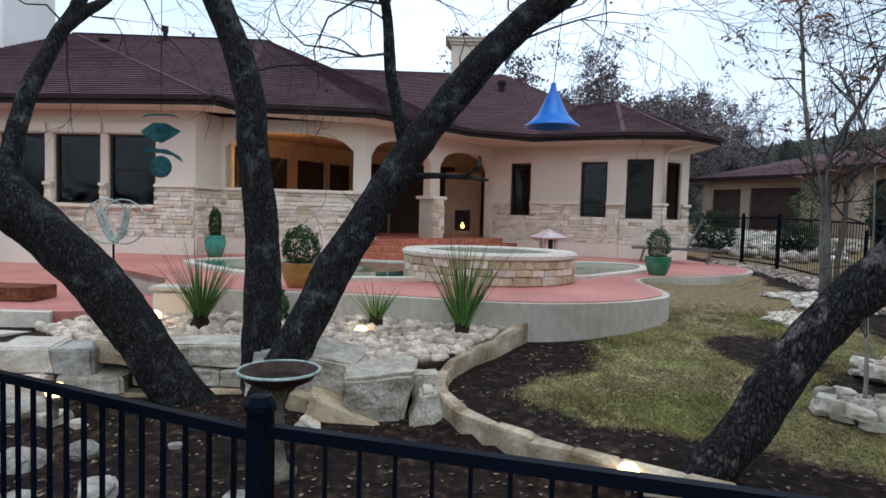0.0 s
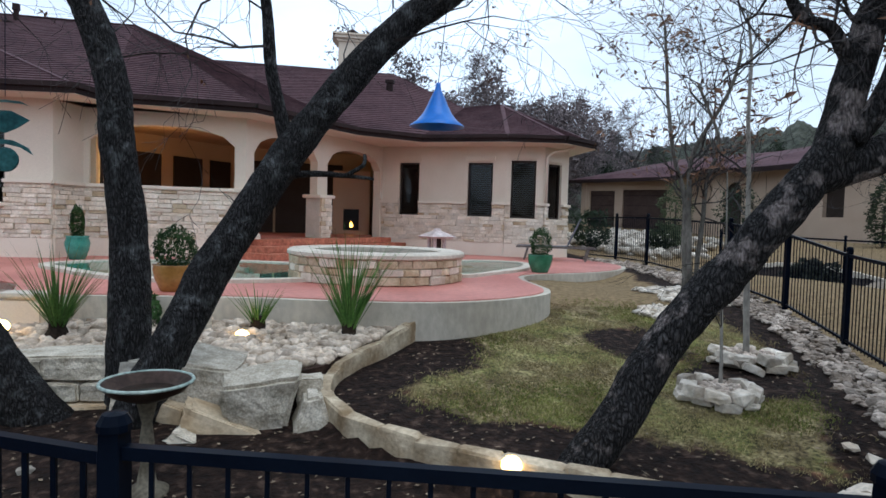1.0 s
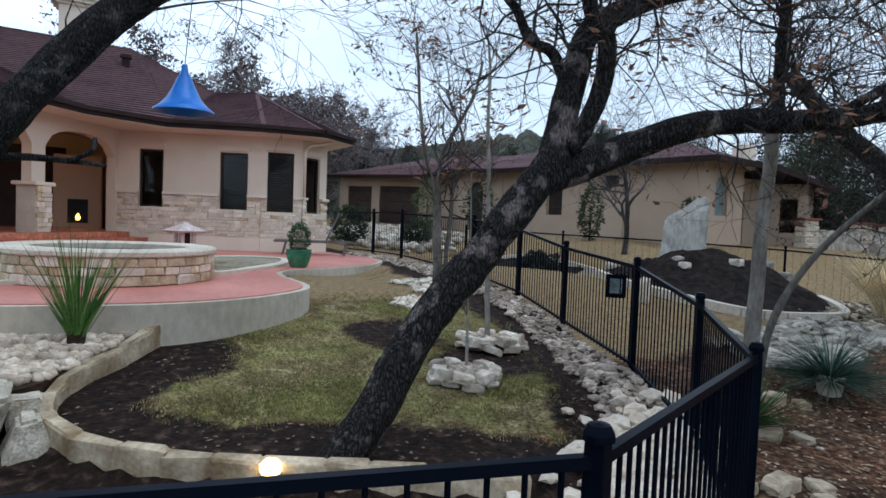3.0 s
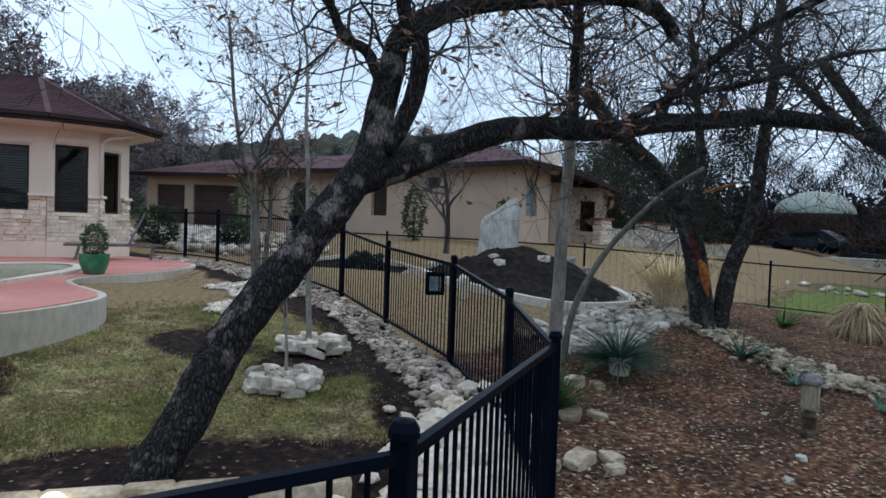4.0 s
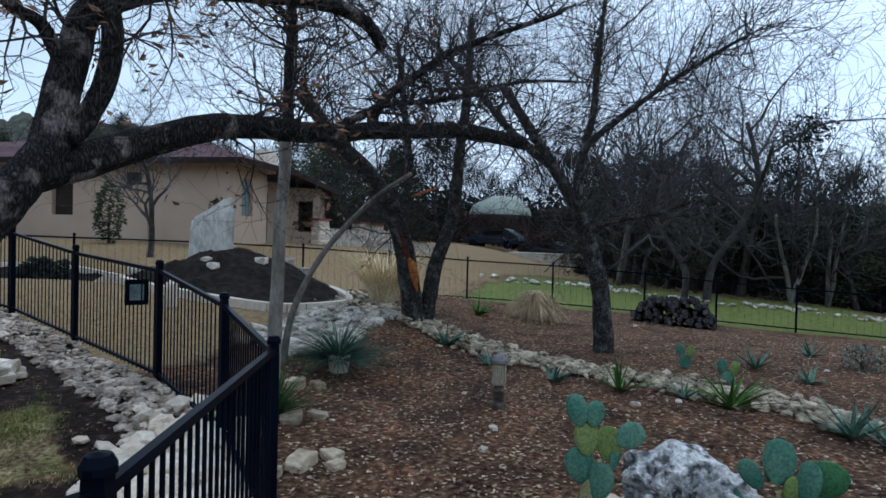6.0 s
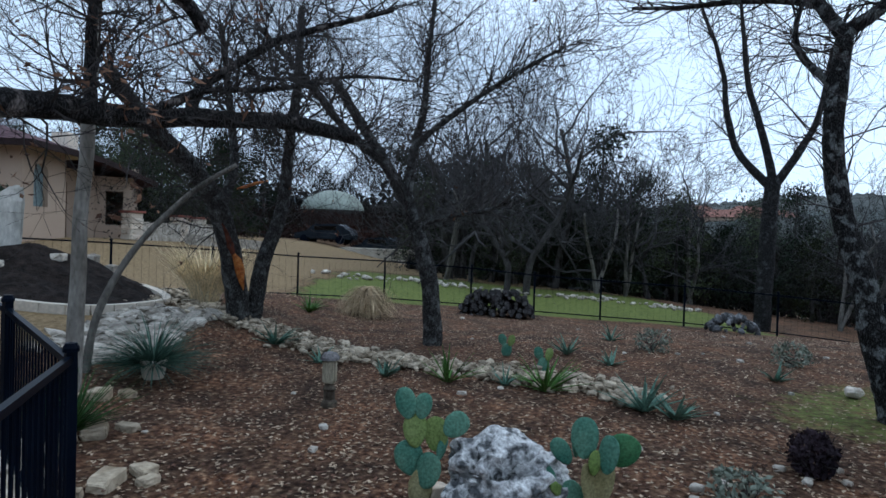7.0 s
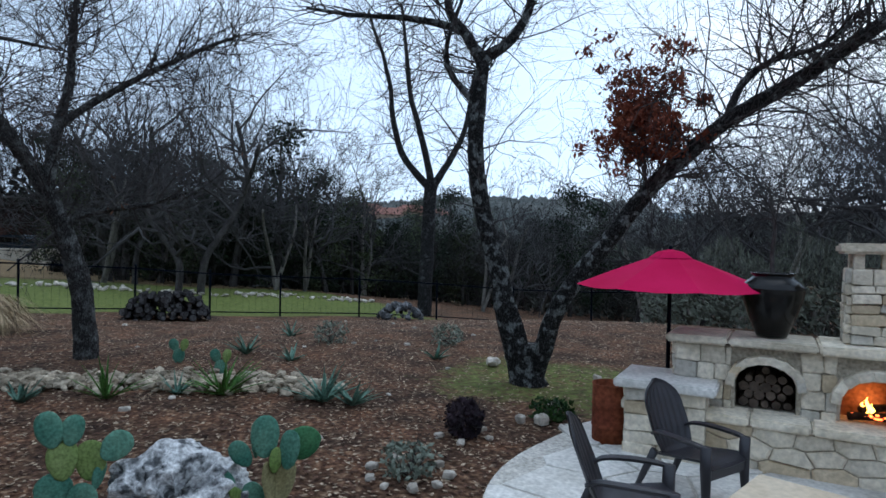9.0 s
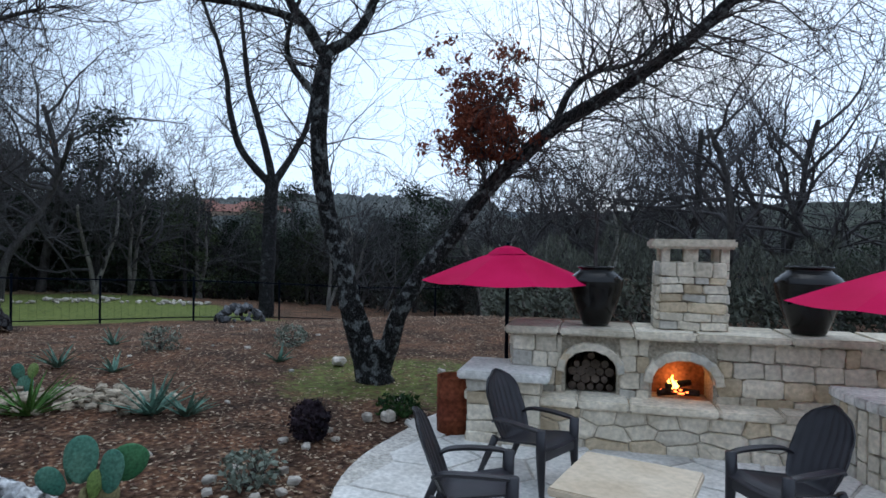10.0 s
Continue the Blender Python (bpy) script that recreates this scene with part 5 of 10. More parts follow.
# young trees in stone rings on the lawn
rng = random.Random(26)
for pts, r0, label, n in (
        ([(4.40, 5.90, 0.30), (4.40, 5.90, 0.56), (4.39, 5.94, 1.43), (4.38, 5.97, 2.30), (4.36, 6.00, 2.97), (4.37, 6.02, 3.57), (4.34, 6.06, 4.03)], 0.04, "slim pale sapling in a stone ring", 12),
        ([(3.50, 5.01, 0.15), (3.50, 5.01, 0.48), (3.52, 5.08, 1.05), (3.54, 5.08, 1.61), (3.57, 5.17, 2.27)], 0.02, "thin sapling whip in a stone ring", 5)):
    trunk, twig, ends = Shape(), Shape(), []
    st = limb(trunk, pts, r0, r0 * 0.3, 8, seed=80, wob=0.01)
    grown(rng, st, n, 0.8, 2, twig, ends, start=0.4, lift=0.15, kids=(2, 3))
    tree("sapling", pts[1], label, trunk, twig, wood=BARK_PALE, twig_mat=BARK_GREY)
trunk, twig, ends = Shape(), Shape(), []
stems = [limb(trunk, p, r, 0.02, 8, seed=81 + i) for i, (p, r) in enumerate((
    ([(5.28, 8.6, 0.5), (5.3, 8.56, 1.01), (5.26, 8.59, 1.74), (5.21, 8.61, 2.37), (5.06, 8.71, 3.07), (4.96, 8.76, 3.96), (4.9, 8.8, 4.8)], 0.055),
    ([(5.38, 8.55, 0.5), (5.35, 8.53, 0.97), (5.28, 8.57, 2.2), (5.35, 8.55, 2.9), (5.72, 8.29, 3.84), (5.82, 8.22, 4.38)], 0.06),
    ([(5.44, 8.5, 0.5), (5.42, 8.49, 0.92), (5.49, 8.44, 2.38), (5.61, 8.36, 3.02), (5.34, 8.54, 3.9)], 0.045)))]
for st in stems:
    grown(rng, st, 16, 1.0, 2, twig, ends, start=0.4, lift=0.15, kids=(2, 4))
tree("young_oak", (5.36, 8.55, 0.6), "three-stemmed young oak that keeps some brown leaves", trunk, twig, wood=BARK_SLIM, leaves=leaf_cards(ends, rng, 620, 0.055, 0.06, 3))


# ---- garden bed by the deck ----
def rock(name, place, size, seed, label, material=LIME_GREY, rz=0.0, blocky=0.6, group="", tilt=(0, 0), rough=0.16, cuts=3, category="rock", smooth=False):
    """One worn rock that sits a little in the ground."""
    me = rock_mesh(name, material, seed, blocky, rough, cuts)
    if smooth:
        me.shade_smooth()
    ob = new(name, me)
    ob.matrix_basis = Matrix.LocRotScale(place, Euler((tilt[0], tilt[1], rz)), (size[0] / 2, size[1] / 2, size[2] / 2))
    return tagged(ob, label, category, group)


RING_STONE = mat("ring_limestone", (0.25, 0.195, 0.13), (0.52, 0.44, 0.33), 5.0, 24, 0.92, 0.6, 20, rnd=0.2, depth=0.015, grain=0.22)
ROCKS = [rock_mesh("rock", LIME_GREY, 200 + i, 0.35, 0.2, 2) for i in range(6)]
ROCKS_PALE = [rock_mesh("rock", ROCK_LIGHT, 220 + i, 0.35, 0.2, 2) for i in range(6)]

# mortared stone edging, stone by stone
EDGE = mat("edging_limestone", (0.23, 0.165, 0.098), (0.56, 0.47, 0.34), 4, 30, 0.92, 0.6, 20, rnd=0.08, depth=0.02, grain=0.2)
EDGE_STONES = [stone_mesh("edging_stone", EDGE, 50 + i) for i in range(3)]
edging = thing("stone_edging", (0, 0, 0), "mortared buff limestone edging that curves round the lawn", "edging", kind="structure")
line = smooth_line([(x, y) for x, y in CURB], 8)
rng = random.Random(3)
i, acc = 0, []
while i < len(line) - 3:
    k = min(i + rng.choice((3, 4, 4, 5)), len(line) - 1)
    mid, d = (line[i] + line[k]) / 2, line[k] - line[i]
    z = ground_z(mid.x, mid.y)
    low = step(5.2, 6.6, mid.y)
    rise = ground_z(line[k].x, line[k].y) - ground_z(line[i].x, line[i].y) + 0.05 * (step(5.2, 6.6, line[k].y) - step(5.2, 6.6, line[i].y))
    ob = new("edging_stone", EDGE_STONES[i % 3])
    ob.parent = edging
    h = 0.20 + 0.10 * low + rng.uniform(-0.02, 0.02)
    ob.matrix_basis = Matrix.LocRotScale((mid.x, mid.y, z + h / 2 - 0.10), Euler((rng.uniform(-0.05, 0.05), -math.atan2(rise, d.length), math.atan2(d.y, d.x))), (d.length * 1.09, 0.10 + 0.02 * rng.random(), h))
    i = k

# boulders and squared stones that hold the gravel bed
def hewn(name, material, seed, top=1.0, foot=1.0, slope=0.0, jit=0.12, rough=0.05):
    """A unit split stone: a block whose top or foot is narrower, with broken arrises and uneven faces."""
    rng = random.Random(seed)
    bm = bmesh.new()
    bmesh.ops.create_cube(bm, size=1.0)
    for v in bm.verts:
        k = top if v.co.z > 0 else foot
        v.co = Vector((v.co.x * k * rng.uniform(1.06 - jit * 1.4, 1.06), v.co.y * (0.5 + 0.5 * k) * rng.uniform(1.06 - jit * 1.6, 1.06), v.co.z * rng.uniform(1.06 - jit * 1.6, 1.06) + (slope * v.co.x if v.co.z > 0 else 0)))
    bmesh.ops.bevel(bm, geom=bm.edges[:], offset=0.055, segments=2, affect="EDGES", clamp_overlap=True)
    bmesh.ops.triangulate(bm, faces=bm.faces[:])
    bmesh.ops.subdivide_edges(bm, edges=[e for e in bm.edges if e.calc_length() > 0.3], cuts=3, use_grid_fill=True)
    off = Vector((rng.uniform(0, 90), rng.uniform(0, 90), 0))
    for v in bm.verts:
        v.co *= 1 + rough * (1.6 * noise.noise(v.co * 2.2 + off) + 1.0 * noise.noise(v.co * 6 + off))
    bm.normal_update()
    me = bpy.data.meshes.new(name)
    bm.to_mesh(me)
    bm.free()
    me.materials.append(material)
    return me


WALL_STONE = mat("split_limestone", (0.33, 0.29, 0.225), (0.56, 0.51, 0.425), 7.0, 60, 0.92, 1.0, 16, rnd=0.2, depth=0.03, grain=0.3)
SQUARED, BUFF, GREY = "squared pale limestone block of the garden wall", "buff limestone block of the garden wall", "weathered grey limestone block of the garden wall"
for n, (p, sz, rz, tilt, mt, shape, lab) in enumerate((
        ((-0.53, 5.16, 0.25), (0.68, 0.62, 0.58), 0.12, (0.10, 0.04), WALL_STONE, (1.0, 0.70, 0.10, 0.20, 0.08), "large grey-topped limestone boulder of the garden wall"),
        ((-0.66, 4.98, 0.06), (0.92, 0.30, 0.20), -0.05, (0.05, 0.38), LIME_GOLD, (1.0, 0.95, 0.0, 0.16, 0.08), "tilted buff limestone slab at the wall's foot"),
        ((-0.84, 4.84, 0.0), (0.62, 0.30, 0.09), -0.05, (0.0, 0.44), WALL_STONE, (0.95, 0.95, 0.0), "thin tilted limestone slab at the wall's foot"),
        ((-0.09, 4.98, 0.15), (0.46, 0.34, 0.46), 0.1, (0.12, 0.0), WALL_STONE, (0.28, 1.0, 0.0, 0.15, 0.06), "wedge-shaped buff limestone block beside the edging"),
        ((-0.13, 5.26, 0.31), (0.24, 0.26, 0.24), 0.1, (0, 0), WALL_STONE, (0.95, 0.9, 0.0), "small pale limestone block on the wall"),
        ((-1.0, 5.42, 0.39), (0.74, 0.66, 0.36), -0.08, (0.12, 0.08), WALL_STONE, (1.0, 0.95, -0.1, 0.18, 0.07), GREY),
        ((-1.22, 5.22, 0.20), (0.44, 0.36, 0.17), -0.3, (0, 0.25), LIME_GOLD, (0.95, 0.95, 0.0), BUFF),
        ((-1.42, 5.52, 0.46), (0.50, 0.44, 0.22), 0.05, (0, 0), LIME_GREY, (1, 1, 0), GREY),
        ((-1.44, 5.48, 0.24), (0.52, 0.42, 0.20), 0.0, (0, 0), WALL_STONE, (1, 1, 0), SQUARED),
        ((-2.02, 5.66, 0.46), (0.86, 0.52, 0.21), 0.04, (0, 0), WALL_STONE, (1, 1, 0), "long flat limestone capstone of the garden wall"),
        ((-2.10, 5.60, 0.27), (0.27, 0.42, 0.16), 0.02, (0, 0), WALL_STONE, (1, 1, 0), SQUARED),
        ((-1.82, 5.60, 0.27), (0.27, 0.42, 0.16), 0.0, (0, 0), WALL_STONE, (1, 1, 0), SQUARED),
        ((-1.92, 5.55, 0.12), (0.62, 0.42, 0.13), 0.0, (0, 0), LIME_GOLD, (1, 1, 0), BUFF),
        ((-2.42, 5.60, 0.45), (0.40, 0.46, 0.20), 0.0, (0, 0), WALL_STONE, (1, 1, 0), SQUARED),
        ((-2.50, 5.54, 0.27), (0.44, 0.42, 0.16), 0.0, (0, 0), WALL_STONE, (1, 1, 0), SQUARED),
        ((-2.82, 5.52, 0.49), (0.46, 0.46, 0.21), -0.15, (0, 0.04), LIME_GOLD, (1, 1, 0), "buff limestone capstone of the garden wall"),
        ((-3.16, 5.40, 0.43), (0.36, 0.46, 0.22), 0.1, (0, 0), LIME_GREY, (1, 1, 0), GREY),
        ((-3.00, 5.37, 0.25), (0.54, 0.42, 0.17), 0.1, (0, 0), WALL_STONE, (1, 1, 0), SQUARED),
        ((-2.80, 5.40, 0.10), (0.92, 0.40, 0.15), 0.08, (0, 0), LIME_GOLD, (1, 1, 0), BUFF),
        ((-3.56, 5.36, 0.46), (0.50, 0.52, 0.22), 0.2, (0, 0), LIME, (1, 1, 0), "pale limestone block beside the steps"),
        ((-3.62, 5.25, 0.22), (0.62, 0.46, 0.24), 0.15, (0, 0), LIME, (1, 1, 0), "pale limestone block beside the steps"),
        ((-4.1, 5.45, 0.34), (0.66, 0.5, 0.30), 0.1, (0, 0.05), LIME, (0.95, 1, 0), "pale limestone block beside the steps"),
        ((-4.35, 5.1, 0.16), (0.80, 0.5, 0.26), -0.1, (0, 0), LIME_GREY, (0.95, 1, 0), "weathered limestone block beside the steps"),
        ((-1.30, 6.62, 0.62), (0.32, 0.26, 0.42), 0.5, (0.1, 0.15), LIME_GREY, (0.6, 1, 0), "upright grey rock in the pebble bed"))):
    ob = new("boulder", hewn("boulder", mt, 300 + n, *shape))
    ob.matrix_basis = Matrix.LocRotScale(p, Euler((tilt[0], tilt[1], rz)), sz)
    tagged(ob, lab, "boulder", "garden wall boulders")
for n, (x, y, s, w) in enumerate(((-2.79, 4.07, 0.44, 0.7), (-2.99, 4.72, 0.36, 0.8), (-2.78, 4.66, 0.2, 0.7), (-2.47, 4.25, 0.32, 0.9), (-2.12, 3.75, 0.44, 0.65), (-1.9, 4.38, 0.15, 0.7), (-1.22, 3.66, 0.34, 0.7), (-1.15, 3.94, 0.2, 0.6), (-3.3, 4.85, 0.46, 0.8), (-2.5, 3.55, 0.4, 0.7), (-1.85, 3.5, 0.3, 0.7), (-3.35, 4.3, 0.42, 0.8), (-1.6, 3.45, 0.24, 0.7), (-0.86, 3.62, 0.22, 0.6), (-3.25, 3.7, 0.45, 0.7))):
    rock("rock", (x, y, ground_z(x, y) + s * 0.06), (s, s * 0.85, s * w * 0.62), 330 + n, "pale broken limestone in the dark soil", ROCK_LIGHT, n * 1.3, 0.3, "rocks in the soil", rough=0.22)
# pale pier at the deck's corner, washed by a spotlight
pier = thing("deck_pier", (-2.98, 6.84, 0.4), "low pale stucco pier at the deck's corner", "pier")
s = Shape()
s.box((0, 0, 0.22), (0.40, 0.26, 0.5))
part("body", bevelled(s, 0.03, "body", STUCCO_TRIM), None, pier)
s = Shape()
s.box((0, 0, 0.49), (0.46, 0.30, 0.05))
part("cap", bevelled(s, 0.012, "cap", CONCRETE_PALE), None, pier, "pale concrete cap")

# thin upturned soil retained behind the wall
SOIL = mat("dark_soil", (0.020, 0.012, 0.009), (0.06, 0.036, 0.026), 6, 30, 0.95, 0.8, 20, depth=0.02)
s = Shape()
s.prism([(-4.3, 5.9), (-3.3, 5.65), (-2.4, 5.75), (-1.5, 5.5), (-0.9, 5.3), (-0.25, 5.3), (-0.02, 5.55), (0.25, 5.95), (0.6, 6.35), (0.9, 6.75), (0.6, 6.85), (-0.9, 7.1), (-3.3, 7.1), (-4.2, 6.4)], -0.1, 0.44)
tagged(part("raised_bed", s, SOIL), "raised soil under the pebble bed", "garden bed", kind="structure")


def pebbles(name, spots, sizes, material, label, seed, flat=0.6):
    """A spread of loose stones, too many to count, in one mesh."""
    rng = random.Random(seed)
    base = []
    for k in range(5):
        bm = bmesh.new()
        bmesh.ops.create_icosphere(bm, subdivisions=1, radius=1.0)
        off = Vector((k * 13.0, seed, 0))
        base.append(([v.co * (1 + 0.28 * noise.noise(v.co * 1.4 + off)) for v in bm.verts], [[v.index for v in f.verts] for f in bm.faces]))
        bm.free()
    s = Shape()
    for x, y, z in spots:
        r = rng.uniform(*sizes) / 2
        vs, fs = rng.choice(base)
        m = Matrix.LocRotScale((x, y, z + r * flat * 0.4), Euler((rng.gauss(0, 0.25), rng.gauss(0, 0.25), rng.uniform(0, 6.3))), (r * rng.uniform(0.8, 1.4), r, r * flat * rng.uniform(0.8, 1.2)))
        s.add([m @ v for v in vs], fs)
    me = s.mesh(name, material, flat > 0.55)
    return tagged(new(name, me), label, "stones", kind="stuff")


def inside(x, y, poly):
    c = False
    for (ax, ay), (bx, by) in zip(poly, poly[1:] + poly[:1]):
        if (ay > y) != (by > y) and x < (bx - ax) * (y - ay) / (by - ay) + ax:
            c = not c
    return c


rng = random.Random(8)
bed = [(-4.1, 6.2), (-3.3, 5.75), (-2.5, 5.85), (-1.5, 5.55), (-0.9, 5.4), (-0.3, 5.4), (0.0, 5.65), (0.3, 6.05), (0.62, 6.42), (0.85, 6.62), (0.0, 6.74), (-0.9, 6.93), (-3.2, 6.98), (-3.5, 6.7)]
spots = []
while len(spots) < 2700:
    x, y = rng.uniform(-4.2, 0.95), rng.uniform(5.4, 7.0)
    if inside(x, y, bed):
        spots.append((x, y, 0.44 + 0.11 * step(5.6, 6.9, y) + rng.uniform(0, 0.045)))
PEBBLE = mat("river_pebble", (0.34, 0.265, 0.195), (0.70, 0.60, 0.49), 5, 40, 0.85, 0.2, 40, rnd=0.34, grain=0.15)
pebbles("river_pebbles", spots, (0.055, 0.155), PEBBLE, "bed of pale tan river pebbles before the deck", 8)
# rock strip under the fence
spots = []
for _ in range(3600):
    t = rng.random() * (len(FENCE_LINE) - 4) + 2.2
    k = int(t)
    a, b = Vector(FENCE_LINE[k]), Vector(FENCE_LINE[min(k + 1, len(FENCE_LINE) - 1)])
    p = a.lerp(b, t - k)
    d = (b - a).normalized()
    p += Vector((-d.y, d.x)) * (rng.uniform(0.02, 0.62) + 0.12 * noise.noise(Vector((p.x * 2, p.y * 2, 0))))
    spots.append((p.x, p.y, ground_z(p.x, p.y) + rng.uniform(-0.01, 0.04)))
STRIP = mat("strip_rock", (0.23, 0.18, 0.14), (0.56, 0.475, 0.40), 4, 40, 0.9, 0.3, 40, rnd=0.4, grain=0.25)
pebbles("strip_rocks", spots, (0.04, 0.115), STRIP, "strip of broken tan rocks along the fence", 9, 0.5)
spots = []
for _ in range(900):
    f = rng.random()
    x, y = 1.5 + 2.9 * f + rng.gauss(0, 0.22), 1.62 + 1.35 * f ** 1.4 + abs(rng.gauss(0.22, 0.36))
    spots.append((x, y, ground_z(x, y) + rng.uniform(0, 0.06)))
pebbles("fence_rocks", spots, (0.10, 0.24), LIME, "pale stacked rocks inside the fence", 10, 0.5)

# rings of heaped stones with a gravel filling, and gravel spreads round the young oak
RIM_STONE = mat("rim_limestone", (0.36, 0.30, 0.23), (0.66, 0.60, 0.52), 5.0, 24, 0.92, 0.6, 20, rnd=0.22, depth=0.015, grain=0.22)
ROCKS_RIM = [rock_mesh("rock", RIM_STONE, 260 + i, 0.62, 0.2, 2) for i in range(8)]
for ring_no, (cx, cy, r, lab) in enumerate(((3.42, 4.90, 0.28, "low ring of heaped pale limestone round a sapling"), (4.36, 5.76, 0.34, "low ring of heaped pale limestone round a slim sapling"))):
    g = ground_z(cx, cy)
    ring = thing("stone_ring", (cx, cy, g), lab, "stone ring", "stone rings")
    rng = random.Random(60 + ring_no)
    for lay, n, z, h in ((0, 9, 0.03, 0.045), (1, 9, 0.105, 0.062)):
        a = rng.random()
        for k in range(n):
            a += 2 * math.pi / n * rng.uniform(0.85, 1.15)
            w = 2 * math.pi * r / n * rng.uniform(0.5, 0.72)
            q = r + rng.gauss(0.01 if lay == 0 else 0.0, 0.02)
            ob = new("rock", rng.choice(ROCKS_RIM))
            ob.parent = ring
            ob.matrix_basis = Matrix.LocRotScale((math.cos(a) * q, math.sin(a) * q, z + rng.gauss(0, 0.008)), Euler((rng.gauss(0, 0.16), rng.gauss(0, 0.16), a + math.pi / 2 + rng.gauss(0, 0.3))), (w, rng.uniform(0.075, 0.105), h * rng.uniform(0.8, 1.2)))
    spots = []
    for _ in range(260):
        a, q = rng.uniform(0, 6.28), r * 0.92 * math.sqrt(rng.random())
        spots.append((cx + math.cos(a) * q, cy + math.sin(a) * q, g + 0.075 + rng.uniform(-0.01, 0.03)))
    pebbles("ring_gravel", spots, (0.04, 0.085), STRIP, "tan gravel that fills a stone ring", 30 + ring_no, 0.6)
rng = random.Random(64)
spots = []
for cx, cy, rx, ry, n in ((5.45, 9.25, 0.62, 0.34, 260), (4.55, 7.65, 0.5, 0.3, 200), (5.4, 8.4, 0.6, 0.4, 160)):
    for _ in range(n):
        a, q = rng.uniform(0, 6.28), math.sqrt(rng.random())
        x, y = cx + math.cos(a) * q * rx, cy + math.sin(a) * q * ry
        spots.append((x, y, ground_z(x, y) + rng.uniform(0, 0.025)))
pebbles("oak_gravel", spots, (0.05, 0.14), RIM_STONE, "loose pale stones spread round the young oak", 33, 0.5)

# bird bath
BRONZE = mat("bath_metal", (0.10, 0.085, 0.06), (0.19, 0.165, 0.125), 6, 40, 0.6, 0.2, 30, metal=0.2)
VERDI = mat("verdigris", (0.24, 0.32, 0.29), (0.42, 0.48, 0.44), 5, 30, 0.7, 0.2, 30, metal=0.15)
bath = thing("bird_bath", (-1.07, 4.06, 0.0), "shallow bird bath with pale green rim on dark pedestal", "bird bath")
s = Shape()
s.lathe([(0.0, 0.60), (0.12, 0.605), (0.22, 0.65), (0.25, 0.69), (0.268, 0.705), (0.262, 0.715), (0.24, 0.705), (0.2, 0.668), (0.12, 0.63), (0.0, 0.622)], n=36)
part("dish", s, mat("stained_dish", (0.02, 0.012, 0.009), (0.055, 0.034, 0.026), 6, 40, 0.5, 0.2), bath, "dark rust-stained dish", smooth=True)
ring_line = [(0.266 * math.cos(a), 0.266 * math.sin(a), 0.711) for a in [2 * math.pi * k / 40 for k in range(41)]]
s = Shape()
s.tube(ring_line, [0.011] * 41, 6)
part("rim", s, VERDI, bath, "pale verdigris rim", smooth=True)
s = Shape()
s.lathe([(0.0, 0.655), (0.185, 0.655)], n=30)
part("water", s, mat("dark_water", (0.012, 0.009, 0.007), (0.03, 0.02, 0.015), 3, 20, 0.08, 0.0), bath, "dark leaf-stained water")
s = Shape()
s.lathe([(0.13, 0.0), (0.13, 0.03), (0.06, 0.07), (0.035, 0.2), (0.045, 0.32), (0.03, 0.45), (0.06, 0.58), (0.1, 0.61)], n=16)
part("pedestal", s, BRONZE, bath, "dark metal pedestal", smooth=True)

# landscape lamps
BULB = glow("warm_lamp_lens", (1.0, 0.62, 0.22), 9.0)
for n, (x, y, z, up) in enumerate(((-2.93, 6.25, 0.62, 1), (-0.82, 6.28, 0.52, 0), (-2.68, 4.25, 0.42, 0), (1.22, 3.86, 0.12, 0))):
    lt = thing("garden_spotlight", (x, y, z - 0.1), "small bronze landscape spotlight, lit warm", "garden light", "garden spotlights")
    s = Shape()
    s.lathe([(0.018, -0.05), (0.018, 0.05), (0.05, 0.06), (0.062, 0.10), (0.058, 0.13)], n=12)
    part("housing", s, BRONZE, lt)
    s = Shape()
    s.lathe([(0.0, 0.21), (0.04, 0.20), (0.066, 0.17), (0.07, 0.14), (0.056, 0.11)], n=14)
    part("lens", s, BULB, lt, "glowing warm lens")
    lamp("spot_glow", (x, y, z + 0.09), 0.8 if n else 3.0, (1.0, 0.62, 0.28), 0.03)


# ---- plants ----
def blades(count, length, width, spread, rng, droop=0.5, start=0.03, stiff=0.6, seg=4, base_z=0.0):
    """Narrow tapering leaves that rise from one crown."""
    s = Shape()
    for _ in range(count):
        a = rng.uniform(0, 2 * math.pi)
        lean = spread * math.sqrt(rng.random())
        d = Vector((math.cos(a) * math.sin(lean), math.sin(a) * math.sin(lean), math.cos(lean)))
        p = Vector((math.cos(a), math.sin(a), 0)) * start * rng.random() + Vector((0, 0, base_z))
        ln, side = length * rng.uniform(0.6, 1.15), d.cross(Vector((0, 0, 1)))
        side = side.normalized() if side.length > 1e-3 else Vector((1, 0, 0))
        k = len(s.v)
        for i in range(seg + 1):
            t = i / seg
            w = width * (1 - t ** 1.6) / 2 + 0.0008
            up = side.cross(d).normalized()
            s.v.extend((tuple(p - side * w + up * w * 0.35), tuple(p + side * w + up * w * 0.35), tuple(p - up * w * 0.2)))
            if i < seg:
                d = (d + Vector((math.cos(a) * droop, math.sin(a) * droop, -droop * 0.8)) * (1 - stiff) / seg * 2).normalized()
                p = p + d * ln / seg
        for i in range(seg):
            q = k + i * 3
            s.f.extend(((q, q + 3, q + 5, q + 2), (q + 2, q + 5, q + 4, q + 1)))
    return s


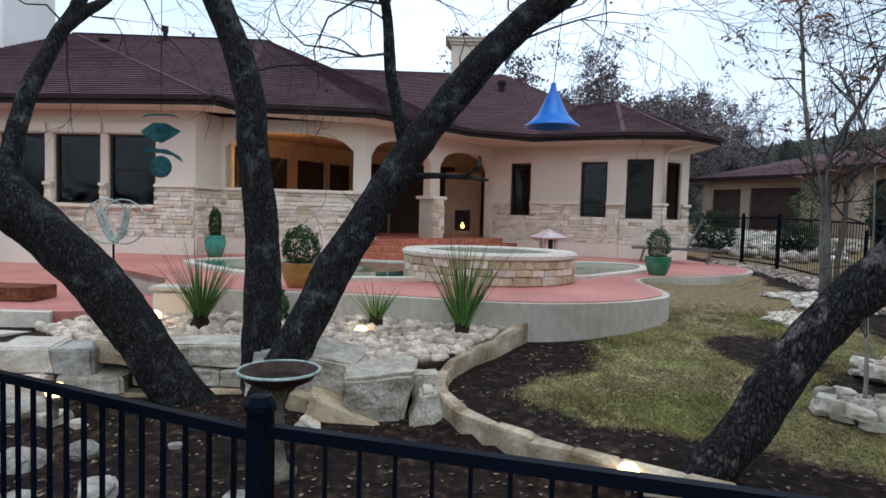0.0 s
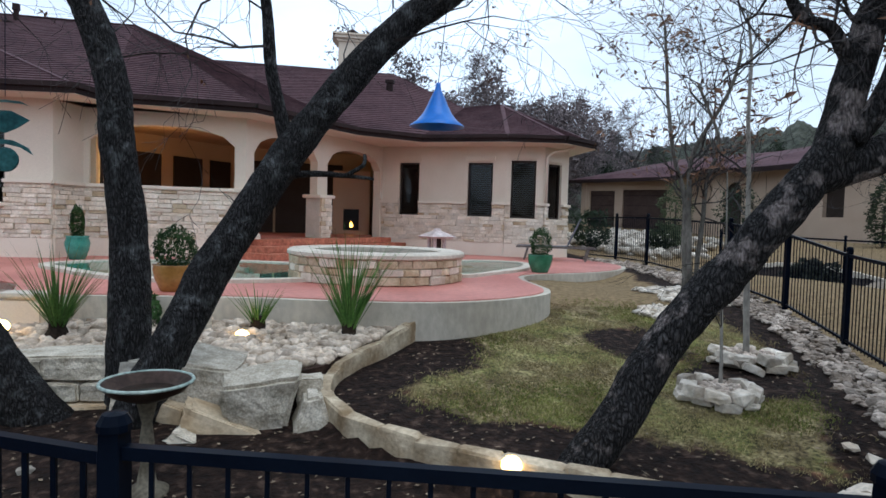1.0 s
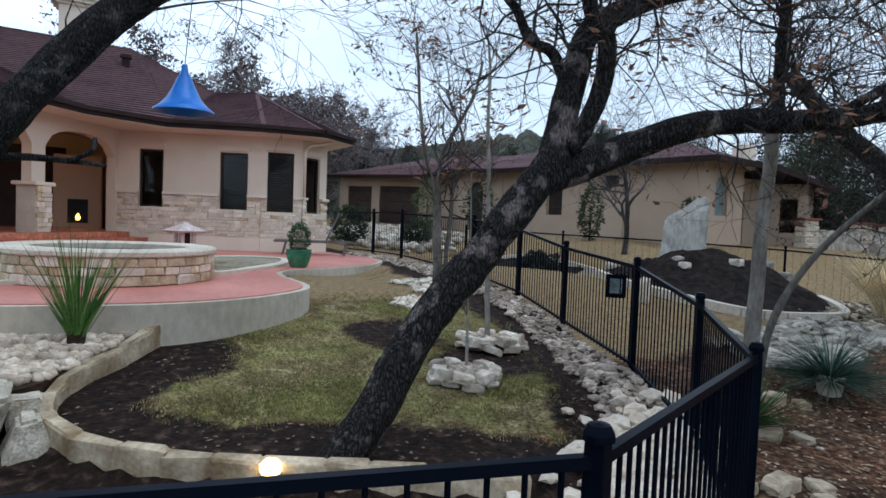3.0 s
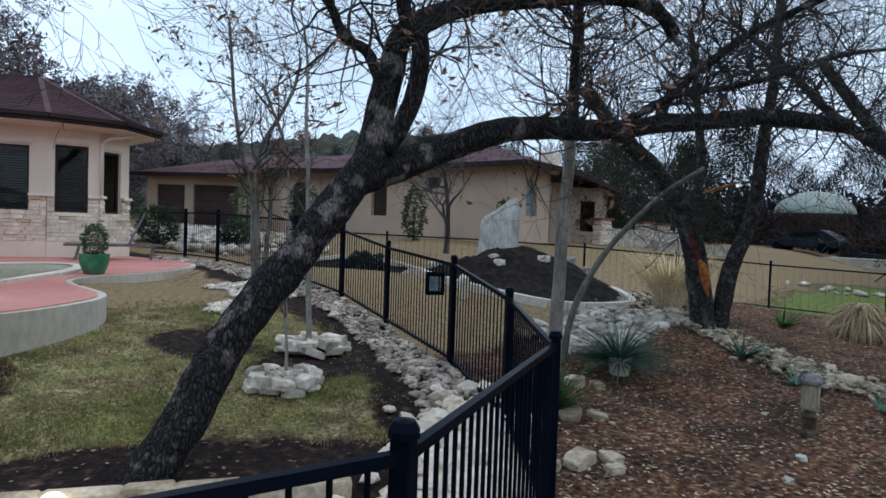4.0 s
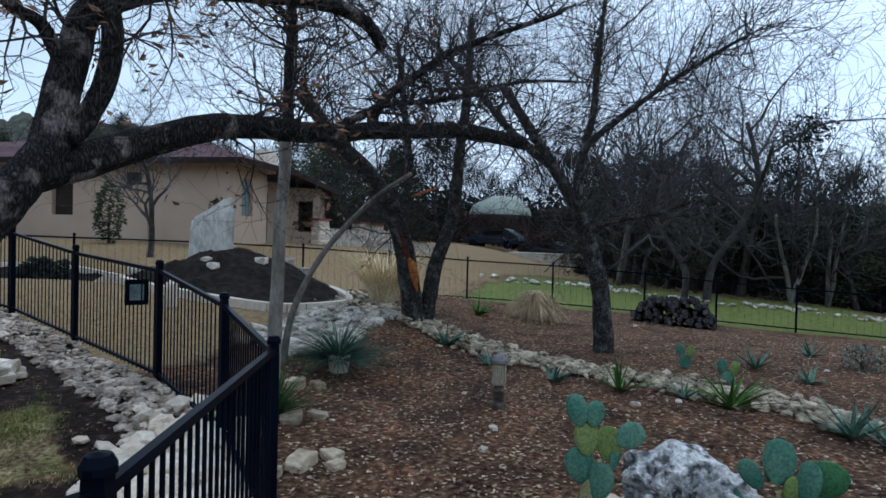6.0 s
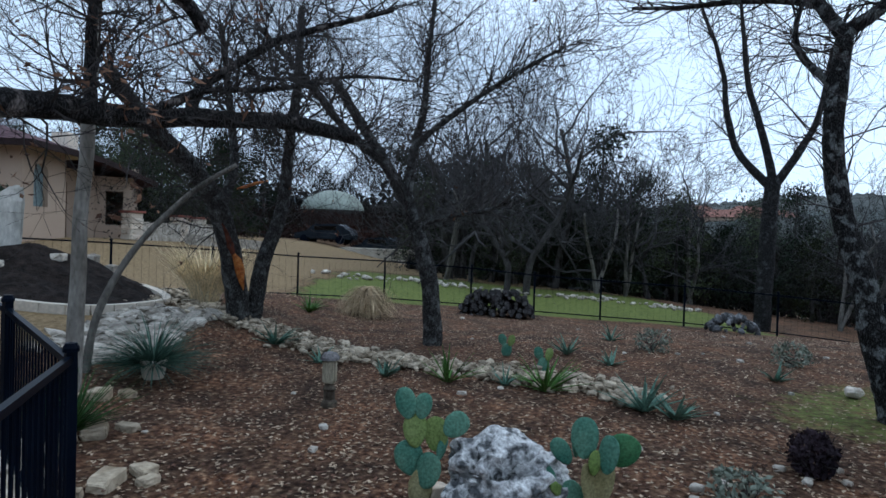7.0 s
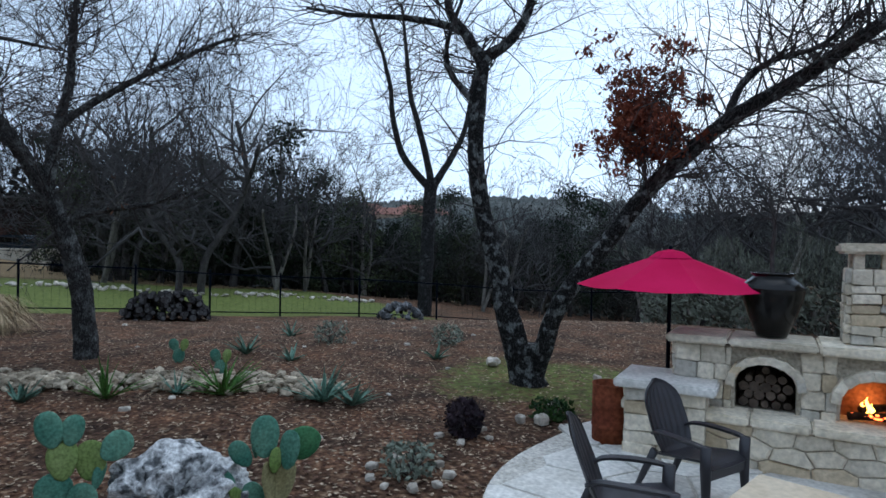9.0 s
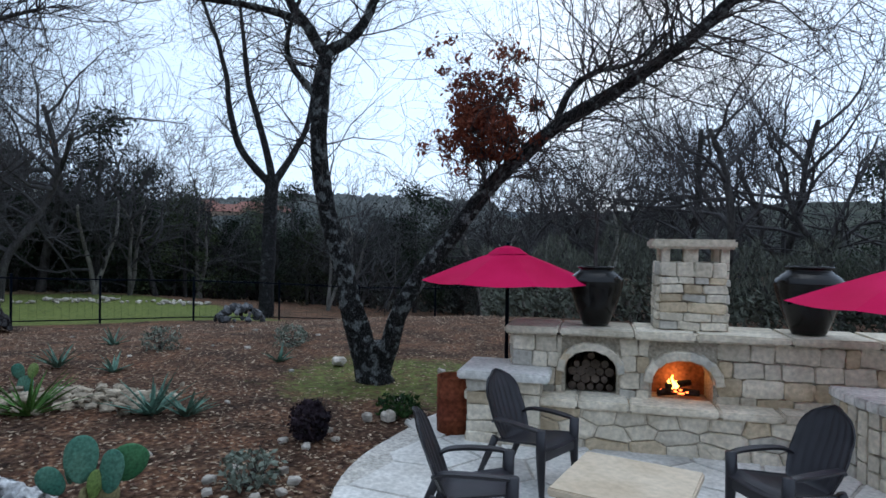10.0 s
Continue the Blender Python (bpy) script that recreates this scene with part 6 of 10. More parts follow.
def yucca(place, h, count, seed, label, spread=0.75, name="red_yucca", material=YUCCA_GREEN):
    rng = random.Random(seed)
    t = thing(name, place, label, "plant", "garden plants")
    tagged(part("rosette", blades(count, h, 0.018, spread, rng, 0.4, 0.05, 0.8, 5, 0.10), material, t, "long arching green blades"), kind="stuff")
    s = Shape()
    s.lathe([(0.13, -0.03), (0.12, 0.04), (0.075, 0.12), (0.07, 0.2), (0.02, 0.22)], n=10)
    part("crown", s, mat("dead_leaf_base", (0.012, 0.009, 0.007), (0.035, 0.025, 0.018), 8, 40, 0.95, 0.6), t, "dark mat of old leaf bases")
    return t


yucca((-2.50, 6.35, 0.52), 0.82, 80, 1, "arching red yucca with thin green blades in pebbles", 0.62)
yucca((-0.70, 6.55, 0.51), 0.46, 42, 2, "small bright red yucca in pebbles", 0.6)
yucca((0.22, 6.38, 0.48), 1.0, 95, 3, "tall red yucca clump with arching blades", 0.48)


def shrub_leaves(center, radii, count, size, seed, bump=0.25):
    """Leaves in an uneven mass with gaps."""
    rng = random.Random(seed)
    s = Shape()
    c = Vector(center)
    for _ in range(count):
        d = Vector((rng.gauss(0, 1), rng.gauss(0, 1), rng.gauss(0, 1))).normalized()
        r = rng.uniform(0.5, 1.0) ** 0.5 * (1 + bump * noise.noise(d * 2.3 + Vector((seed, 0, 0))))
        p = c + Vector((d.x * radii[0], d.y * radii[1], d.z * radii[2])) * r
        a = Vector((rng.gauss(0, 1), rng.gauss(0, 1), rng.gauss(0.4, 1))).normalized()
        b = a.orthogonal().normalized()
        w = size * rng.uniform(0.6, 1.3)
        s.add([p - a * w, p + b * w * 0.45, p + a * w, p - b * w * 0.45], [(0, 1, 2, 3)])
    return s


def glaze(name, a, b, rough=0.25, spec=0.6):
    return mat(name, a, b, 5, 30, rough, 0.05, 30, spec=spec, grain=0.12)


GLAZE_GREEN, GLAZE_OCHRE, GLAZE_TEAL = glaze("green_glaze", (0.025, 0.13, 0.07), (0.05, 0.20, 0.11)), glaze("ochre_glaze", (0.26, 0.125, 0.025), (0.38, 0.20, 0.05)), glaze("teal_glaze", (0.03, 0.20, 0.15), (0.07, 0.30, 0.23))
GLAZE_BLACK = glaze("black_glaze", (0.003, 0.0025, 0.0025), (0.008, 0.007, 0.0065), 0.2, 0.3)


def potted(place, r, h, glaze_mat, top, label, seed, shape="bowl", leaf=LEAF_BOX):
    """A glazed pot with a clipped shrub."""
    t = thing("planter", place, label, "potted plant", "planters")
    prof = {"bowl": [(0.0, 0.0), (r * 0.62, 0.0), (r * 0.66, h * 0.03), (r * 0.9, h * 0.45), (r, h * 0.8), (r * 0.97, h * 0.93), (r * 1.03, h), (r * 0.9, h), (r * 0.86, h * 0.85)],
            "jar": [(0.0, 0.0), (r * 0.6, 0.0), (r * 0.85, h * 0.35), (r, h * 0.7), (r * 0.85, h * 0.92), (r * 0.95, h), (r * 0.75, h), (r * 0.7, h * 0.9)]}[shape]
    s = Shape()
    s.lathe(prof, n=30)
    part("pot", s, glaze_mat, t, "", smooth=True)
    s = Shape()
    s.lathe([(r * 0.88, h * 0.9), (0, h * 0.92)], n=20)
    part("soil", s, SOIL, t)
    rx, rz_ = top
    part("shrub", shrub_leaves((0, 0, h + rz_ * 0.7), (rx, rx, rz_), 3000, 0.017, seed, 0.28), leaf, t, "dense evergreen shrub")
    return t


potted((3.74, 10.72, DECK_Z), 0.225, 0.32, GLAZE_GREEN, (0.20, 0.29), "green glazed bowl planter with a clipped boxwood", 4)
potted((-1.72, 7.42, DECK_Z), 0.23, 0.30, GLAZE_OCHRE, (0.24, 0.25), "ochre glazed planter with a clipped boxwood", 5)
potted((-4.45, 12.0, DECK_Z), 0.21, 0.42, GLAZE_TEAL, (0.12, 0.32), "teal glazed jar planter with an upright shrub", 6, "jar")
part_shrub = thing("shrub", (-1.88, 6.72, 0.5), "dark green shrub against the deck wall", "shrub")
tagged(part("foliage", shrub_leaves((0, 0, 0.2), (0.2, 0.2, 0.28), 900, 0.03, 7), LEAF_BOX, part_shrub), kind="stuff")

# stone lantern by the house
LANTERN = mat("lantern_stone", (0.50, 0.42, 0.40), (0.66, 0.58, 0.56), 5, 40, 0.85, 0.4)
lan = thing("garden_lantern", (2.48, 14.6, DECK_Z), "pinkish stone lantern with a flared cap on four posts", "lantern", rz=20)
s = Shape()
s.box((0, 0, 0.05), (0.50, 0.50, 0.10))
s.box((0, 0, 0.14), (0.38, 0.38, 0.08))
part("base", bevelled(s, 0.012, "base", LANTERN), None, lan)
for px in (-0.13, 0.13):
    for py in (-0.13, 0.13):
        s = Shape()
        s.box((px, py, 0.32), (0.075, 0.075, 0.29))
        part("post", bevelled(s, 0.008, "post", LANTERN), None, lan)
s = Shape()
s.box((0, 0, 0.32), (0.16, 0.16, 0.28))
part("lamp_box", s, DARK_FRAME, lan, "dark lamp box between the posts")
s = Shape()
for z, w0, z2, w1 in ((0.46, 0.28, 0.50, 0.34), (0.50, 0.34, 0.535, 0.27), (0.535, 0.27, 0.60, 0.15), (0.60, 0.15, 0.64, 0.07), (0.64, 0.07, 0.70, 0.04)):
    s.add([(-w0, -w0, z), (w0, -w0, z), (w0, w0, z), (-w0, w0, z), (-w1, -w1, z2), (w1, -w1, z2), (w1, w1, z2), (-w1, w1, z2)], [(0, 3, 2, 1), (4, 5, 6, 7), (0, 1, 5, 4), (1, 2, 6, 5), (2, 3, 7, 6), (3, 0, 4, 7)])
part("cap", s, LANTERN, lan, "flared pinkish stone cap")


# lounger on the deck
LOUNGE = mat("grey_sling_fabric", (0.11, 0.115, 0.135), (0.17, 0.175, 0.20), 8, 60, 0.8, 0.2)
LOUNGE_FRAME = mat("taupe_frame", (0.10, 0.09, 0.085), (0.16, 0.145, 0.13), 8, 50, 0.5, 0.1)


def lounger(place, rz, raised, label):
    t = thing("sun_lounger", place, label, "lounger", rz=rz)
    for x in (-0.3, 0.3):
        s = Shape()
        s.beam((x, -0.95, 0.32), (x, 0.95, 0.32), 0.045, 0.05)
        part("side_rail", s, LOUNGE_FRAME, t)
        for y in (-0.75, 0.7):
            q = Shape()
            q.beam((x, y, 0.0), (x, y + 0.08, 0.31), 0.04, 0.04)
            part("leg", q, LOUNGE_FRAME, t)
    s = Shape()
    s.box((0, -0.33, 0.335), (0.56, 1.2, 0.02))
    part("seat", bevelled(s, 0.008, "seat", LOUNGE), None, t, "grey sling seat")
    s = Shape()
    d = Vector((0, math.cos(raised), math.sin(raised)))
    a = Vector((0, 0.27, 0.34))
    s.beam(a, a + d * 0.75, 0.56, 0.022)
    part("backrest", s, LOUNGE, t, "grey sling backrest")


lounger((5.4, 14.4, DECK_Z), -110, 1.15, "grey sling lounger with its back raised on the deck")

# verdigris agave sculpture and a low table
sc = thing("garden_sculpture", (-4.45, 8.3, 0.6), "verdigris metal agave sculpture with hoops on a stake", "sculpture")
s = Shape()
s.tube([(0, 0, 0), (0, 0, 0.72)], [0.014, 0.014], 6)
part("stake", s, FENCE, sc)
for a, b in ((-0.55, 0.5), (0.55, 0.5), (-0.25, 0.62), (0.3, 0.66), (-0.75, 0.35)):
    s = Shape()
    pts = [(0, 0, 0.68), (math.sin(a) * b * 0.35, 0.03, 0.80), (math.sin(a) * b * 0.68, 0.0, 0.98), (math.sin(a) * b * 0.95, -0.03, 1.24)]
    s.tube(smooth_line(pts, 5), [0.015, 0.02, 0.026, 0.03, 0.033, 0.035, 0.035, 0.034, 0.032, 0.03, 0.027, 0.024, 0.02, 0.015, 0.009, 0.003], 5)
    part("leaf", s, VERDI, sc, "curled verdigris metal leaf")
for cx in (-0.1, 0.12):
    s = Shape()
    s.tube([(cx + 0.3 * math.cos(a), 0.02, 0.98 + 0.3 * math.sin(a)) for a in np.linspace(0.3, 5.9, 28)], [0.012] * 28, 6)
    part("hoop", s, VERDI, sc, "thin metal hoop")
RUST = mat("rusted_steel", (0.10, 0.035, 0.02), (0.22, 0.085, 0.045), 4, 30, 0.9, 0.5, metal=0.2)
tb = thing("fire_tray", (-5.3, 7.6, 0.6), "low rusted steel planter box on the landing", "planter box")
s = Shape()
s.box((0, 0, 0.09), (0.75, 0.5, 0.16))
part("box", bevelled(s, 0.01, "box", RUST), None, tb)

# blue cone feeder cover on a wire
BLUE = mat("blue_plastic", (0.006, 0.125, 0.52), (0.012, 0.18, 0.64), 4, 30, 0.35, 0.0, spec=0.5, grain=0.06)
cone = thing("cone_baffle", (0.87, 5.15, 2.53), "bright blue plastic cone baffle that hangs from the oak", "feeder baffle")
s = Shape()
prof = [(0.225, 0.0), (0.222, 0.012), (0.17, 0.05), (0.12, 0.11), (0.085, 0.18), (0.055, 0.25), (0.028, 0.30), (0.022, 0.34), (0.02, 0.36), (0.0, 0.36)]
s.lathe(prof + [(0.01, 0.34), (0.05, 0.24), (0.115, 0.105), (0.165, 0.046), (0.215, 0.004), (0.225, 0.0)], n=40)
part("cone", s, BLUE, cone, "", smooth=True)
s = Shape()
s.tube([(0, 0, 0.35), (0.05, 0.02, 0.9), (0.1, 0.05, 1.4)], [0.004] * 3, 4)
part("wire", s, FENCE, cone)

# hanging metal fish mobile
FISHMAT = mat("dark_teal_metal", (0.012, 0.05, 0.055), (0.035, 0.11, 0.11), 6, 30, 0.5, 0.1, metal=0.3)
mob = thing("wind_mobile", (-2.3, 5.0, 2.05), "dark teal metal fish mobile that hangs from a wire", "wind mobile")
s = Shape()
s.tube([(0, 0, 0.5), (0.0, 0, 1.2), (0, 0, 2.0)], [0.003] * 3, 4)
part("wire", s, FENCE, mob)
for pts, lab in (([(-0.16, 0, 0.44), (-0.1, 0, 0.47), (0, 0, 0.475), (0.1, 0, 0.47), (0.16, 0, 0.44), (0.1, 0, 0.455), (0, 0, 0.46), (-0.1, 0, 0.455)], "curved bar"),
                 ([(-0.16, 0, 0.33), (-0.06, 0, 0.40), (0.04, 0, 0.40), (0.16, 0, 0.34), (0.08, 0, 0.28), (0.0, 0, 0.24), (-0.1, 0, 0.27)], "fish body"),
                 ([(-0.18, 0, 0.17), (-0.1, 0, 0.2), (0.05, 0, 0.19), (0.15, 0, 0.14), (0.18, 0, 0.09), (0.1, 0, 0.14), (0.0, 0, 0.16), (-0.1, 0, 0.16)], "curved fin")):
    s = Shape()
    n = len(pts)
    s.v = [(x, -0.008, z) for x, y, z in pts] + [(x, 0.008, z) for x, y, z in pts]
    s.f = [tuple(range(n)), tuple(range(2 * n - 1, n - 1, -1))] + [(i, i + n, (i + 1) % n + n, (i + 1) % n) for i in range(n)]
    part("plate", s, FISHMAT, mob, lab + " cut from teal metal")
s = Shape()
s.lathe([(0.0, -0.01), (0.085, -0.008), (0.09, 0.0), (0.085, 0.008), (0.0, 0.01)], n=20)
part("disc", s, FISHMAT, mob, "round teal metal disc", m=Matrix.Translation((0.0, 0, 0.05)) @ Matrix.Rotation(math.pi / 2, 4, "X"))
# plaque on the fence
pq = thing("fence_plaque", (5.26, 4.74, 1.15), "small dark framed plaque hung on the fence", "plaque", rz=-42)
s = Shape()
s.box((0, -0.03, 0), (0.22, 0.03, 0.26))
part("frame", bevelled(s, 0.008, "frame", FENCE), None, pq)
s = Shape()
s.box((0, -0.05, 0), (0.13, 0.012, 0.16))
part("panel", s, mat("plaque_metal", (0.10, 0.13, 0.14), (0.2, 0.24, 0.25), 12, 60, 0.5, 0.2), pq, "grey relief panel")


# ---- garden beyond the fence ----
# rock band that crosses the leaf litter
BAND_ROCK = mat("band_rock", (0.15, 0.118, 0.08), (0.48, 0.41, 0.31), 6, 30, 0.92, 0.6, 25, rnd=0.45, depth=0.015, grain=0.3)
band = smooth_line([(12.2, 5.3), (10.6, 4.5), (9.9, 3.0), (9.4, 2.0), (8.8, 0.7), (8.3, -0.4), (7.8, -1.4), (7.2, -2.2)], 10)
rng = random.Random(12)
spots = []
for _ in range(2100):
    p = rng.choice(band)
    w = 0.34 + 0.2 * step(2.0, 4.5, p.y)
    x, y = p.x + rng.gauss(0, w * 0.55), p.y + rng.gauss(0, w * 0.55)
    spots.append((x, y, ground_z(x, y) + rng.uniform(-0.01, 0.07)))
pebbles("rock_band", spots, (0.045, 0.17), BAND_ROCK, "winding band of pale broken limestone in leaf litter", 12, 0.5)
spots = []
for _ in range(420):
    x, y = rng.uniform(7.0, 9.6), rng.uniform(3.9, 5.2)
    spots.append((x + 0.4, y - 0.2, ground_z(x, y) + rng.uniform(-0.01, 0.05)))
pebbles("rock_spread", spots, (0.1, 0.34), ROCK_LIGHT, "spread of flat pale limestone by the bed", 13, 0.4)
for n, (x, y, s) in enumerate(((4.28, 2.3, 0.42), (4.5, 2.15, 0.3), (4.05, 2.42, 0.26), (4.35, 2.05, 0.24), (5.06, 2.84, 0.4), (5.3, 2.7, 0.3), (4.85, 2.95, 0.28), (6.1, 3.4, 0.44), (6.35, 3.25, 0.3), (5.9, 3.55, 0.3))):
    rock("rock", (x, y, ground_z(x, y) + s * 0.08), (s * 0.85, s * 0.62, s * 0.36), 360 + n, "pale limestone rock beside the fence", RING_STONE, n * 0.9, 0.6, "rocks by the fence", rough=0.18)
for n in range(30):
    x, y = rng.uniform(5, 15), rng.uniform(-7, 3)
    s = rng.uniform(0.05, 0.13)
    if abs(x - 10.3) + abs(y - 0.3) < 0.6 or inside(x, y, [(3, -7), (5.4, -7), (5.4, -3.5), (3, -1)]):
        continue
    ob = new("rock", rng.choice(ROCKS_PALE if n % 3 else ROCKS))
    ob.matrix_basis = Matrix.LocRotScale((x, y, ground_z(x, y) + s * 0.1), Euler((0, 0, rng.uniform(0, 6))), (s * 0.6, s * 0.5, s * 0.32))
    tagged(ob, "small pale rock half sunk in leaf litter", "rock", "scattered rocks")


def agave(place, r, count, seed, label, material=AGAVE, name="agave", width=0.05):
    rng = random.Random(seed)
    t = thing(name, place, label, "agave", "agaves and yuccas")
    tagged(part("foliage", blades(count, r, width, 1.25, rng, 0.35, 0.05, 0.75), material, t, "pointed fleshy leaves"), kind="stuff")
    return t


for n, (x, y, r, c, mt, w) in enumerate(((9.15, 2.55, 0.42, 26, AGAVE, 0.05), (8.55, 1.75, 0.30, 22, AGAVE, 0.04), (7.75, 0.0, 0.48, 30, YUCCA_GREEN, 0.035), (7.6, -0.7, 0.26, 18, AGAVE, 0.03), (7.35, -1.15, 0.55, 38, YUCCA_GREEN, 0.045), (6.7, -2.1, 0.48, 30, AGAVE, 0.05), (6.45, -2.35, 0.35, 20, AGAVE, 0.06), (9.9, -1.9, 0.4, 18, AGAVE, 0.05), (9.2, -2.4, 0.3, 16, AGAVE, 0.05), (8.4, -4.4, 0.3, 16, AGAVE, 0.05), (8.0, 0.8, 0.32, 20, AGAVE, 0.05), (11.5, -3.0, 0.35, 14, AGAVE, 0.05), (12.4, 2.8, 0.5, 30, YUCCA_GREEN, 0.04))):
    agave((x, y, ground_z(x, y)), r, c, 500 + n, "grey-green agave rosette beside the rock band" if mt is AGAVE else "green yucca clump beside the rock band", mt, "agave" if mt is AGAVE else "yucca", w)
# potted ferny shrub by the strip
SOTOL = mat("sotol_blade", (0.028, 0.062, 0.046), (0.075, 0.125, 0.095), 4, 30, 0.7, 0.0, rnd=0.3)
fern = thing("sotol_plant", (7.1, 3.35, ground_z(7.1, 3.35)), "wide dark green spiky sotol in a pot", "plant")
tagged(part("rosette", blades(520, 0.74, 0.013, 1.45, random.Random(6), 0.6, 0.10, 0.5, base_z=0.16), SOTOL, fern, "thin arching dark green blades"), kind="stuff")
s = Shape()
s.lathe([(0.11, 0.0), (0.15, 0.2), (0.16, 0.22), (0.13, 0.22)], n=18)
part("pot", s, CONCRETE_PALE, fern, "pale clay pot")
fern2 = thing("sotol_plant", (5.05, 3.05, ground_z(5.05, 3.05)), "spiky green sotol behind the fence", "plant")
tagged(part("rosette", blades(150, 0.6, 0.02, 1.2, random.Random(7), 0.3, 0.06, 0.8), LEAF_BOX, fern2), kind="stuff")


# prickly pears
def pad_mesh(name, material, seed):
    """A unit pad: an oval, broader towards its top, thin, a little uneven."""
    bm = bmesh.new()
    bmesh.ops.create_uvsphere(bm, u_segments=16, v_segments=12, radius=0.5)
    for v in bm.verts:
        t = v.co.z * 2
        v.co.x *= 1 + 0.16 * t + 0.08 * noise.noise(v.co * 4 + Vector((seed, 0, 0)))
        v.co.y += 0.10 * noise.noise(v.co * 3 + Vector((0, seed, 0)))
    me = bpy.data.meshes.new(name)
    bm.to_mesh(me)
    bm.free()
    me.materials.append(material)
    me.shade_smooth()
    return me


CACTUS_YELLOW = mat("yellowing_cactus_pad", (0.13, 0.19, 0.05), (0.22, 0.27, 0.10), 5, 60, 0.6, 0.15, 50, rnd=0.12)
CACTUS_DEEP = mat("deep_green_cactus_pad", (0.035, 0.12, 0.05), (0.07, 0.17, 0.075), 5, 60, 0.6, 0.15, 50, rnd=0.12)
PAD_KINDS = [pad_mesh("pad", mt, 3 + k) for k, mt in enumerate((CACTUS, CACTUS_OLD, CACTUS_YELLOW, CACTUS_DEEP))]


def cactus(place, pads, label, yaw=radians(-95)):
    """pads: across, height of the middle, width, length, lean, turn, kind (green, woody, yellow, deep)."""
    t = thing("prickly_pear", place, label, "cactus", "prickly pears")
    for n, (u, z, w, ln, lean, turn, kind) in enumerate(pads):
        ob = new("pad", PAD_KINDS[kind])
        ob.parent = t
        ob.matrix_basis = Matrix.LocRotScale((math.cos(yaw) * u + 0.03 * math.sin(n * 2.1), math.sin(yaw) * u, z), Euler((0.1 * math.sin(n * 2.1), lean, yaw + turn)), (w * 1.08, 0.042, ln * 1.12))
    return t


cactus((4.21, 0.16, 0.0), [(0.0, 0.10, 0.15, 0.26, 0.1, 0.1, 1), (-0.083, 0.30, 0.18, 0.23, -0.25, 0.2, 0), (0.049, 0.24, 0.17, 0.22, 0.2, -0.4, 0), (-0.044, 0.50, 0.15, 0.22, -0.05, 0.3, 2), (0.095, 0.47, 0.16, 0.22, 0.12, -0.2, 2), (-0.11, 0.68, 0.13, 0.19, -0.25, 0.0, 0), (0.004, 0.66, 0.12, 0.16, 0.1, 0.5, 0), (0.137, 0.38, 0.08, 0.15, 0.3, 0.9, 0), (0.225, 0.555, 0.15, 0.17, 0.8, 0.1, 0)], "blue-green prickly pear with stacked oval pads")
cactus((3.98, -0.93, 0.0), [(0.0, 0.08, 0.13, 0.28, 0.0, 0.3, 1), (0.07, 0.26, 0.13, 0.25, 0.15, 0.5, 1), (-0.035, 0.27, 0.10, 0.24, -0.1, 0.8, 1), (-0.06, 0.55, 0.16, 0.24, 0.0, 0.1, 0), (0.18, 0.49, 0.19, 0.2, 0.4, 0.1, 3), (0.08, 0.47, 0.13, 0.22, 0.1, -0.5, 0), (-0.20, 0.45, 0.11, 0.17, -0.6, 0.2, 0), (-0.11, 0.50, 0.06, 0.18, -0.3, 1.2, 0), (0.0, 0.41, 0.09, 0.14, 0.2, 0.7, 2), (-0.33, 0.28, 0.17, 0.19, -1.1, 0.1, 0), (-0.11, 0.17, 0.12, 0.2, -0.5, 0.3, 0), (-0.22, 0.21, 0.07, 0.18, -0.9, 1.1, 2)], "prickly pear with green pads and brown woody base", radians(-105))
for n, (x, y) in enumerate(((9.6, -0.9), (8.5, -1.3))):
    cactus((x, y, ground_z(x, y)), [(0.0, 0.09, 0.15, 0.2, 0.1, 0.0, 0), (-0.06, 0.25, 0.12, 0.17, -0.3, 0.0, 0), (0.07, 0.25, 0.11, 0.16, 0.3, 0.4, 2)], "small prickly pear in leaf litter")

# honeycomb limestone
HOLEY = mat("honeycomb_limestone", (0.085, 0.088, 0.092), (0.56, 0.555, 0.55), 13.0, 40, 0.95, 1.0, 30, depth=0.03, grain=0.4, ramp_at=(0.38, 0.56))
bm = bmesh.new()
bmesh.ops.create_icosphere(bm, subdivisions=6, radius=1.0)
hr = random.Random(4)
holes = []
for k in range(46):
    d = Vector((hr.uniform(-1.0, 0.4), hr.uniform(-1, 1), hr.uniform(-0.2, 1.0)))
    holes.append((d.normalized(), hr.choice((0.08, 0.10, 0.12, 0.15, 0.20, 0.26))))
for v in bm.verts:
    p = v.co.copy()
    q = Vector([math.copysign(abs(c) ** 0.85, c) for c in p])
    q *= 0.95 + 0.28 * noise.noise(p * 1.6 + Vector((4, 4, 0))) + 0.11 * noise.noise(p * 4.1) + 0.04 * noise.noise(p * 10)
    sink = 0.0
    for d, r in holes:
        g = (p - d).length
        if g < r:
            sink = max(sink, min(0.72, 0.3 + r * 2.5) * step(r, r * 0.72, g))
    q *= 1 - sink
    peak = 0.86 + 0.12 * step(0.6, -0.1, abs(q.y - 0.22))
    v.co = Vector((q.x * 0.30, q.y * 0.43 - 0.05 * q.z, q.z * 0.36 * peak))
me = bpy.data.meshes.new("honeycomb_rock")
bm.to_mesh(me)
bm.free()
me.materials.append(HOLEY)
me.shade_smooth()
ob = new("honeycomb_rock", me)
ob.matrix_basis = pose(4.15, -0.38, 0.16, 0, 0, 8)
tagged(ob, "grey honeycomb limestone rock full of holes between cacti", "rock")
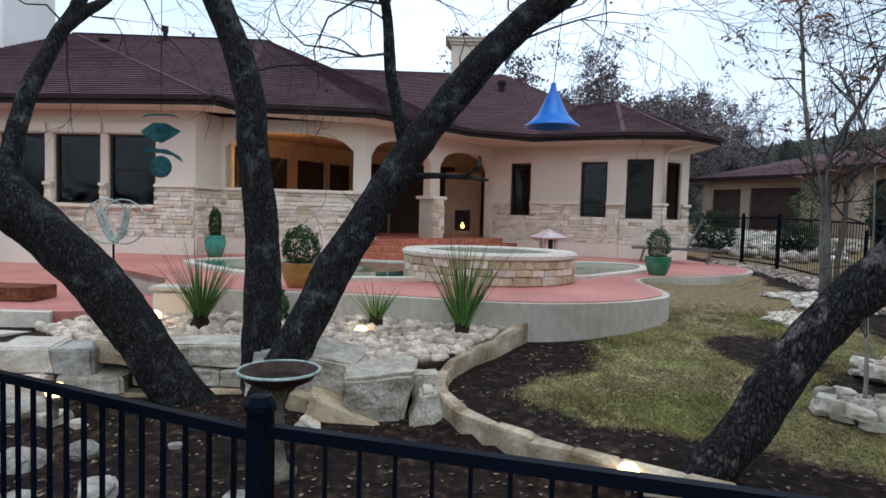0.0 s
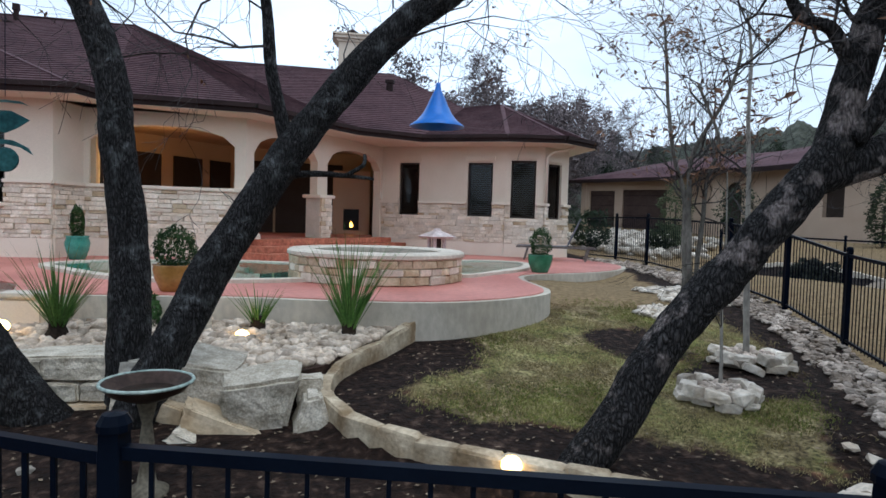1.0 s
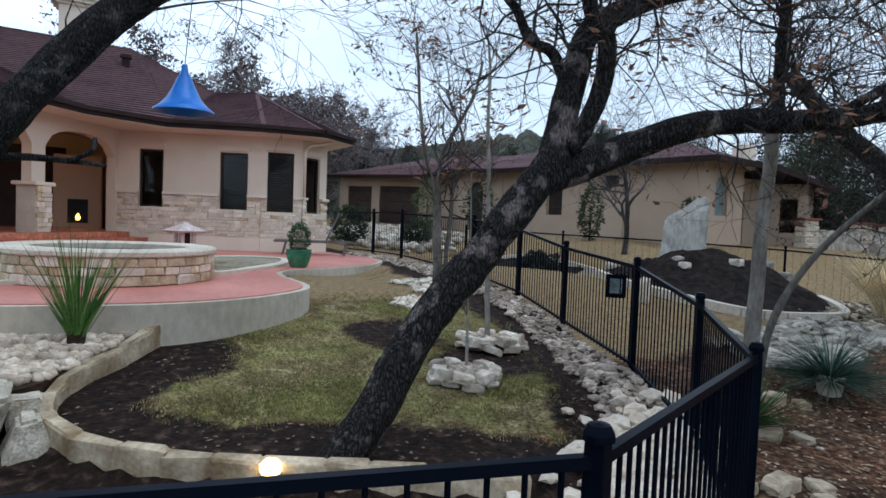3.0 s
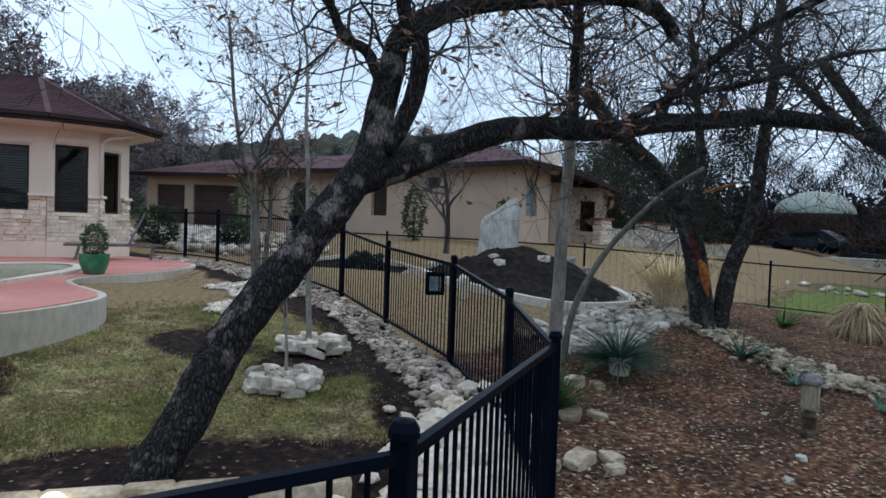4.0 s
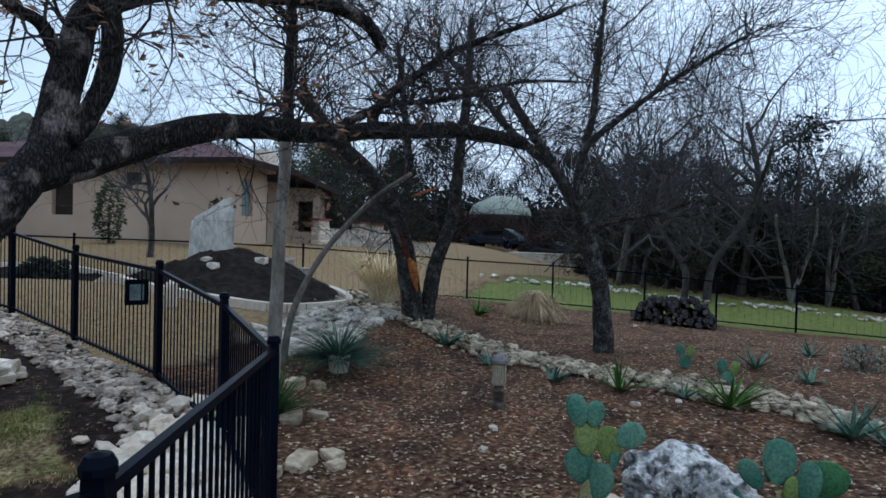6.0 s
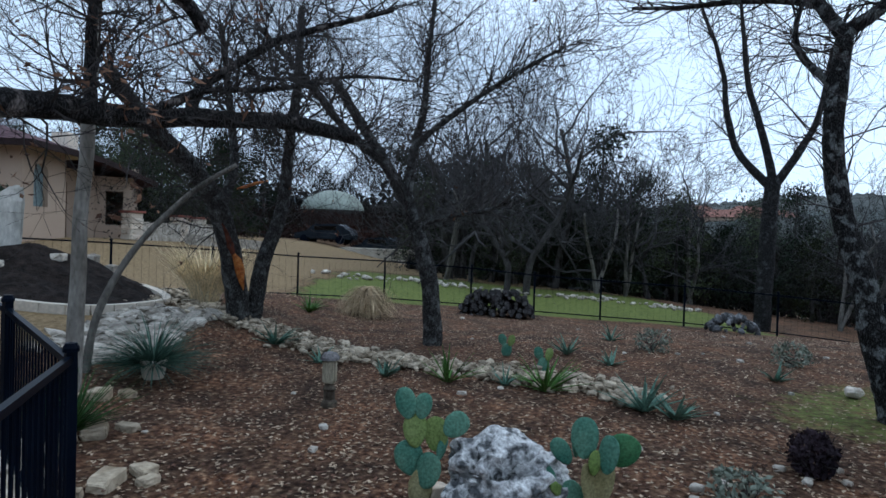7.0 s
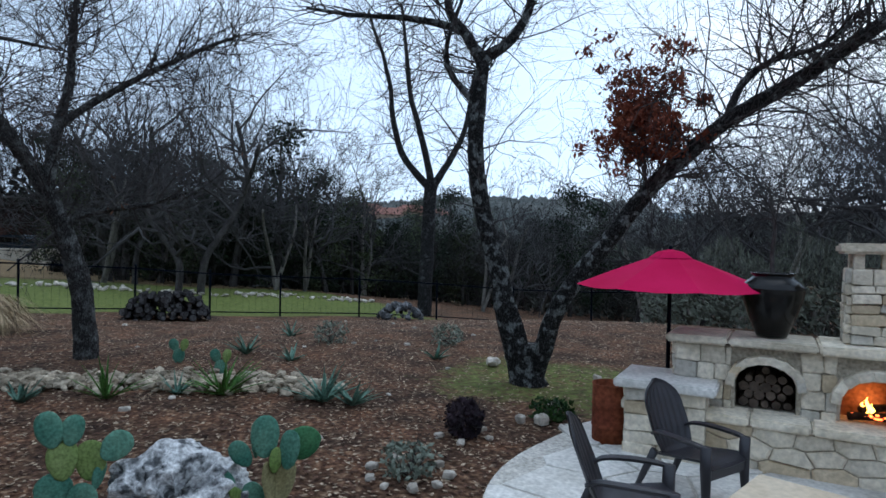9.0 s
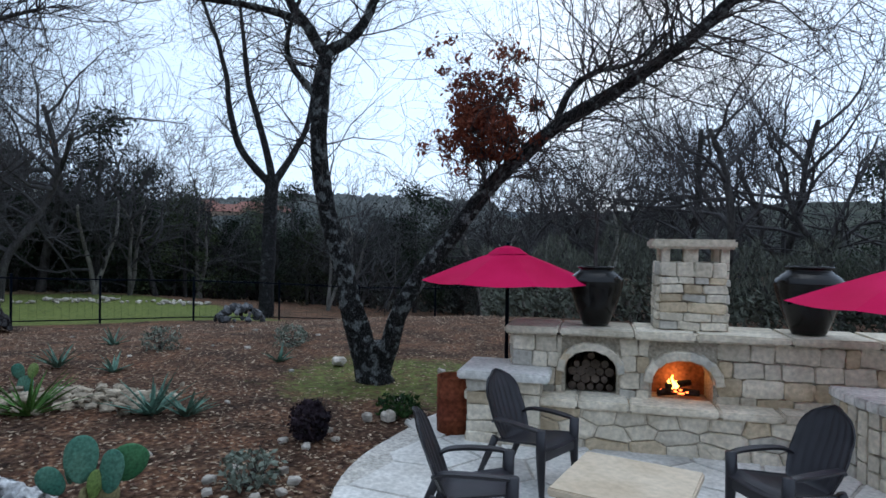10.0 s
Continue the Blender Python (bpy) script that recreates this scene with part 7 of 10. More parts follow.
for n, (x, y, s) in enumerate(((4.0, 0.12, 0.2), (3.9, 0.02, 0.16), (4.35, 0.05, 0.2), (3.85, -0.75, 0.2))):
    rock("rock", (x, y, s * 0.2), (s, s, s * 0.7), 400 + n, "pale rounded rock at the cactus's foot", LIME, n, 0.3, "cactus rocks", rough=0.15)

# small post lantern
boll = thing("post_lantern", (6.5, 1.22, ground_z(6.5, 1.22)), "short weathered wooden post lantern in leaf litter", "lantern")
WOODG = mat("weathered_post", (0.20, 0.175, 0.125), (0.36, 0.32, 0.235), 6, 30, 0.9, 0.4, stretch=(3, 3, 0.5))
s = Shape()
s.lathe([(0.085, 0.0), (0.085, 0.05), (0.06, 0.08), (0.058, 0.16), (0.07, 0.19), (0.05, 0.22), (0.05, 0.25)], n=10)
part("base", s, mat("dark_base", (0.05, 0.04, 0.03), (0.12, 0.1, 0.075), 8, 30, 0.9, 0.4), boll, "dark turned base")
s = Shape()
s.box((0, 0, 0.37), (0.135, 0.135, 0.24))
part("body", bevelled(s, 0.015, "body", WOODG), None, boll, "pale square body")
s = Shape()
s.lathe([(0.10, 0.49), (0.10, 0.52), (0.07, 0.56), (0.0, 0.58)], n=10)
part("cap", s, mat("dull_cap", (0.10, 0.095, 0.095), (0.19, 0.18, 0.18), 6, 40, 0.9, 0.3), boll, "dull grey metal cap")

# mulch bed with a standing stone
MULCH = mat("dark_mulch", (0.006, 0.0045, 0.004), (0.026, 0.019, 0.016), 7, 30, 0.95, 1.0, 30, depth=0.04)
bed_line = [(9.3, 14.6), (10.4, 11.6), (9.6, 9.2), (9.2, 7.8), (9.0, 6.2), (9.3, 5.15), (10.3, 4.75), (11.5, 5.4), (12.4, 6.6), (12.9, 8.6), (12.6, 11.0), (11.6, 14.0)]
ring = smooth_line(bed_line, 10, True)
mound = Shape()
cx, cy = 11.0, 8.2
layers = 18
for j in range(layers + 1):
    f = j / layers
    for p in ring:
        x, y = cx + (p.x - cx) * (1 - f), cy + (p.y - cy) * (1 - f)
        d = math.hypot((x - 11.2) / 1.5, (y - 7.7) / 1.9)
        z = ground_z(x, y) + 0.06 + 0.62 * step(1.35, 0.0, d) + 0.08 * step(0, 0.3, f) + 0.11 * noise.noise(Vector((x * 2.5, y * 2.5, 1))) + 0.05 * noise.noise(Vector((x * 7, y * 7, 1)))
        mound.v.append((x, y, z))
n = len(ring)
mound.f = [(j * n + i, j * n + (i + 1) % n, (j + 1) * n + (i + 1) % n, (j + 1) * n + i) for j in range(layers) for i in range(n)]
tagged(part("mulch_bed", mound, MULCH, smooth=True), "mounded bed of dark mulch", "garden bed", kind="structure")
curb = thing("bed_edging", (0, 0, 0), "pale concrete edging round the mulch bed", "edging", kind="structure")
for k in range(0, n, 3):
    a, b = ring[k], ring[(k + 3) % n]
    s = Shape()
    za, zb = ground_z(a.x, a.y), ground_z(b.x, b.y)
    s.beam((a.x, a.y, za + 0.06), (b.x, b.y, zb + 0.06), 0.13, 0.16)
    part("edging_block", s, CONCRETE_PALE, curb)
slab = Shape()
slab.prism([(-0.43, -0.75), (0.46, -0.75), (0.52, 0.30), (0.47, 0.60), (0.30, 0.57), (-0.05, 0.30), (-0.34, 0.12)], -0.19, 0.19)
bm = bmesh.new()
bm.from_mesh(slab.mesh("standing_stone", LIME))
bmesh.ops.bevel(bm, geom=bm.edges[:], offset=0.045, segments=2, affect="EDGES", clamp_overlap=True)
bmesh.ops.triangulate(bm, faces=bm.faces[:])
bmesh.ops.subdivide_edges(bm, edges=[e for e in bm.edges if e.calc_length() > 0.12], cuts=4, use_grid_fill=True)
for v in bm.verts:
    v.co = Vector((v.co.x, -v.co.z, v.co.y))
    v.co += Vector((0.7, 1.0, 0.6)) * (0.035 * noise.noise(v.co * 3.1) + 0.015 * noise.noise(v.co * 9))
bm.normal_update()
me = bpy.data.meshes.new("standing_stone")
bm.to_mesh(me)
bm.free()
me.materials.append(mat("standing_limestone", (0.42, 0.41, 0.37), (0.62, 0.60, 0.55), 2.0, 16, 0.95, 0.8, 12, stretch=(1, 1, 0.4), depth=0.03, grain=0.2))
ob = new("standing_stone", me)
ob.matrix_basis = pose(11.16, 8.32, 1.93, 0, 0, -53)
tagged(ob, "tall pale limestone standing stone on the mulch mound", "standing stone")
for k, (x, y, s) in enumerate(((10.9, 6.9, 0.4), (10.2, 7.5, 0.34), (10.35, 7.75, 0.3), (11.7, 6.8, 0.5), (11.9, 6.5, 0.4), (9.9, 9.0, 0.5), (12.2, 6.9, 0.35))):
    d = math.hypot((x - 11.2) / 1.5, (y - 7.7) / 1.9)
    z = ground_z(x, y) + 0.10 + 0.62 * step(1.35, 0.0, d)
    rock("rock", (x, y, z + s * 0.12), (s, s * 0.7, s * 0.6), 420 + k, "pale rock on the dark mulch", ROCK_LIGHT, k * 1.1, 0.5, "rocks on the mulch", rough=0.2)
rock("rock", (8.3, 6.85, ground_z(8.3, 6.85) + 0.18), (0.3, 0.22, 0.6), 440, "upright pale rock beyond the fence", LIME, 0.4, 0.6, "rocks on the mulch")

# tufts and shrubs beside the meadow fence
STRAW_DULL = mat("dull_straw_blade", (0.24, 0.175, 0.10), (0.48, 0.37, 0.235), 3, 30, 0.85, 0.0, rnd=0.35)
pam = thing("pampas_grass", (11.3, 4.45, ground_z(11.3, 4.45)), "clump of straw-coloured ornamental grass by the wounded oak", "grass clump")
tagged(part("rosette", blades(520, 1.2, 0.024, 0.30, random.Random(3), 0.7, 0.22, 0.62, 5), STRAW, pam), kind="stuff")
dg = thing("dry_grass_mound", (13.5, 1.78, ground_z(13.5, 1.78)), "mound of drooping dry grass", "grass clump")
s, rr = Shape(), random.Random(4)
for _ in range(1100):
    a, reach, top = rr.uniform(0, 6.28), rr.uniform(0.2, 0.85), rr.uniform(0.2, 0.6)
    side, wild = Vector((-math.sin(a), math.cos(a), 0)) * rr.uniform(0.006, 0.012), Vector((rr.gauss(0, 0.16), rr.gauss(0, 0.16), 0))
    k = len(s.v)
    for i in range(6):
        f = i / 5
        p = Vector((math.cos(a) * reach * f ** 0.8, math.sin(a) * reach * f ** 0.8, top * (1 - f ** 2.0) + 0.12 * math.sin(math.pi * f))) + Vector((wild.x, wild.y, 0)) * f * f
        s.v += [tuple(p - side * (1.1 - f)), tuple(p + side * (1.1 - f))]
    s.f += [(k + 2 * i, k + 2 * i + 1, k + 2 * i + 3, k + 2 * i + 2) for i in range(5)]
tagged(part("rosette", s, STRAW_DULL, dg, "drooping dry straw blades"), kind="stuff")
LEAF_DARK = mat("dark_shrub_leaf", (0.008, 0.010, 0.009), (0.032, 0.036, 0.028), 3, 20, 0.8, 0.0, rnd=0.35)
LEAF_PLUM = mat("plum_shrub_leaf", (0.014, 0.010, 0.014), (0.05, 0.034, 0.042), 3, 20, 0.8, 0.0, rnd=0.35)
LEAF_SAGE = mat("sage_leaf", (0.12, 0.14, 0.11), (0.22, 0.24, 0.19), 5, 20, 0.85, 0.0, rnd=0.25)
for k, (x, y, r, h, mt, lab, cnt) in enumerate(((4.98, -2.89, 0.17, 0.19, LEAF_PLUM, "small dark purplish rounded shrub ringed with stones", 1100), (4.33, -2.02, 0.22, 0.14, LEAF_SAGE, "sparse grey-green sage ringed with stones", 330), (5.05, -3.95, 0.22, 0.12, LEAF_BOX, "low green tuft beside the patio edge", 500), (9.5, -5.2, 0.3, 0.2, LEAF_SAGE, "small grey-green shrub in leaf litter", 500), (10.4, -3.4, 0.3, 0.2, LEAF_SAGE, "small grey-green shrub in leaf litter", 400))):
    t = thing("shrub", (x, y, ground_z(x, y)), lab, "shrub", "garden shrubs")
    tagged(part("foliage", shrub_leaves((0, 0, h * 0.85), (r, r, h), cnt, 0.03 if r < 0.5 else 0.06, 600 + k, 0.4), mt, t), kind="stuff")
    tw, en = Shape(), []
    rr = random.Random(k)
    for _ in range(9):
        sprout(tw, rr, Vector((0, 0, 0)), Vector((rr.gauss(0, 0.6), rr.gauss(0, 0.6), 1)).normalized(), h * 1.5, 0.008, 1, en)
    tagged(part("branchwork", tw, TWIG, t), kind="stuff")
for k, (cx, cy, r, n) in enumerate(((4.98, -2.89, 0.24, 5), (4.33, -2.02, 0.3, 9))):
    rr = random.Random(90 + k)
    for i in range(n):
        a = 2 * math.pi * i / n + rr.uniform(-0.1, 0.1)
        ob = new("rock", rr.choice(ROCKS_PALE))
        s = rr.uniform(0.04, 0.075)
        ob.matrix_basis = Matrix.LocRotScale((cx + r * math.cos(a), cy + r * math.sin(a), ground_z(cx, cy) + s * 0.4), Euler((0, 0, a)), (s, s * 0.8, s * 0.65))
        tagged(ob, "pale limestone lump round a small shrub", "rock", "shrub ring stones")
for k, (x, y, s) in enumerate(((4.95, -3.75, 0.2), (5.1, -3.6, 0.15), (5.35, -4.2, 0.16), (6.2, -5.6, 0.16), (7.6, -4.9, 0.25), (7.9, -5.4, 0.2))):
    rock("rock", (x, y, ground_z(x, y) + s * 0.3), (s, s * 0.9, s * 0.8), 460 + k, "round pale rock beside the patio", ROCK_LIGHT, k, 0.3, "patio rocks", rough=0.15)


# heaps of old logs and of grey field stones before the meadow fence
OLD_LOG = mat("dark_weathered_log", (0.006, 0.005, 0.005), (0.030, 0.027, 0.027), 4, 30, 0.95, 0.6, rnd=0.4)
LOG_END = mat("grey_log_end", (0.025, 0.024, 0.025), (0.11, 0.105, 0.105), 9, 40, 0.95, 0.4, rnd=0.3)
heap = thing("woodpile", (16.2, -1.25, ground_z(16.2, -1.25)), "rounded heap of dark weathered logs before the meadow fence", "woodpile")
rng = random.Random(44)
for row in range(6):
    wide = 0.92 * math.sqrt(1 - (row / 6.3) ** 2)
    n = int(wide * 2 / 0.15)
    for k in range(n):
        r = rng.uniform(0.05, 0.095)
        y, z, cut = -wide + (k + 0.5) * 2 * wide / n + rng.gauss(0, 0.02), 0.08 + row * 0.105 + rng.gauss(0, 0.015), rng.uniform(-0.12, 0.12)
        turn = rng.gauss(0, 0.14)
        a, b = Vector((-0.42 + cut, y - turn * 0.4, z)), Vector((0.42 + cut, y + turn * 0.4, z))
        s = Shape()
        s.tube([a, a.lerp(b, 0.5), b], [r, r * 1.04, r * 0.95], 8, rough=0.3)
        log = part("log", s, OLD_LOG, heap)
        s = Shape()
        s.tube([a - Vector((0.006, 0, 0)), a + Vector((0.01, 0, 0))], [r * 0.82, r * 0.82], 8, rough=0.3)
        part("cut_end", s, LOG_END, log, "pale grey sawn end")
FIELD = mat("dark_field_stone", (0.035, 0.036, 0.038), (0.17, 0.17, 0.175), 4, 24, 0.95, 0.6, rnd=0.4)
FIELD_ROCKS = [rock_mesh("rock", FIELD, 260 + i, 0.3, 0.24, 2) for i in range(4)]
heap = thing("stone_heap", (16.1, -7.3, ground_z(16.1, -7.3)), "low heap of dark grey field stones before the meadow fence", "stone heap")
for k in range(64):
    a, q = rng.uniform(0, 6.28), math.sqrt(rng.random())
    ob = new("rock", rng.choice(FIELD_ROCKS))
    ob.parent = heap
    w = rng.uniform(0.07, 0.15)
    ob.matrix_basis = Matrix.LocRotScale((math.cos(a) * q * 0.5, math.sin(a) * q * 0.72, 0.05 + 0.46 * (1 - q * q) * rng.uniform(0.75, 1.0)), Euler((rng.uniform(0, 6), rng.uniform(0, 6), 0)), (w, w * 0.85, w * 0.7))


# ---- loose cover on the ground ----
def chips(name, count, region, size, material, label, seed, density=lambda x, y: 1.0, lift=0.012):
    """Fallen leaves and chips, each a small curled piece."""
    rng = random.Random(seed)
    s = Shape()
    while count > 0:
        x, y = region(rng)
        if rng.random() > density(x, y):
            count -= 0.2
            continue
        count -= 1
        z = ground_z(x, y) + lift * rng.random()
        a = rng.uniform(0, 6.28)
        w, h = size * rng.uniform(0.5, 1.3), size * rng.uniform(0.3, 0.7)
        c, q = math.cos(a), math.sin(a)
        t = rng.uniform(-0.5, 0.5)
        s.add([(x - c * w, y - q * w, z + 0.004), (x - q * h, y + c * h, z + abs(t) * h + 0.004), (x + c * w, y + q * w, z + t * w * 0.6 + 0.006), (x + q * h, y - c * h, z + 0.004)], [(0, 1, 2, 3)])
    return tagged(part(name, s, material), label, "leaf litter", kind="stuff")


def polar(rng, r0, r1, a0, a1):
    r = math.sqrt(rng.uniform(r0 * r0, r1 * r1)) if rng.random() < 0.5 else rng.uniform(r0, r1)
    a = radians(rng.uniform(a0, a1))
    return r * math.sin(a), r * math.cos(a)


PATIO_KEEP = [(5.0, -8), (4.9, -4.3), (4.6, -3.6), (4.3, -2.95), (3.88, -2.43), (3.2, -1.9), (2.2, -1.2), (1.0, -0.6), (-1, -0.4), (-4, -8)]


def litter_here(x, y):
    if inside(x, y, PATIO_KEEP):
        return 0.0
    w = cover(x, y)
    d, sd = near_line(x, y, FENCE_LINE)
    return max(0.0, 1.0 - w[0] - w[2] - w[3] - 0.75 * w[1])


LITTER_A = mat("pale_leaf_litter", (0.16, 0.115, 0.080), (0.42, 0.33, 0.235), 9, 40, 0.9, 0.0, rnd=0.3)
LITTER_B = mat("brown_leaf_litter", (0.046, 0.025, 0.018), (0.135, 0.074, 0.050), 9, 40, 0.9, 0.0, rnd=0.3)
chips("pale_leaf_litter", 24000, lambda r: polar(r, 2.6, 17, 58, 146), 0.025, LITTER_A, "fallen pale oak leaves and bark chips", 31, litter_here)
chips("brown_leaf_litter", 30000, lambda r: polar(r, 2.6, 17, 52, 146), 0.026, LITTER_B, "fallen brown oak leaves", 32, litter_here, 0.03)
chips("near_leaf_litter", 2600, lambda r: (r.uniform(-6, 4), r.uniform(-2, 2)), 0.032, LITTER_A, "fallen leaves beside the patio edge", 35, lambda x, y: 0.0 if inside(x, y, PATIO_KEEP) or x > 2.6 and y > -1 else 0.8)
chips("soil_leaves", 1800, lambda r: polar(r, 1.8, 7.5, -40, 50), 0.022, LITTER_A, "few pale leaf bits on the bare soil", 33, lambda x, y: cover(x, y)[1])


def grass(name, count, region, h, material, label, seed, weight):
    rng = random.Random(seed)
    s = Shape()
    while count > 0:
        x, y = region(rng)
        if rng.random() > weight(x, y):
            count -= 0.2
            continue
        count -= 1
        z = ground_z(x, y)
        for _ in range(3):
            a = rng.uniform(0, 6.28)
            px, py = x + rng.gauss(0, 0.012), y + rng.gauss(0, 0.012)
            lx, ly, hh = rng.gauss(0, 0.5) * h, rng.gauss(0, 0.5) * h, h * rng.uniform(0.5, 1.2)
            w = 0.004
            s.add([(px - w * math.cos(a), py - w * math.sin(a), z - 0.004), (px + w * math.cos(a), py + w * math.sin(a), z - 0.004), (px + lx, py + ly, z + hh)], [(0, 1, 2)])
    return tagged(part(name, s, material), label, "grass", kind="stuff")


GRASS_DRY = mat("winter_grass", (0.19, 0.15, 0.068), (0.45, 0.375, 0.19), 2.2, 40, 0.85, 0.0, rnd=0.4)
GRASS_GREEN = mat("green_grass", (0.095, 0.12, 0.024), (0.27, 0.285, 0.08), 2.2, 40, 0.85, 0.0, rnd=0.4)


def green_patch(x, y):
    return cover(x, y)[0] * step(-0.05, 0.25, noise.noise(Vector((x * 0.9, y * 0.9, 7))))


grass("winter_grass", 26000, lambda r: polar(r, 3.4, 9.5, 3, 60), 0.024, GRASS_DRY, "straw-yellow winter lawn grass", 41, lambda x, y: cover(x, y)[0] * (0.25 + 0.75 * step(-0.25, 0.2, noise.noise(Vector((x * 3, y * 3, 1))))))
grass("green_grass", 21000, lambda r: polar(r, 3.4, 9.5, 3, 60), 0.024, GRASS_GREEN, "olive green patches of lawn grass", 42, green_patch)


# ---- patio ----
FLAG = mat("flagstone", (0.50, 0.475, 0.43), (0.72, 0.695, 0.65), 2, 26, 0.75, 0.4, 20, rnd=0.14, grain=0.2)
JOINT = mat("patio_joint", (0.42, 0.39, 0.34), (0.56, 0.53, 0.48), 4, 30, 0.95, 0.5)
patio_edge = smooth_line([(5.4, -6.2), (5.1, -5.0), (4.85, -4.3), (4.6, -3.6), (4.3, -2.95), (3.88, -2.43), (3.2, -1.9), (2.2, -1.2), (1.0, -0.6), (-1, -0.4), (-3.5, -1.5)], 5)
patio_outline = [(p.x, p.y) for p in patio_edge] + [(-4, -7.4), (5.4, -7.4)]
patio = thing("patio", (0, 0, 0), "irregular pale flagstone patio with a curved edge", "patio", kind="structure")
s = Shape()
s.prism(patio_outline, -0.25, 0.012)
part("patio_bed", s, JOINT, patio, "mortar bed")


def flags(outline, cell, seed, near):
    """Irregular flagstones: cells of a jittered lattice, each clipped by its neighbours."""
    rng = random.Random(seed)
    xs, ys = [p[0] for p in outline], [p[1] for p in outline]
    seeds = []
    ny = int((max(ys) - min(ys)) / cell) + 1
    nx = int((max(xs) - min(xs)) / cell) + 1
    for j in range(ny):
        for i in range(nx):
            seeds.append(Vector((min(xs) + (i + 0.5 + rng.uniform(-0.42, 0.42)) * cell, min(ys) + (j + 0.5 + rng.uniform(-0.42, 0.42)) * cell)))
    for a in seeds:
        if not inside(a.x, a.y, outline) or not near(a):
            continue
        poly = [a + Vector((dx, dy)) * cell for dx, dy in ((-1.2, -1.2), (1.2, -1.2), (1.2, 1.2), (-1.2, 1.2))]
        for b in seeds:
            if b is a or (b - a).length > 2.4 * cell:
                continue
            d = (b - a)
            lim = d.length / 2 - 0.014
            d = d.normalized()
            out = []
            for p, q in zip(poly, poly[1:] + poly[:1]):
                fp, fq = lim - (p - a).dot(d), lim - (q - a).dot(d)
                if fp >= 0:
                    out.append(p)
                if fp * fq < 0:
                    out.append(p.lerp(q, fp / (fp - fq)))
            poly = out
            if len(poly) < 3:
                break
        if len(poly) < 3:
            continue
        pulled = []
        for p in poly:
            q = p.copy()
            for _ in range(8):
                if inside(q.x, q.y, outline):
                    break
                q = a.lerp(q, 0.9)
            pulled.append(q)
        n, h = len(pulled), 0.024 + rng.uniform(0, 0.006)
        s = Shape()
        s.v = [(p.x, p.y, 0.0) for p in pulled] + [(p.x, p.y, h - 0.006) for p in pulled] + [tuple(Vector((*a.lerp(p, 0.96), h))) for p in pulled]
        s.f = [tuple(range(2 * n, 3 * n))] + [(k * n + i, k * n + (i + 1) % n, (k + 1) * n + (i + 1) % n, (k + 1) * n + i) for k in (0, 1) for i in range(n)]
        part("flagstone", s, FLAG, patio)


flags(patio_outline, 0.6, 17, lambda a: True)

# fireplace wall: along u from its left end, n away from the seats, z up
FW = Matrix.Identity(4)
FW.col[0], FW.col[1], FW.col[3] = (-0.839, -0.545, 0, 0), (0.545, -0.839, 0, 0), (3.51, -4.36, 0, 1)
FIRE_CORE = mat("fire_wall_mortar", (0.36, 0.315, 0.245), (0.46, 0.41, 0.33), 4, 40, 0.95, 0.5)
CREAM = mat("cream_rubble", (0.48, 0.42, 0.32), (0.70, 0.63, 0.51), 3.5, 26, 0.92, 0.7, 22, rnd=0.15, depth=0.015, grain=0.2)
TAN = mat("tan_rubble", (0.42, 0.335, 0.22), (0.58, 0.48, 0.34), 3.5, 26, 0.92, 0.7, 22, rnd=0.15, depth=0.015, grain=0.2)
GREYB = mat("grey_rubble", (0.38, 0.350, 0.295), (0.54, 0.505, 0.435), 3.5, 26, 0.92, 0.7, 22, rnd=0.15, depth=0.015, grain=0.2)
CREAM_BLOCKS = [stone_mesh("stone", CREAM, 70 + i) for i in range(4)] + [stone_mesh("stone", TAN, 75), stone_mesh("stone", GREYB, 76)]
SOOT = mat("sooted_firebrick", (0.20, 0.075, 0.035), (0.34, 0.14, 0.065), 5, 30, 0.95, 0.4)
# near-black lining of the log niche
NICHE_DARK = mat("dark_niche", (0.02, 0.017, 0.014), (0.05, 0.042, 0.035), 5, 30, 0.95, 0.4)
fire = thing("fireplace", (0, 0, 0), "outdoor limestone fireplace with log niche, ledges and chimney", "fireplace")
fire.matrix_basis = FW
niche_o, box_o = (0.15, 0.60, 0.43, 0.66, 0.83), (0.90, 1.40, 0.39, 0.60, 0.79)
w0 = wall_shape(4.03, 0.0, 0.95, [tuple(v + (0.33 if i < 2 else 0) for i, v in enumerate(o)) for o in (niche_o, box_o)], 0.5)
fwall = part("wall", w0, FIRE_CORE, fire, m=Matrix.Translation((-0.33, 0.25, 0)), weld=True)
for o, mt in ((niche_o, NICHE_DARK), (box_o, SOOT)):
    s = Shape()
    mid, wd = (o[0] + o[1]) / 2, o[1] - o[0]
    s.box((mid, 0.72, (o[2] + o[4]) / 2 + 0.02), (wd + 0.1, 0.04, o[4] - o[2] + 0.12))
    s.box((o[0] - 0.02, 0.52, (o[2] + o[4]) / 2), (0.03, 0.42, o[4] - o[2] + 0.08))
    s.box((o[1] + 0.02, 0.52, (o[2] + o[4]) / 2), (0.03, 0.42, o[4] - o[2] + 0.08))
    part("lining", s, mt, fire, "orange firebrick lining" if mt is SOOT else "dark niche lining")
b = Shape()
b.box((1.15, 0.25, 0.19), (2.75, 0.5, 0.38))
bench = part("hearth", b, FIRE_CORE, fire)


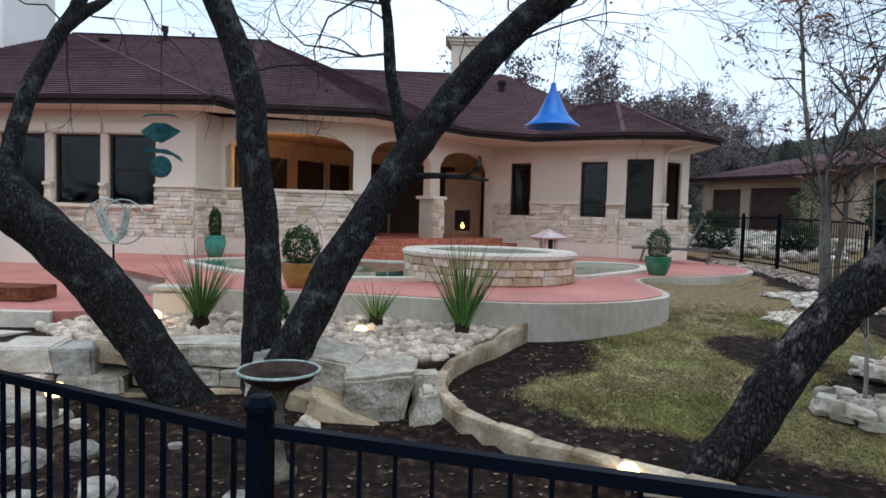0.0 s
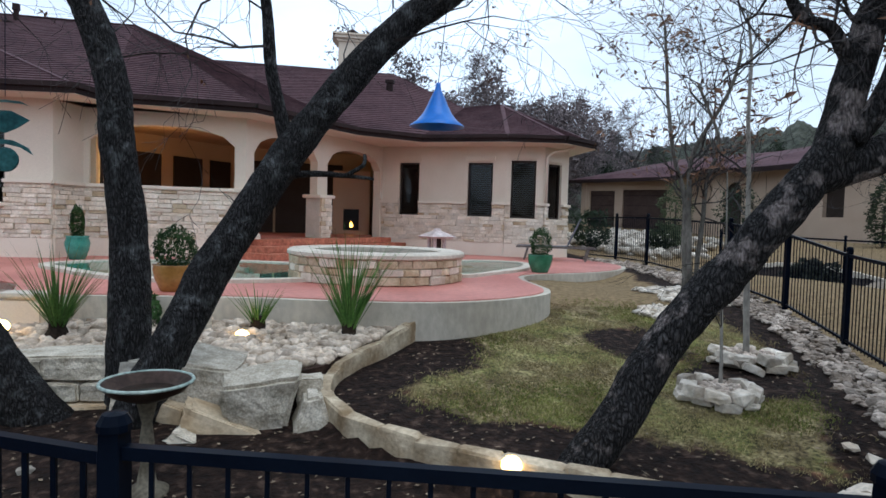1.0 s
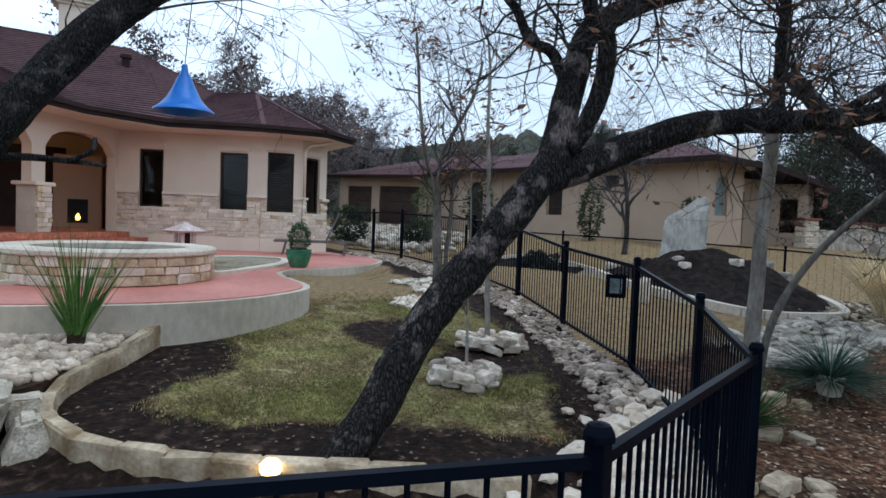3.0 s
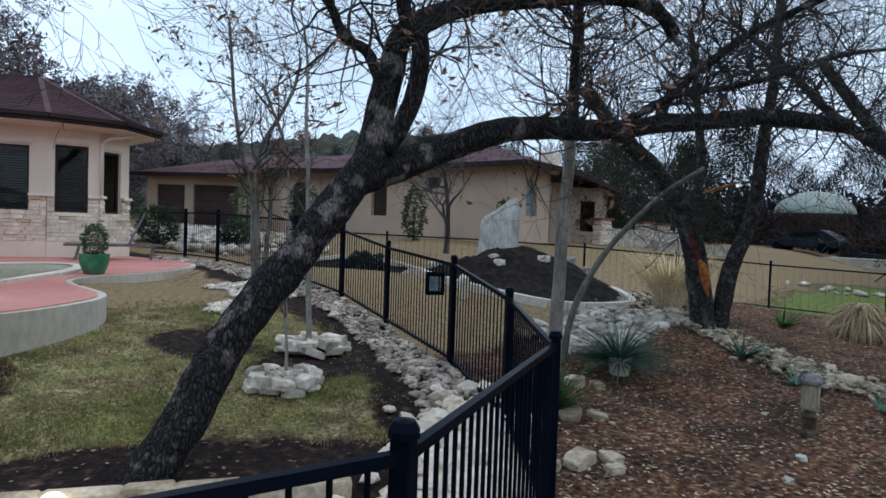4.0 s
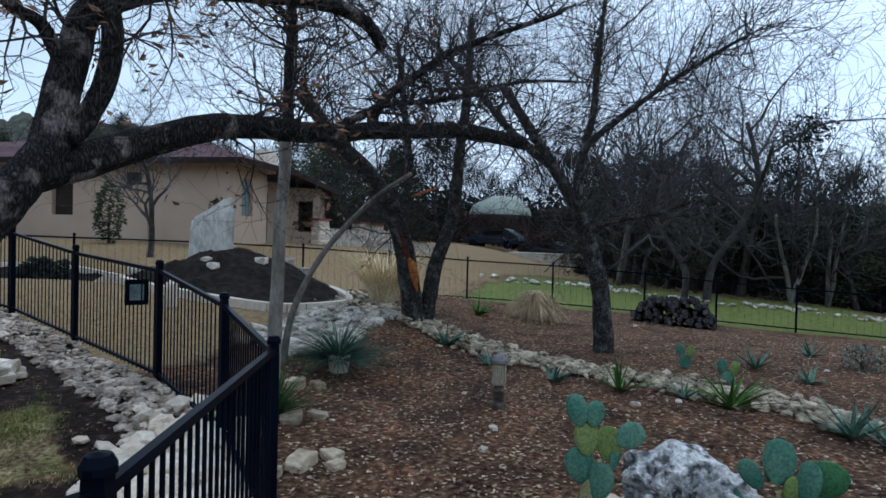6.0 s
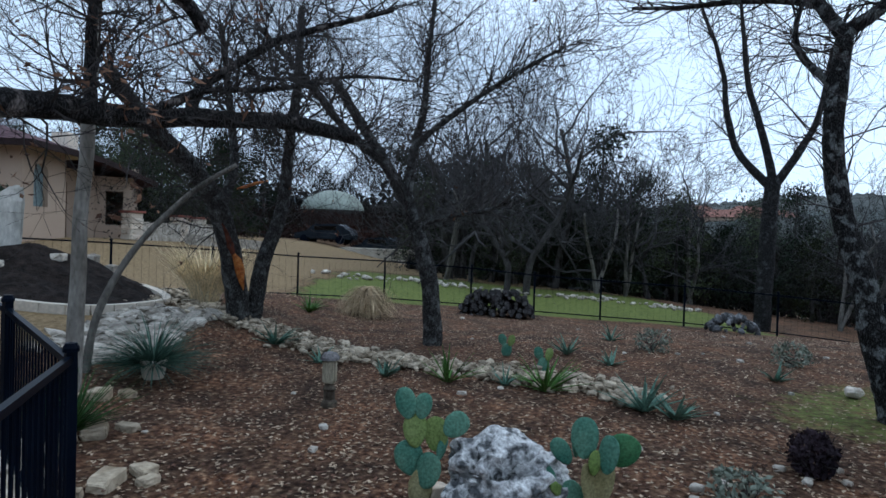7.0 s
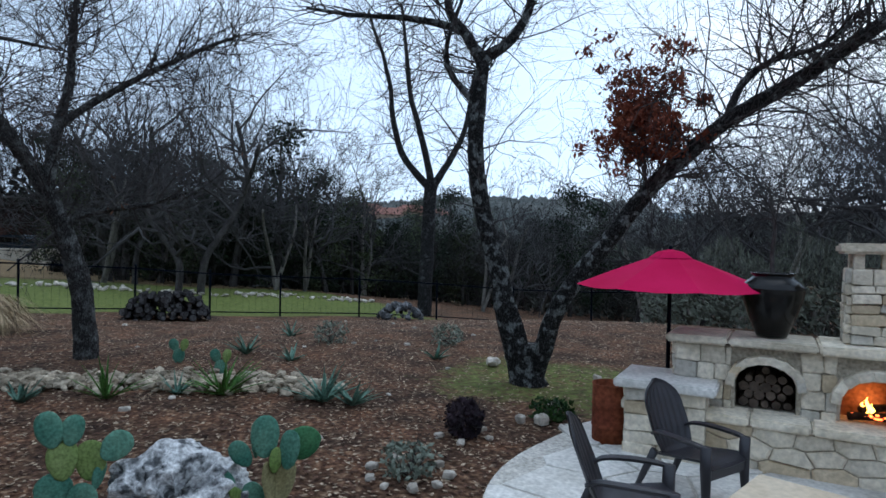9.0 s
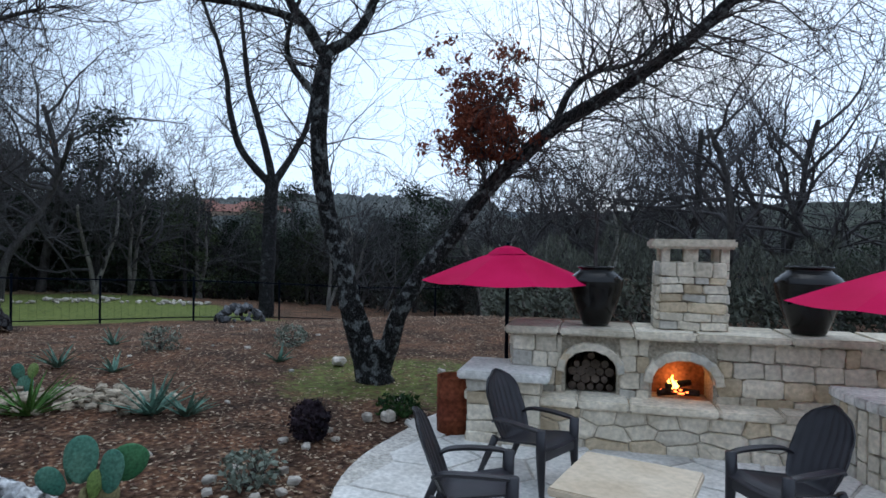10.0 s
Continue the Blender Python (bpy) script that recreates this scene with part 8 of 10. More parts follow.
def face_stones(parent, m, u0, u1, z0, z1, holes, seed, size=(0.16, 0.46), rows=(0.12, 0.26), out=0.05):
    """Random limestone facing, course by course, broken round the openings."""
    rng = random.Random(seed)
    z = z0
    while z < z1 - 0.03:
        h = min(rng.uniform(*rows), z1 - z)
        if z1 - z - h < 0.07:
            h = z1 - z
        u = u0
        while u < u1 - 0.02:
            w = min(rng.uniform(*size), u1 - u)
            if u1 - u - w < 0.09:
                w = u1 - u
            cut = [(u, u + w)]
            for o in holes:
                if z + h > o[2] + 0.02 and z < o[4] + 0.0:
                    cut = [q for a, b in cut for q in ((a, min(b, o[0] - 0.005)), (max(a, o[1] + 0.005), b)) if q[1] - q[0] > 0.035]
            for a, b in cut:
                two = h > 0.2 and rng.random() < 0.3
                for zz, hh in (((z, h * 0.55), (z + h * 0.55, h * 0.45)) if two else ((z, h),)):
                    r = rng.random()
                    fam = CREAM_BLOCKS
                    ob = new("stone", rng.choice(fam))
                    ob.parent = parent
                    d = out * rng.uniform(0.8, 1.3)
                    ob.matrix_basis = m @ Matrix.LocRotScale(((a + b) / 2, -d / 2 + 0.01, zz + hh / 2), Euler((rng.gauss(0, 0.03), rng.gauss(0, 0.05), rng.gauss(0, 0.03))), (b - a - 0.008, d + 0.03, hh - 0.008))
            u += w
        z += h


def rubble(parent, m, u0, u1, z0, z1, holes, seed, cw=0.2, ch=0.12, out=0.030):
    """Irregular fitted stones: cells of a jittered lattice, cut back at the openings."""
    rng = random.Random(seed)
    seeds = []
    nz = max(1, round((z1 - z0) / ch))
    for k in range(nz):
        u = u0 - rng.uniform(0, cw)
        while u < u1 + cw:
            seeds.append(Vector((u, z0 + (k + 0.5 + rng.uniform(-0.16, 0.16)) * (z1 - z0) / nz)))
            u += cw * rng.uniform(0.65, 1.5)
    for a in seeds:
        if not (u0 < a.x < u1 and z0 < a.y < z1):
            continue
        if any(o[0] - 0.02 < a.x < o[1] + 0.02 and o[2] - 0.02 < a.y < o[4] + 0.02 for o in holes):
            continue
        poly = [Vector((x, y)) for x, y in ((max(u0, a.x - 2 * cw), max(z0, a.y - 2 * ch)), (min(u1, a.x + 2 * cw), max(z0, a.y - 2 * ch)), (min(u1, a.x + 2 * cw), min(z1, a.y + 2 * ch)), (max(u0, a.x - 2 * cw), min(z1, a.y + 2 * ch)))]
        planes = []
        for b in seeds:
            d = b - a
            if b is not a and abs(d.x) < 2.6 * cw and abs(d.y) < 2.6 * ch:
                w = Vector((d.x, d.y * 4.0))
                planes.append((w, (a + b).dot(w) / 2 - 0.005 * w.length))
        for o in holes:
            if o[2] - ch < a.y < o[4] + ch * 0.4:
                planes.append((Vector((1, 0)), o[0]) if a.x < o[0] else (Vector((-1, 0)), -o[1]) if a.x > o[1] else (Vector((0, -1)), -o[4]) if a.y > o[4] else (Vector((0, 1)), o[2]))
            elif o[0] < a.x < o[1]:
                planes.append((Vector((0, -1)), -o[4]) if a.y > o[4] else (Vector((0, 1)), o[2]))
        for w, lim in planes:
            cutp = []
            for p, q in zip(poly, poly[1:] + poly[:1]):
                fp, fq = lim - p.dot(w), lim - q.dot(w)
                if fp >= 0:
                    cutp.append(p)
                if fp * fq < 0:
                    cutp.append(p.lerp(q, fp / (fp - fq)))
            poly = cutp
            if len(poly) < 3:
                break
        if len(poly) < 3:
            continue
        mid = sum(poly, Vector((0, 0))) / len(poly)
        n, d = len(poly), out * rng.uniform(0.75, 1.2)
        s = Shape()
        for f, dep in ((1.0, 0.0), (1.0, d * 0.6), (0.86, d)):
            for p in poly:
                q = mid.lerp(p, f)
                s.v.append((q.x, 0.004 - dep + (rng.uniform(-0.006, 0.006) if f < 1 else 0), q.y))
        s.f = [tuple(range(2 * n, 3 * n))] + [(k * n + i, k * n + (i + 1) % n, (k + 1) * n + (i + 1) % n, (k + 1) * n + i) for k in (0, 1) for i in range(n)]
        r = rng.random()
        part("stone", s, TAN if r < 0.26 else GREYB if r < 0.34 else CREAM, parent, m=m)


face_stones(fire, Matrix.Translation((0, 0.25, 0)), -0.33, 3.7, 0.40, 0.95, [(o[0] - 0.02, o[1] + 0.02, o[2], o[3], o[4] + 0.05) for o in (niche_o, box_o)], 7, (0.10, 0.36), (0.07, 0.16), 0.034)
rubble(fire, Matrix.Identity(4), -0.2, 2.5, 0.0, 0.36, [], 8, 0.27, 0.115)
rubble(fire, Matrix.Translation((-0.33, 0, 0)) @ Matrix.Rotation(-math.pi / 2, 4, "Z"), -0.75, -0.25, 0.0, 0.95, [], 18)


def arch_stones(o, thick, seed):
    """Voussoirs over an opening."""
    rng = random.Random(seed)
    n = 9
    cxm, rx, rz_ = (o[0] + o[1]) / 2, (o[1] - o[0]) / 2, o[4] - o[3]
    for k in range(n):
        t = math.pi * (k + 0.5) / n
        px, pz = cxm - math.cos(t) * (rx + thick / 2), o[3] + math.sin(t) * (rz_ + thick / 2)
        ob = new("voussoir", rng.choice(CREAM_BLOCKS))
        ob.parent = fire
        ang = math.atan2(math.cos(t) * rx * 1.0, math.sin(t) * rz_ * 1.6)
        ob.matrix_basis = Matrix.LocRotScale((px, 0.20, pz), Euler((0, -math.atan2(math.cos(t), math.sin(t)), 0)), (0.115, 0.13, thick))


arch_stones(niche_o, 0.065, 1)
arch_stones(box_o, 0.075, 2)
for u0, u1, zc, n0, n1, seed, nm in ((-0.40, 3.75, 0.99, 0.14, 0.82, 3, "ledge"), (-0.22, 2.55, 0.40, -0.06, 0.32, 4, "hearth_ledge")):
    rng = random.Random(seed)
    u = u0
    while u < u1 - 0.05:
        w = min(rng.uniform(0.4, 0.8), u1 - u)
        s = Shape()
        s.box((u + w / 2, (n0 + n1) / 2 + rng.uniform(-0.012, 0.012), zc), (w - 0.008, n1 - n0, 0.068 + rng.uniform(-0.008, 0.008)))
        me = bevelled(s, 0.016, nm, GREYB if rng.random() < 0.15 else CREAM)
        for v in me.vertices:
            v.co += Vector((0, 0.014 * noise.noise(v.co * 6), 0.01 * noise.noise(v.co * 7 + Vector((5, 0, 0)))))
        part(nm, me, None, fire, "rough-edged limestone ledge slab")
        u += w
# chimney of the fireplace
c = Shape()
c.box((1.235, 0.60, 1.33), (0.5, 0.46, 0.6))
chim = part("chimney", c, FIRE_CORE, fire)
face_stones(chim, Matrix.Translation((0, 0.37, 0)), 0.96, 1.51, 1.03, 1.63, [], 9, (0.1, 0.24), (0.06, 0.10))
side_l = Matrix.Translation((0.985, 0, 0)) @ Matrix.Rotation(-math.pi / 2, 4, "Z")
face_stones(chim, side_l, -0.85, -0.37, 1.03, 1.63, [], 10, (0.1, 0.24), (0.06, 0.10))
side_r = Matrix.Translation((1.485, 0, 0)) @ Matrix.Rotation(math.pi / 2, 4, "Z")
face_stones(chim, side_r, 0.37, 0.85, 1.03, 1.63, [], 11, (0.1, 0.24), (0.06, 0.10))
for u, n in ((0.99, 0.40), (1.2, 0.40), (1.48, 0.40), (0.99, 0.82), (1.48, 0.82)):
    ob = new("stone", CREAM_BLOCKS[1])
    ob.parent = chim
    ob.matrix_basis = Matrix.LocRotScale((u + 0.02, n, 1.69), None, (0.12 if u == 1.2 else 0.07, 0.1, 0.13))
s = Shape()
s.box((1.235, 0.60, 1.79), (0.70, 0.64, 0.085))
me = bevelled(s, 0.02, "chimney_cap", CREAM)
part("chimney_cap", me, None, chim, "rough limestone cap slab")
# fire and logs
LOG_BURNT = mat("charred_log", (0.012, 0.010, 0.009), (0.05, 0.04, 0.035), 8, 40, 0.95, 0.6)
EMBER = glow("ember", (1.0, 0.16, 0.03), 5.0)
FLAME = glow("flame", (1.0, 0.52, 0.08), 7.0)
for k, (u, n, z, a) in enumerate(((1.10, 0.52, 0.44, 0.2), (1.2, 0.5, 0.45, -0.4), (1.16, 0.58, 0.50, 0.6))):
    s = Shape()
    d = Vector((math.cos(a), math.sin(a), 0.05)) * 0.13
    s.tube([Vector((u, n, z)) - d, (u, n, z), Vector((u, n, z)) + d], [0.028, 0.032, 0.027], 8, rough=0.25)
    part("log", s, LOG_BURNT, fire, "charred burning log")
s = Shape()
rng = random.Random(2)
for _ in range(26):
    s.box((1.18 + rng.gauss(0, 0.05), 0.5 + rng.gauss(0, 0.03), 0.43 + rng.uniform(0, 0.04)), (0.02, 0.02, 0.014), rng.uniform(0, 3))
part("ember_bed", s, EMBER, fire, "glowing embers")
for k, (u, h) in enumerate(((1.07, 0.10), (1.10, 0.14), (1.13, 0.09))):
    s = Shape()
    s.tube([(u, 0.52, 0.46), (u + 0.012, 0.52, 0.46 + h * 0.4), (u - 0.006, 0.52, 0.46 + h * 0.75), (u + 0.006, 0.52, 0.46 + h)], [0.012, 0.017, 0.009, 0.001], 6)
    part("flame", s, FLAME, fire, "small yellow flame", smooth=True)
lamp("fire_glow", FW @ Vector((1.13, 0.60, 0.54)), 1.6, (1.0, 0.42, 0.12), 0.05)
# split logs in the niche
LOG = mat("split_log", (0.06, 0.045, 0.035), (0.16, 0.125, 0.10), 5, 30, 0.95, 0.6, rnd=0.3)
rng = random.Random(6)
for row in range(5):
    for k in range(5):
        u, z = niche_o[0] + 0.06 + k * 0.083 + (0.04 if row % 2 else 0), niche_o[2] + 0.045 + row * 0.07
        if z > niche_o[3] + 0.12 * math.sqrt(max(0, 1 - ((u - 0.375) / 0.23) ** 2)) - 0.02 or u > niche_o[1] - 0.03:
            continue
        s = Shape()
        r = rng.uniform(0.032, 0.045)
        s.tube([(u, 0.31 + rng.uniform(0, 0.05), z), (u + 0.005, 0.66, z)], [r, r * 0.95], 7, rough=0.3)
        part("firewood", s, LOG, fire, "split firewood log in the niche")
# side table pillar
pil = thing("stone_pillar", (0, 0, 0), "square limestone pier with a flat grey flagstone top", "stone pier")
pil.matrix_basis = FW
s = Shape()
s.box((-0.36, 0.18, 0.29), (0.64, 0.56, 0.58))
part("core", s, FIRE_CORE, pil)
face_stones(pil, Matrix.Translation((0, -0.10, 0)), -0.68, -0.04, 0.0, 0.58, [], 12, (0.13, 0.33), (0.09, 0.15), 0.034)
rubble(pil, Matrix.Translation((-0.68, 0, 0)) @ Matrix.Rotation(-math.pi / 2, 4, "Z"), -0.46, 0.10, 0.0, 0.58, [], 13, 0.2, 0.115)
s = Shape()
s.box((-0.36, 0.16, 0.62), (0.80, 0.70, 0.075))
part("top", bevelled(s, 0.014, "top", FLAG), None, pil, "flat grey flagstone top")
# curved seat wall at the far end
seat = thing("seat_wall", (0, 0, 0), "curved low limestone seat wall with a flagstone cap", "seat wall")
seat.matrix_basis = FW
cw = smooth_line([(2.50, 0.25), (2.55, -0.1), (2.72, -0.5), (3.1, -1.0), (3.7, -1.4)], 4)
rng = random.Random(9)
for p, q in zip(cw, cw[1:]):
    d = (q - p)
    a = math.atan2(d.y, d.x)
    s = Shape()
    s.box(((p.x + q.x) / 2, (p.y + q.y) / 2, 0.61), (d.length + 0.02, 0.46, 0.08), a)
    part("cap_stone", bevelled(s, 0.012, "cap_stone", FLAG), None, seat)
    s = Shape()
    s.box(((p.x + q.x) / 2, (p.y + q.y) / 2, 0.285), (d.length + 0.06, 0.34, 0.57), a)
    part("core", s, FIRE_CORE, seat)
    z = 0.0
    while z < 0.55:
        h = min(rng.uniform(0.11, 0.2), 0.57 - z)
        ob = new("stone", rng.choice(CREAM_BLOCKS))
        ob.parent = seat
        ob.matrix_basis = Matrix.Translation(((p.x + q.x) / 2, (p.y + q.y) / 2, z + h / 2)) @ Matrix.Rotation(a, 4, "Z") @ Matrix.LocRotScale((0, -0.18, 0), None, (d.length * 0.98, 0.07, h - 0.012))
        z += h


# black jars on the ledge
def jar(place, h, r, label):
    t = thing("glazed_jar", place, label, "jar", "glazed jars")
    s = Shape()
    prof = [(0.0, 0.0), (r * 0.47, 0.0), (r * 0.53, h * 0.05), (r * 0.78, h * 0.35), (r * 0.97, h * 0.62), (r, h * 0.74)]
    for k in range(5):
        z = h * (0.75 + 0.036 * k)
        q = r * (1.0 - 0.30 * (k / 4) ** 1.5)
        prof += [(q * 1.02, z), (q * 0.98, z + h * 0.018)]
    prof += [(r * 0.62, h * 0.935), (r * 0.61, h * 0.96), (r * 0.69, h * 0.975), (r * 0.70, h), (r * 0.58, h), (r * 0.55, h * 0.9)]
    s.lathe(prof, n=40)
    part("jar", s, GLAZE_BLACK, t, "", smooth=True)
    s = Shape()
    s.lathe([(r * 0.57, h * 0.9), (0.0, h * 0.91)], n=20)
    part("soil", s, SOIL, t)
    return t


j = jar(FW @ Vector((0.41, 0.47, 1.032)), 0.54, 0.245, "tall black glazed jar with a bare small tree")
st, tw, en = Shape(), Shape(), []
rng = random.Random(17)
stem = limb(st, [(0, 0, 0.45), (0.01, 0, 0.7), (-0.02, 0.02, 0.9), (0.03, 0, 1.15)], 0.022, 0.01, 6, wob=0.01)
grown(rng, stem, 9, 0.4, 1, tw, en, start=0.4, lift=0.15)
part("stem", st, TWIG, j)
tagged(part("branchwork", tw, TWIG, j), kind="stuff")
jar(FW @ Vector((2.19, 0.47, 1.032)), 0.58, 0.275, "tall black glazed jar under the umbrella")

# rusted barrel
ba = thing("steel_drum", (4.30, -4.02, -0.04), "rusted open steel drum beside the pier", "drum")
s = Shape()
s.lathe([(0.0, 0.02), (0.16, 0.02), (0.165, 0.0), (0.168, 0.19), (0.176, 0.2), (0.168, 0.21), (0.168, 0.38), (0.176, 0.39), (0.168, 0.4), (0.168, 0.56), (0.176, 0.575), (0.16, 0.575), (0.155, 0.1), (0.0, 0.1)], n=28)
part("drum", s, mat("red_rust", (0.12, 0.032, 0.018), (0.24, 0.075, 0.035), 3, 24, 0.85, 0.4, metal=0.15), ba, smooth=True)

# umbrellas
CRIMSON = mat("crimson_canvas", (0.46, 0.004, 0.062), (0.54, 0.008, 0.085), 2, 80, 0.9, 0.15, 200, grain=0.06, spec=0.1)


def umbrella(place, top, r, drop, label, rz=0.0):
    """A canvas umbrella: place is the pole's foot, top the canopy's height above it."""
    t = thing("patio_umbrella", place, label, "umbrella", "patio umbrellas", rz=rz)
    s = Shape()
    s.tube([(0, 0, 0), (0, 0, top)], [0.02, 0.02], 10)
    part("pole", s, FENCE, t, "black metal pole")
    n = 8
    for k in range(n):
        a0, a1 = 2 * math.pi * k / n, 2 * math.pi * (k + 1) / n
        s = Shape()
        rows = 6
        for i in range(rows + 1):
            f = 0.16 + 0.84 * i / rows
            z = top - drop * (f ** 1.12) + 0.02
            for w in (0, 0.25, 0.5, 0.75, 1):
                a = a0 + (a1 - a0) * w
                flat = math.cos((a1 - a0) / 2) / math.cos(a - (a0 + a1) / 2)
                sag = 0.018 * f * math.sin(math.pi * w)
                s.v.append((r * f * flat * math.cos(a), r * f * flat * math.sin(a), z - sag))
        s.f = [(i * 5 + w, i * 5 + w + 1, (i + 1) * 5 + w + 1, (i + 1) * 5 + w) for i in range(rows) for w in range(4)]
        part("canopy_panel", s, CRIMSON, t, "", smooth=True)
        q = Shape()
        q.beam((0, 0, top - 0.05), (r * 0.97 * math.cos(a0), r * 0.97 * math.sin(a0), top - drop - 0.0), 0.012, 0.014)
        part("rib", q, FENCE, t)
    s = Shape()
    s.lathe([(r * 0.235, top - drop * 0.12), (r * 0.14, top + 0.018), (0.0, top + 0.045)], n=8)
    part("vent", s, CRIMSON, t, "crimson vent cap")
    s = Shape()
    s.lathe([(0.0, top + 0.03), (0.02, top + 0.04), (0.016, top + 0.07), (0, top + 0.08)], n=10)
    part("finial", s, FENCE, t)


umbrella((4.20, -4.62, 0.02), 1.69, 0.86, 0.32, "crimson canvas patio umbrella, open beside the fireplace", 12)
umbrella((0.98, -5.15, 0.02), 1.66, 0.86, 0.30, "crimson canvas patio umbrella, open over a jar", 30)

# adirondack chairs
RESIN = mat("black_resin", (0.010, 0.009, 0.012), (0.022, 0.020, 0.026), 6, 60, 0.45, 0.08, 80, spec=0.5, grain=0.1)


def shell(rows, thick):
    """A thin moulded sheet from a grid of points, front and back joined at its rim."""
    nr, nc = len(rows), len(rows[0])
    g = [[Vector(p) for p in r] for r in rows]
    s = Shape()
    back = []
    for i in range(nr):
        for j in range(nc):
            a, b = g[min(i + 1, nr - 1)][j] - g[max(i - 1, 0)][j], g[i][min(j + 1, nc - 1)] - g[i][max(j - 1, 0)]
            back.append(g[i][j] + a.cross(b).normalized() * thick)
    s.v = [tuple(p) for r in g for p in r] + [tuple(p) for p in back]
    o = nr * nc
    for i in range(nr - 1):
        for j in range(nc - 1):
            a, b, c, d = i * nc + j, i * nc + j + 1, (i + 1) * nc + j + 1, (i + 1) * nc + j
            s.f += [(a, b, c, d), (o + d, o + c, o + b, o + a)]
    rim = [i * nc for i in range(nr)] + [(nr - 1) * nc + j for j in range(1, nc)] + [i * nc + nc - 1 for i in range(nr - 2, -1, -1)] + list(range(nc - 2, 0, -1))
    s.f += [(a, o + a, o + b, b) for a, b in zip(rim, rim[1:] + rim[:1])]
    return s


def adirondack(name="adirondack_chair"):
    """A moulded chair that faces +y, at its middle on the floor."""
    t = thing(name, (0, 0, 0), "black moulded resin patio chair with a rounded high back", "chair", "chairs round the stone table")
    cols, rows = 29, []
    for i in range(13):
        f = i / 12
        z = 0.33 + 0.55 * f
        half = 0.20 + 0.055 * math.sin(math.pi * min(1, f * 1.15)) if f < 0.62 else 0.252 * math.sqrt(max(0.03, 1 - ((f - 0.62) / 0.40) ** 2))
        line = []
        for j in range(cols):
            w = j / (cols - 1) * 2 - 1
            groove = 0.007 if j % 4 == 2 and 0.12 < f < 0.86 else 0.0
            line.append((w * half, -0.15 - 0.20 * f + 0.055 * w * w * (1 - 0.5 * f) - groove, z - 0.012 * w * w * f))
        rows.append(line)
    part("backrest", shell(rows, 0.016), RESIN, t, "high rounded back with narrow grooves", smooth=True)
    rows = []
    for i in range(15):
        f = i / 14
        rows.append([((j / 12 * 2 - 1) * (0.215 + 0.05 * f), -0.17 + 0.52 * f, 0.315 + 0.075 * f - (0.05 * max(0, f - 0.88) / 0.12) + 0.016 * (j / 12 * 2 - 1) ** 2 - (0.006 if i % 2 and 2 < i < 12 and 1 < j < 11 else 0)) for j in range(13)])
    part("seat", shell(rows, -0.018), RESIN, t, "moulded seat with cross grooves", smooth=True)
    s = Shape()
    s.box((0, 0.335, 0.325), (0.5, 0.022, 0.10))
    part("apron", bevelled(s, 0.01, "apron", RESIN), None, t)
    for sx in (-1, 1):
        arc = [(sx * 0.215, -0.20, 0.50), (sx * 0.255, -0.12, 0.545), (sx * 0.285, 0.02, 0.555), (sx * 0.295, 0.18, 0.55), (sx * 0.288, 0.29, 0.54), (sx * 0.278, 0.335, 0.515)]
        line = smooth_line(arc, 4)
        rows = []
        for k, p in enumerate(line):
            w = 0.026 + 0.016 * math.sin(math.pi * min(1.0, k / (len(line) - 1) * 1.1))
            rows.append([(p.x + q * w, p.y, p.z - 0.010 * q * q) for q in (-1, -0.6, 0, 0.6, 1)])
        part("armrest", shell(rows, 0.022), RESIN, t, "", smooth=True)
        s = Shape()
        s.tube([(sx * 0.278, 0.325, 0.53), (sx * 0.272, 0.322, 0.36), (sx * 0.275, 0.33, 0.18), (sx * 0.285, 0.345, 0.0)], [0.042, 0.043, 0.034, 0.022], 8)
        part("leg", s, RESIN, t, "", smooth=True)
        s = Shape()
        s.tube([(sx * 0.215, -0.17, 0.36), (sx * 0.235, -0.25, 0.18), (sx * 0.25, -0.33, 0.0)], [0.036, 0.030, 0.021], 8)
        part("leg", s, RESIN, t, "", smooth=True)
    return t


chair = adirondack()
chair.matrix_basis = pose(3.09, -3.58, 0.03, 0, 0, 95) @ Matrix.Diagonal((0.80, 0.86, 0.88, 1))
for x, y, rz in ((2.72, -2.56, 134), (1.43, -4.10, -27), (1.00, -2.96, -80)):
    copy_thing(chair, pose(x, y, 0.03, 0, 0, rz))

# stone table
tab = thing("stone_table", (2.03, -3.22, 0.0), "low square table with a buff limestone slab top", "table", rz=17)
SLAB = mat("buff_slab", (0.50, 0.40, 0.28), (0.62, 0.52, 0.39), 2.5, 24, 0.6, 0.2, 20, grain=0.12)
s = Shape()
s.box((0, 0, 0.40), (0.72, 0.72, 0.05))
part("slab", bevelled(s, 0.01, "slab", SLAB), None, tab, "buff limestone slab")
s = Shape()
s.box((0, 0, 0.36), (0.64, 0.64, 0.03))
part("frame", s, FENCE, tab)
for sx in (-1, 1):
    for sy in (-1, 1):
        s = Shape()
        s.box((sx * 0.28, sy * 0.28, 0.185), (0.05, 0.05, 0.32))
        part("leg", s, FENCE, tab)


# ---- neighbouring building ----
nb = thing("neighbour_house", (0, 0, 0), "tan stucco neighbouring house with garage wing and plum roof", "house")
GARAGE_DOOR = mat("garage_door_paint", (0.060, 0.040, 0.035), (0.085, 0.058, 0.050), 2, 40, 0.6, 0.1)


def nb_wall(a, b, z0, z1, openings=()):
    mm, ln = wall_frame(a, b)
    part("wall", wall_shape(ln, z0, z1, [tuple(o) for o in openings], 0.3), STUCCO_TAN, nb, m=mm, weld=True)
    return mm, ln


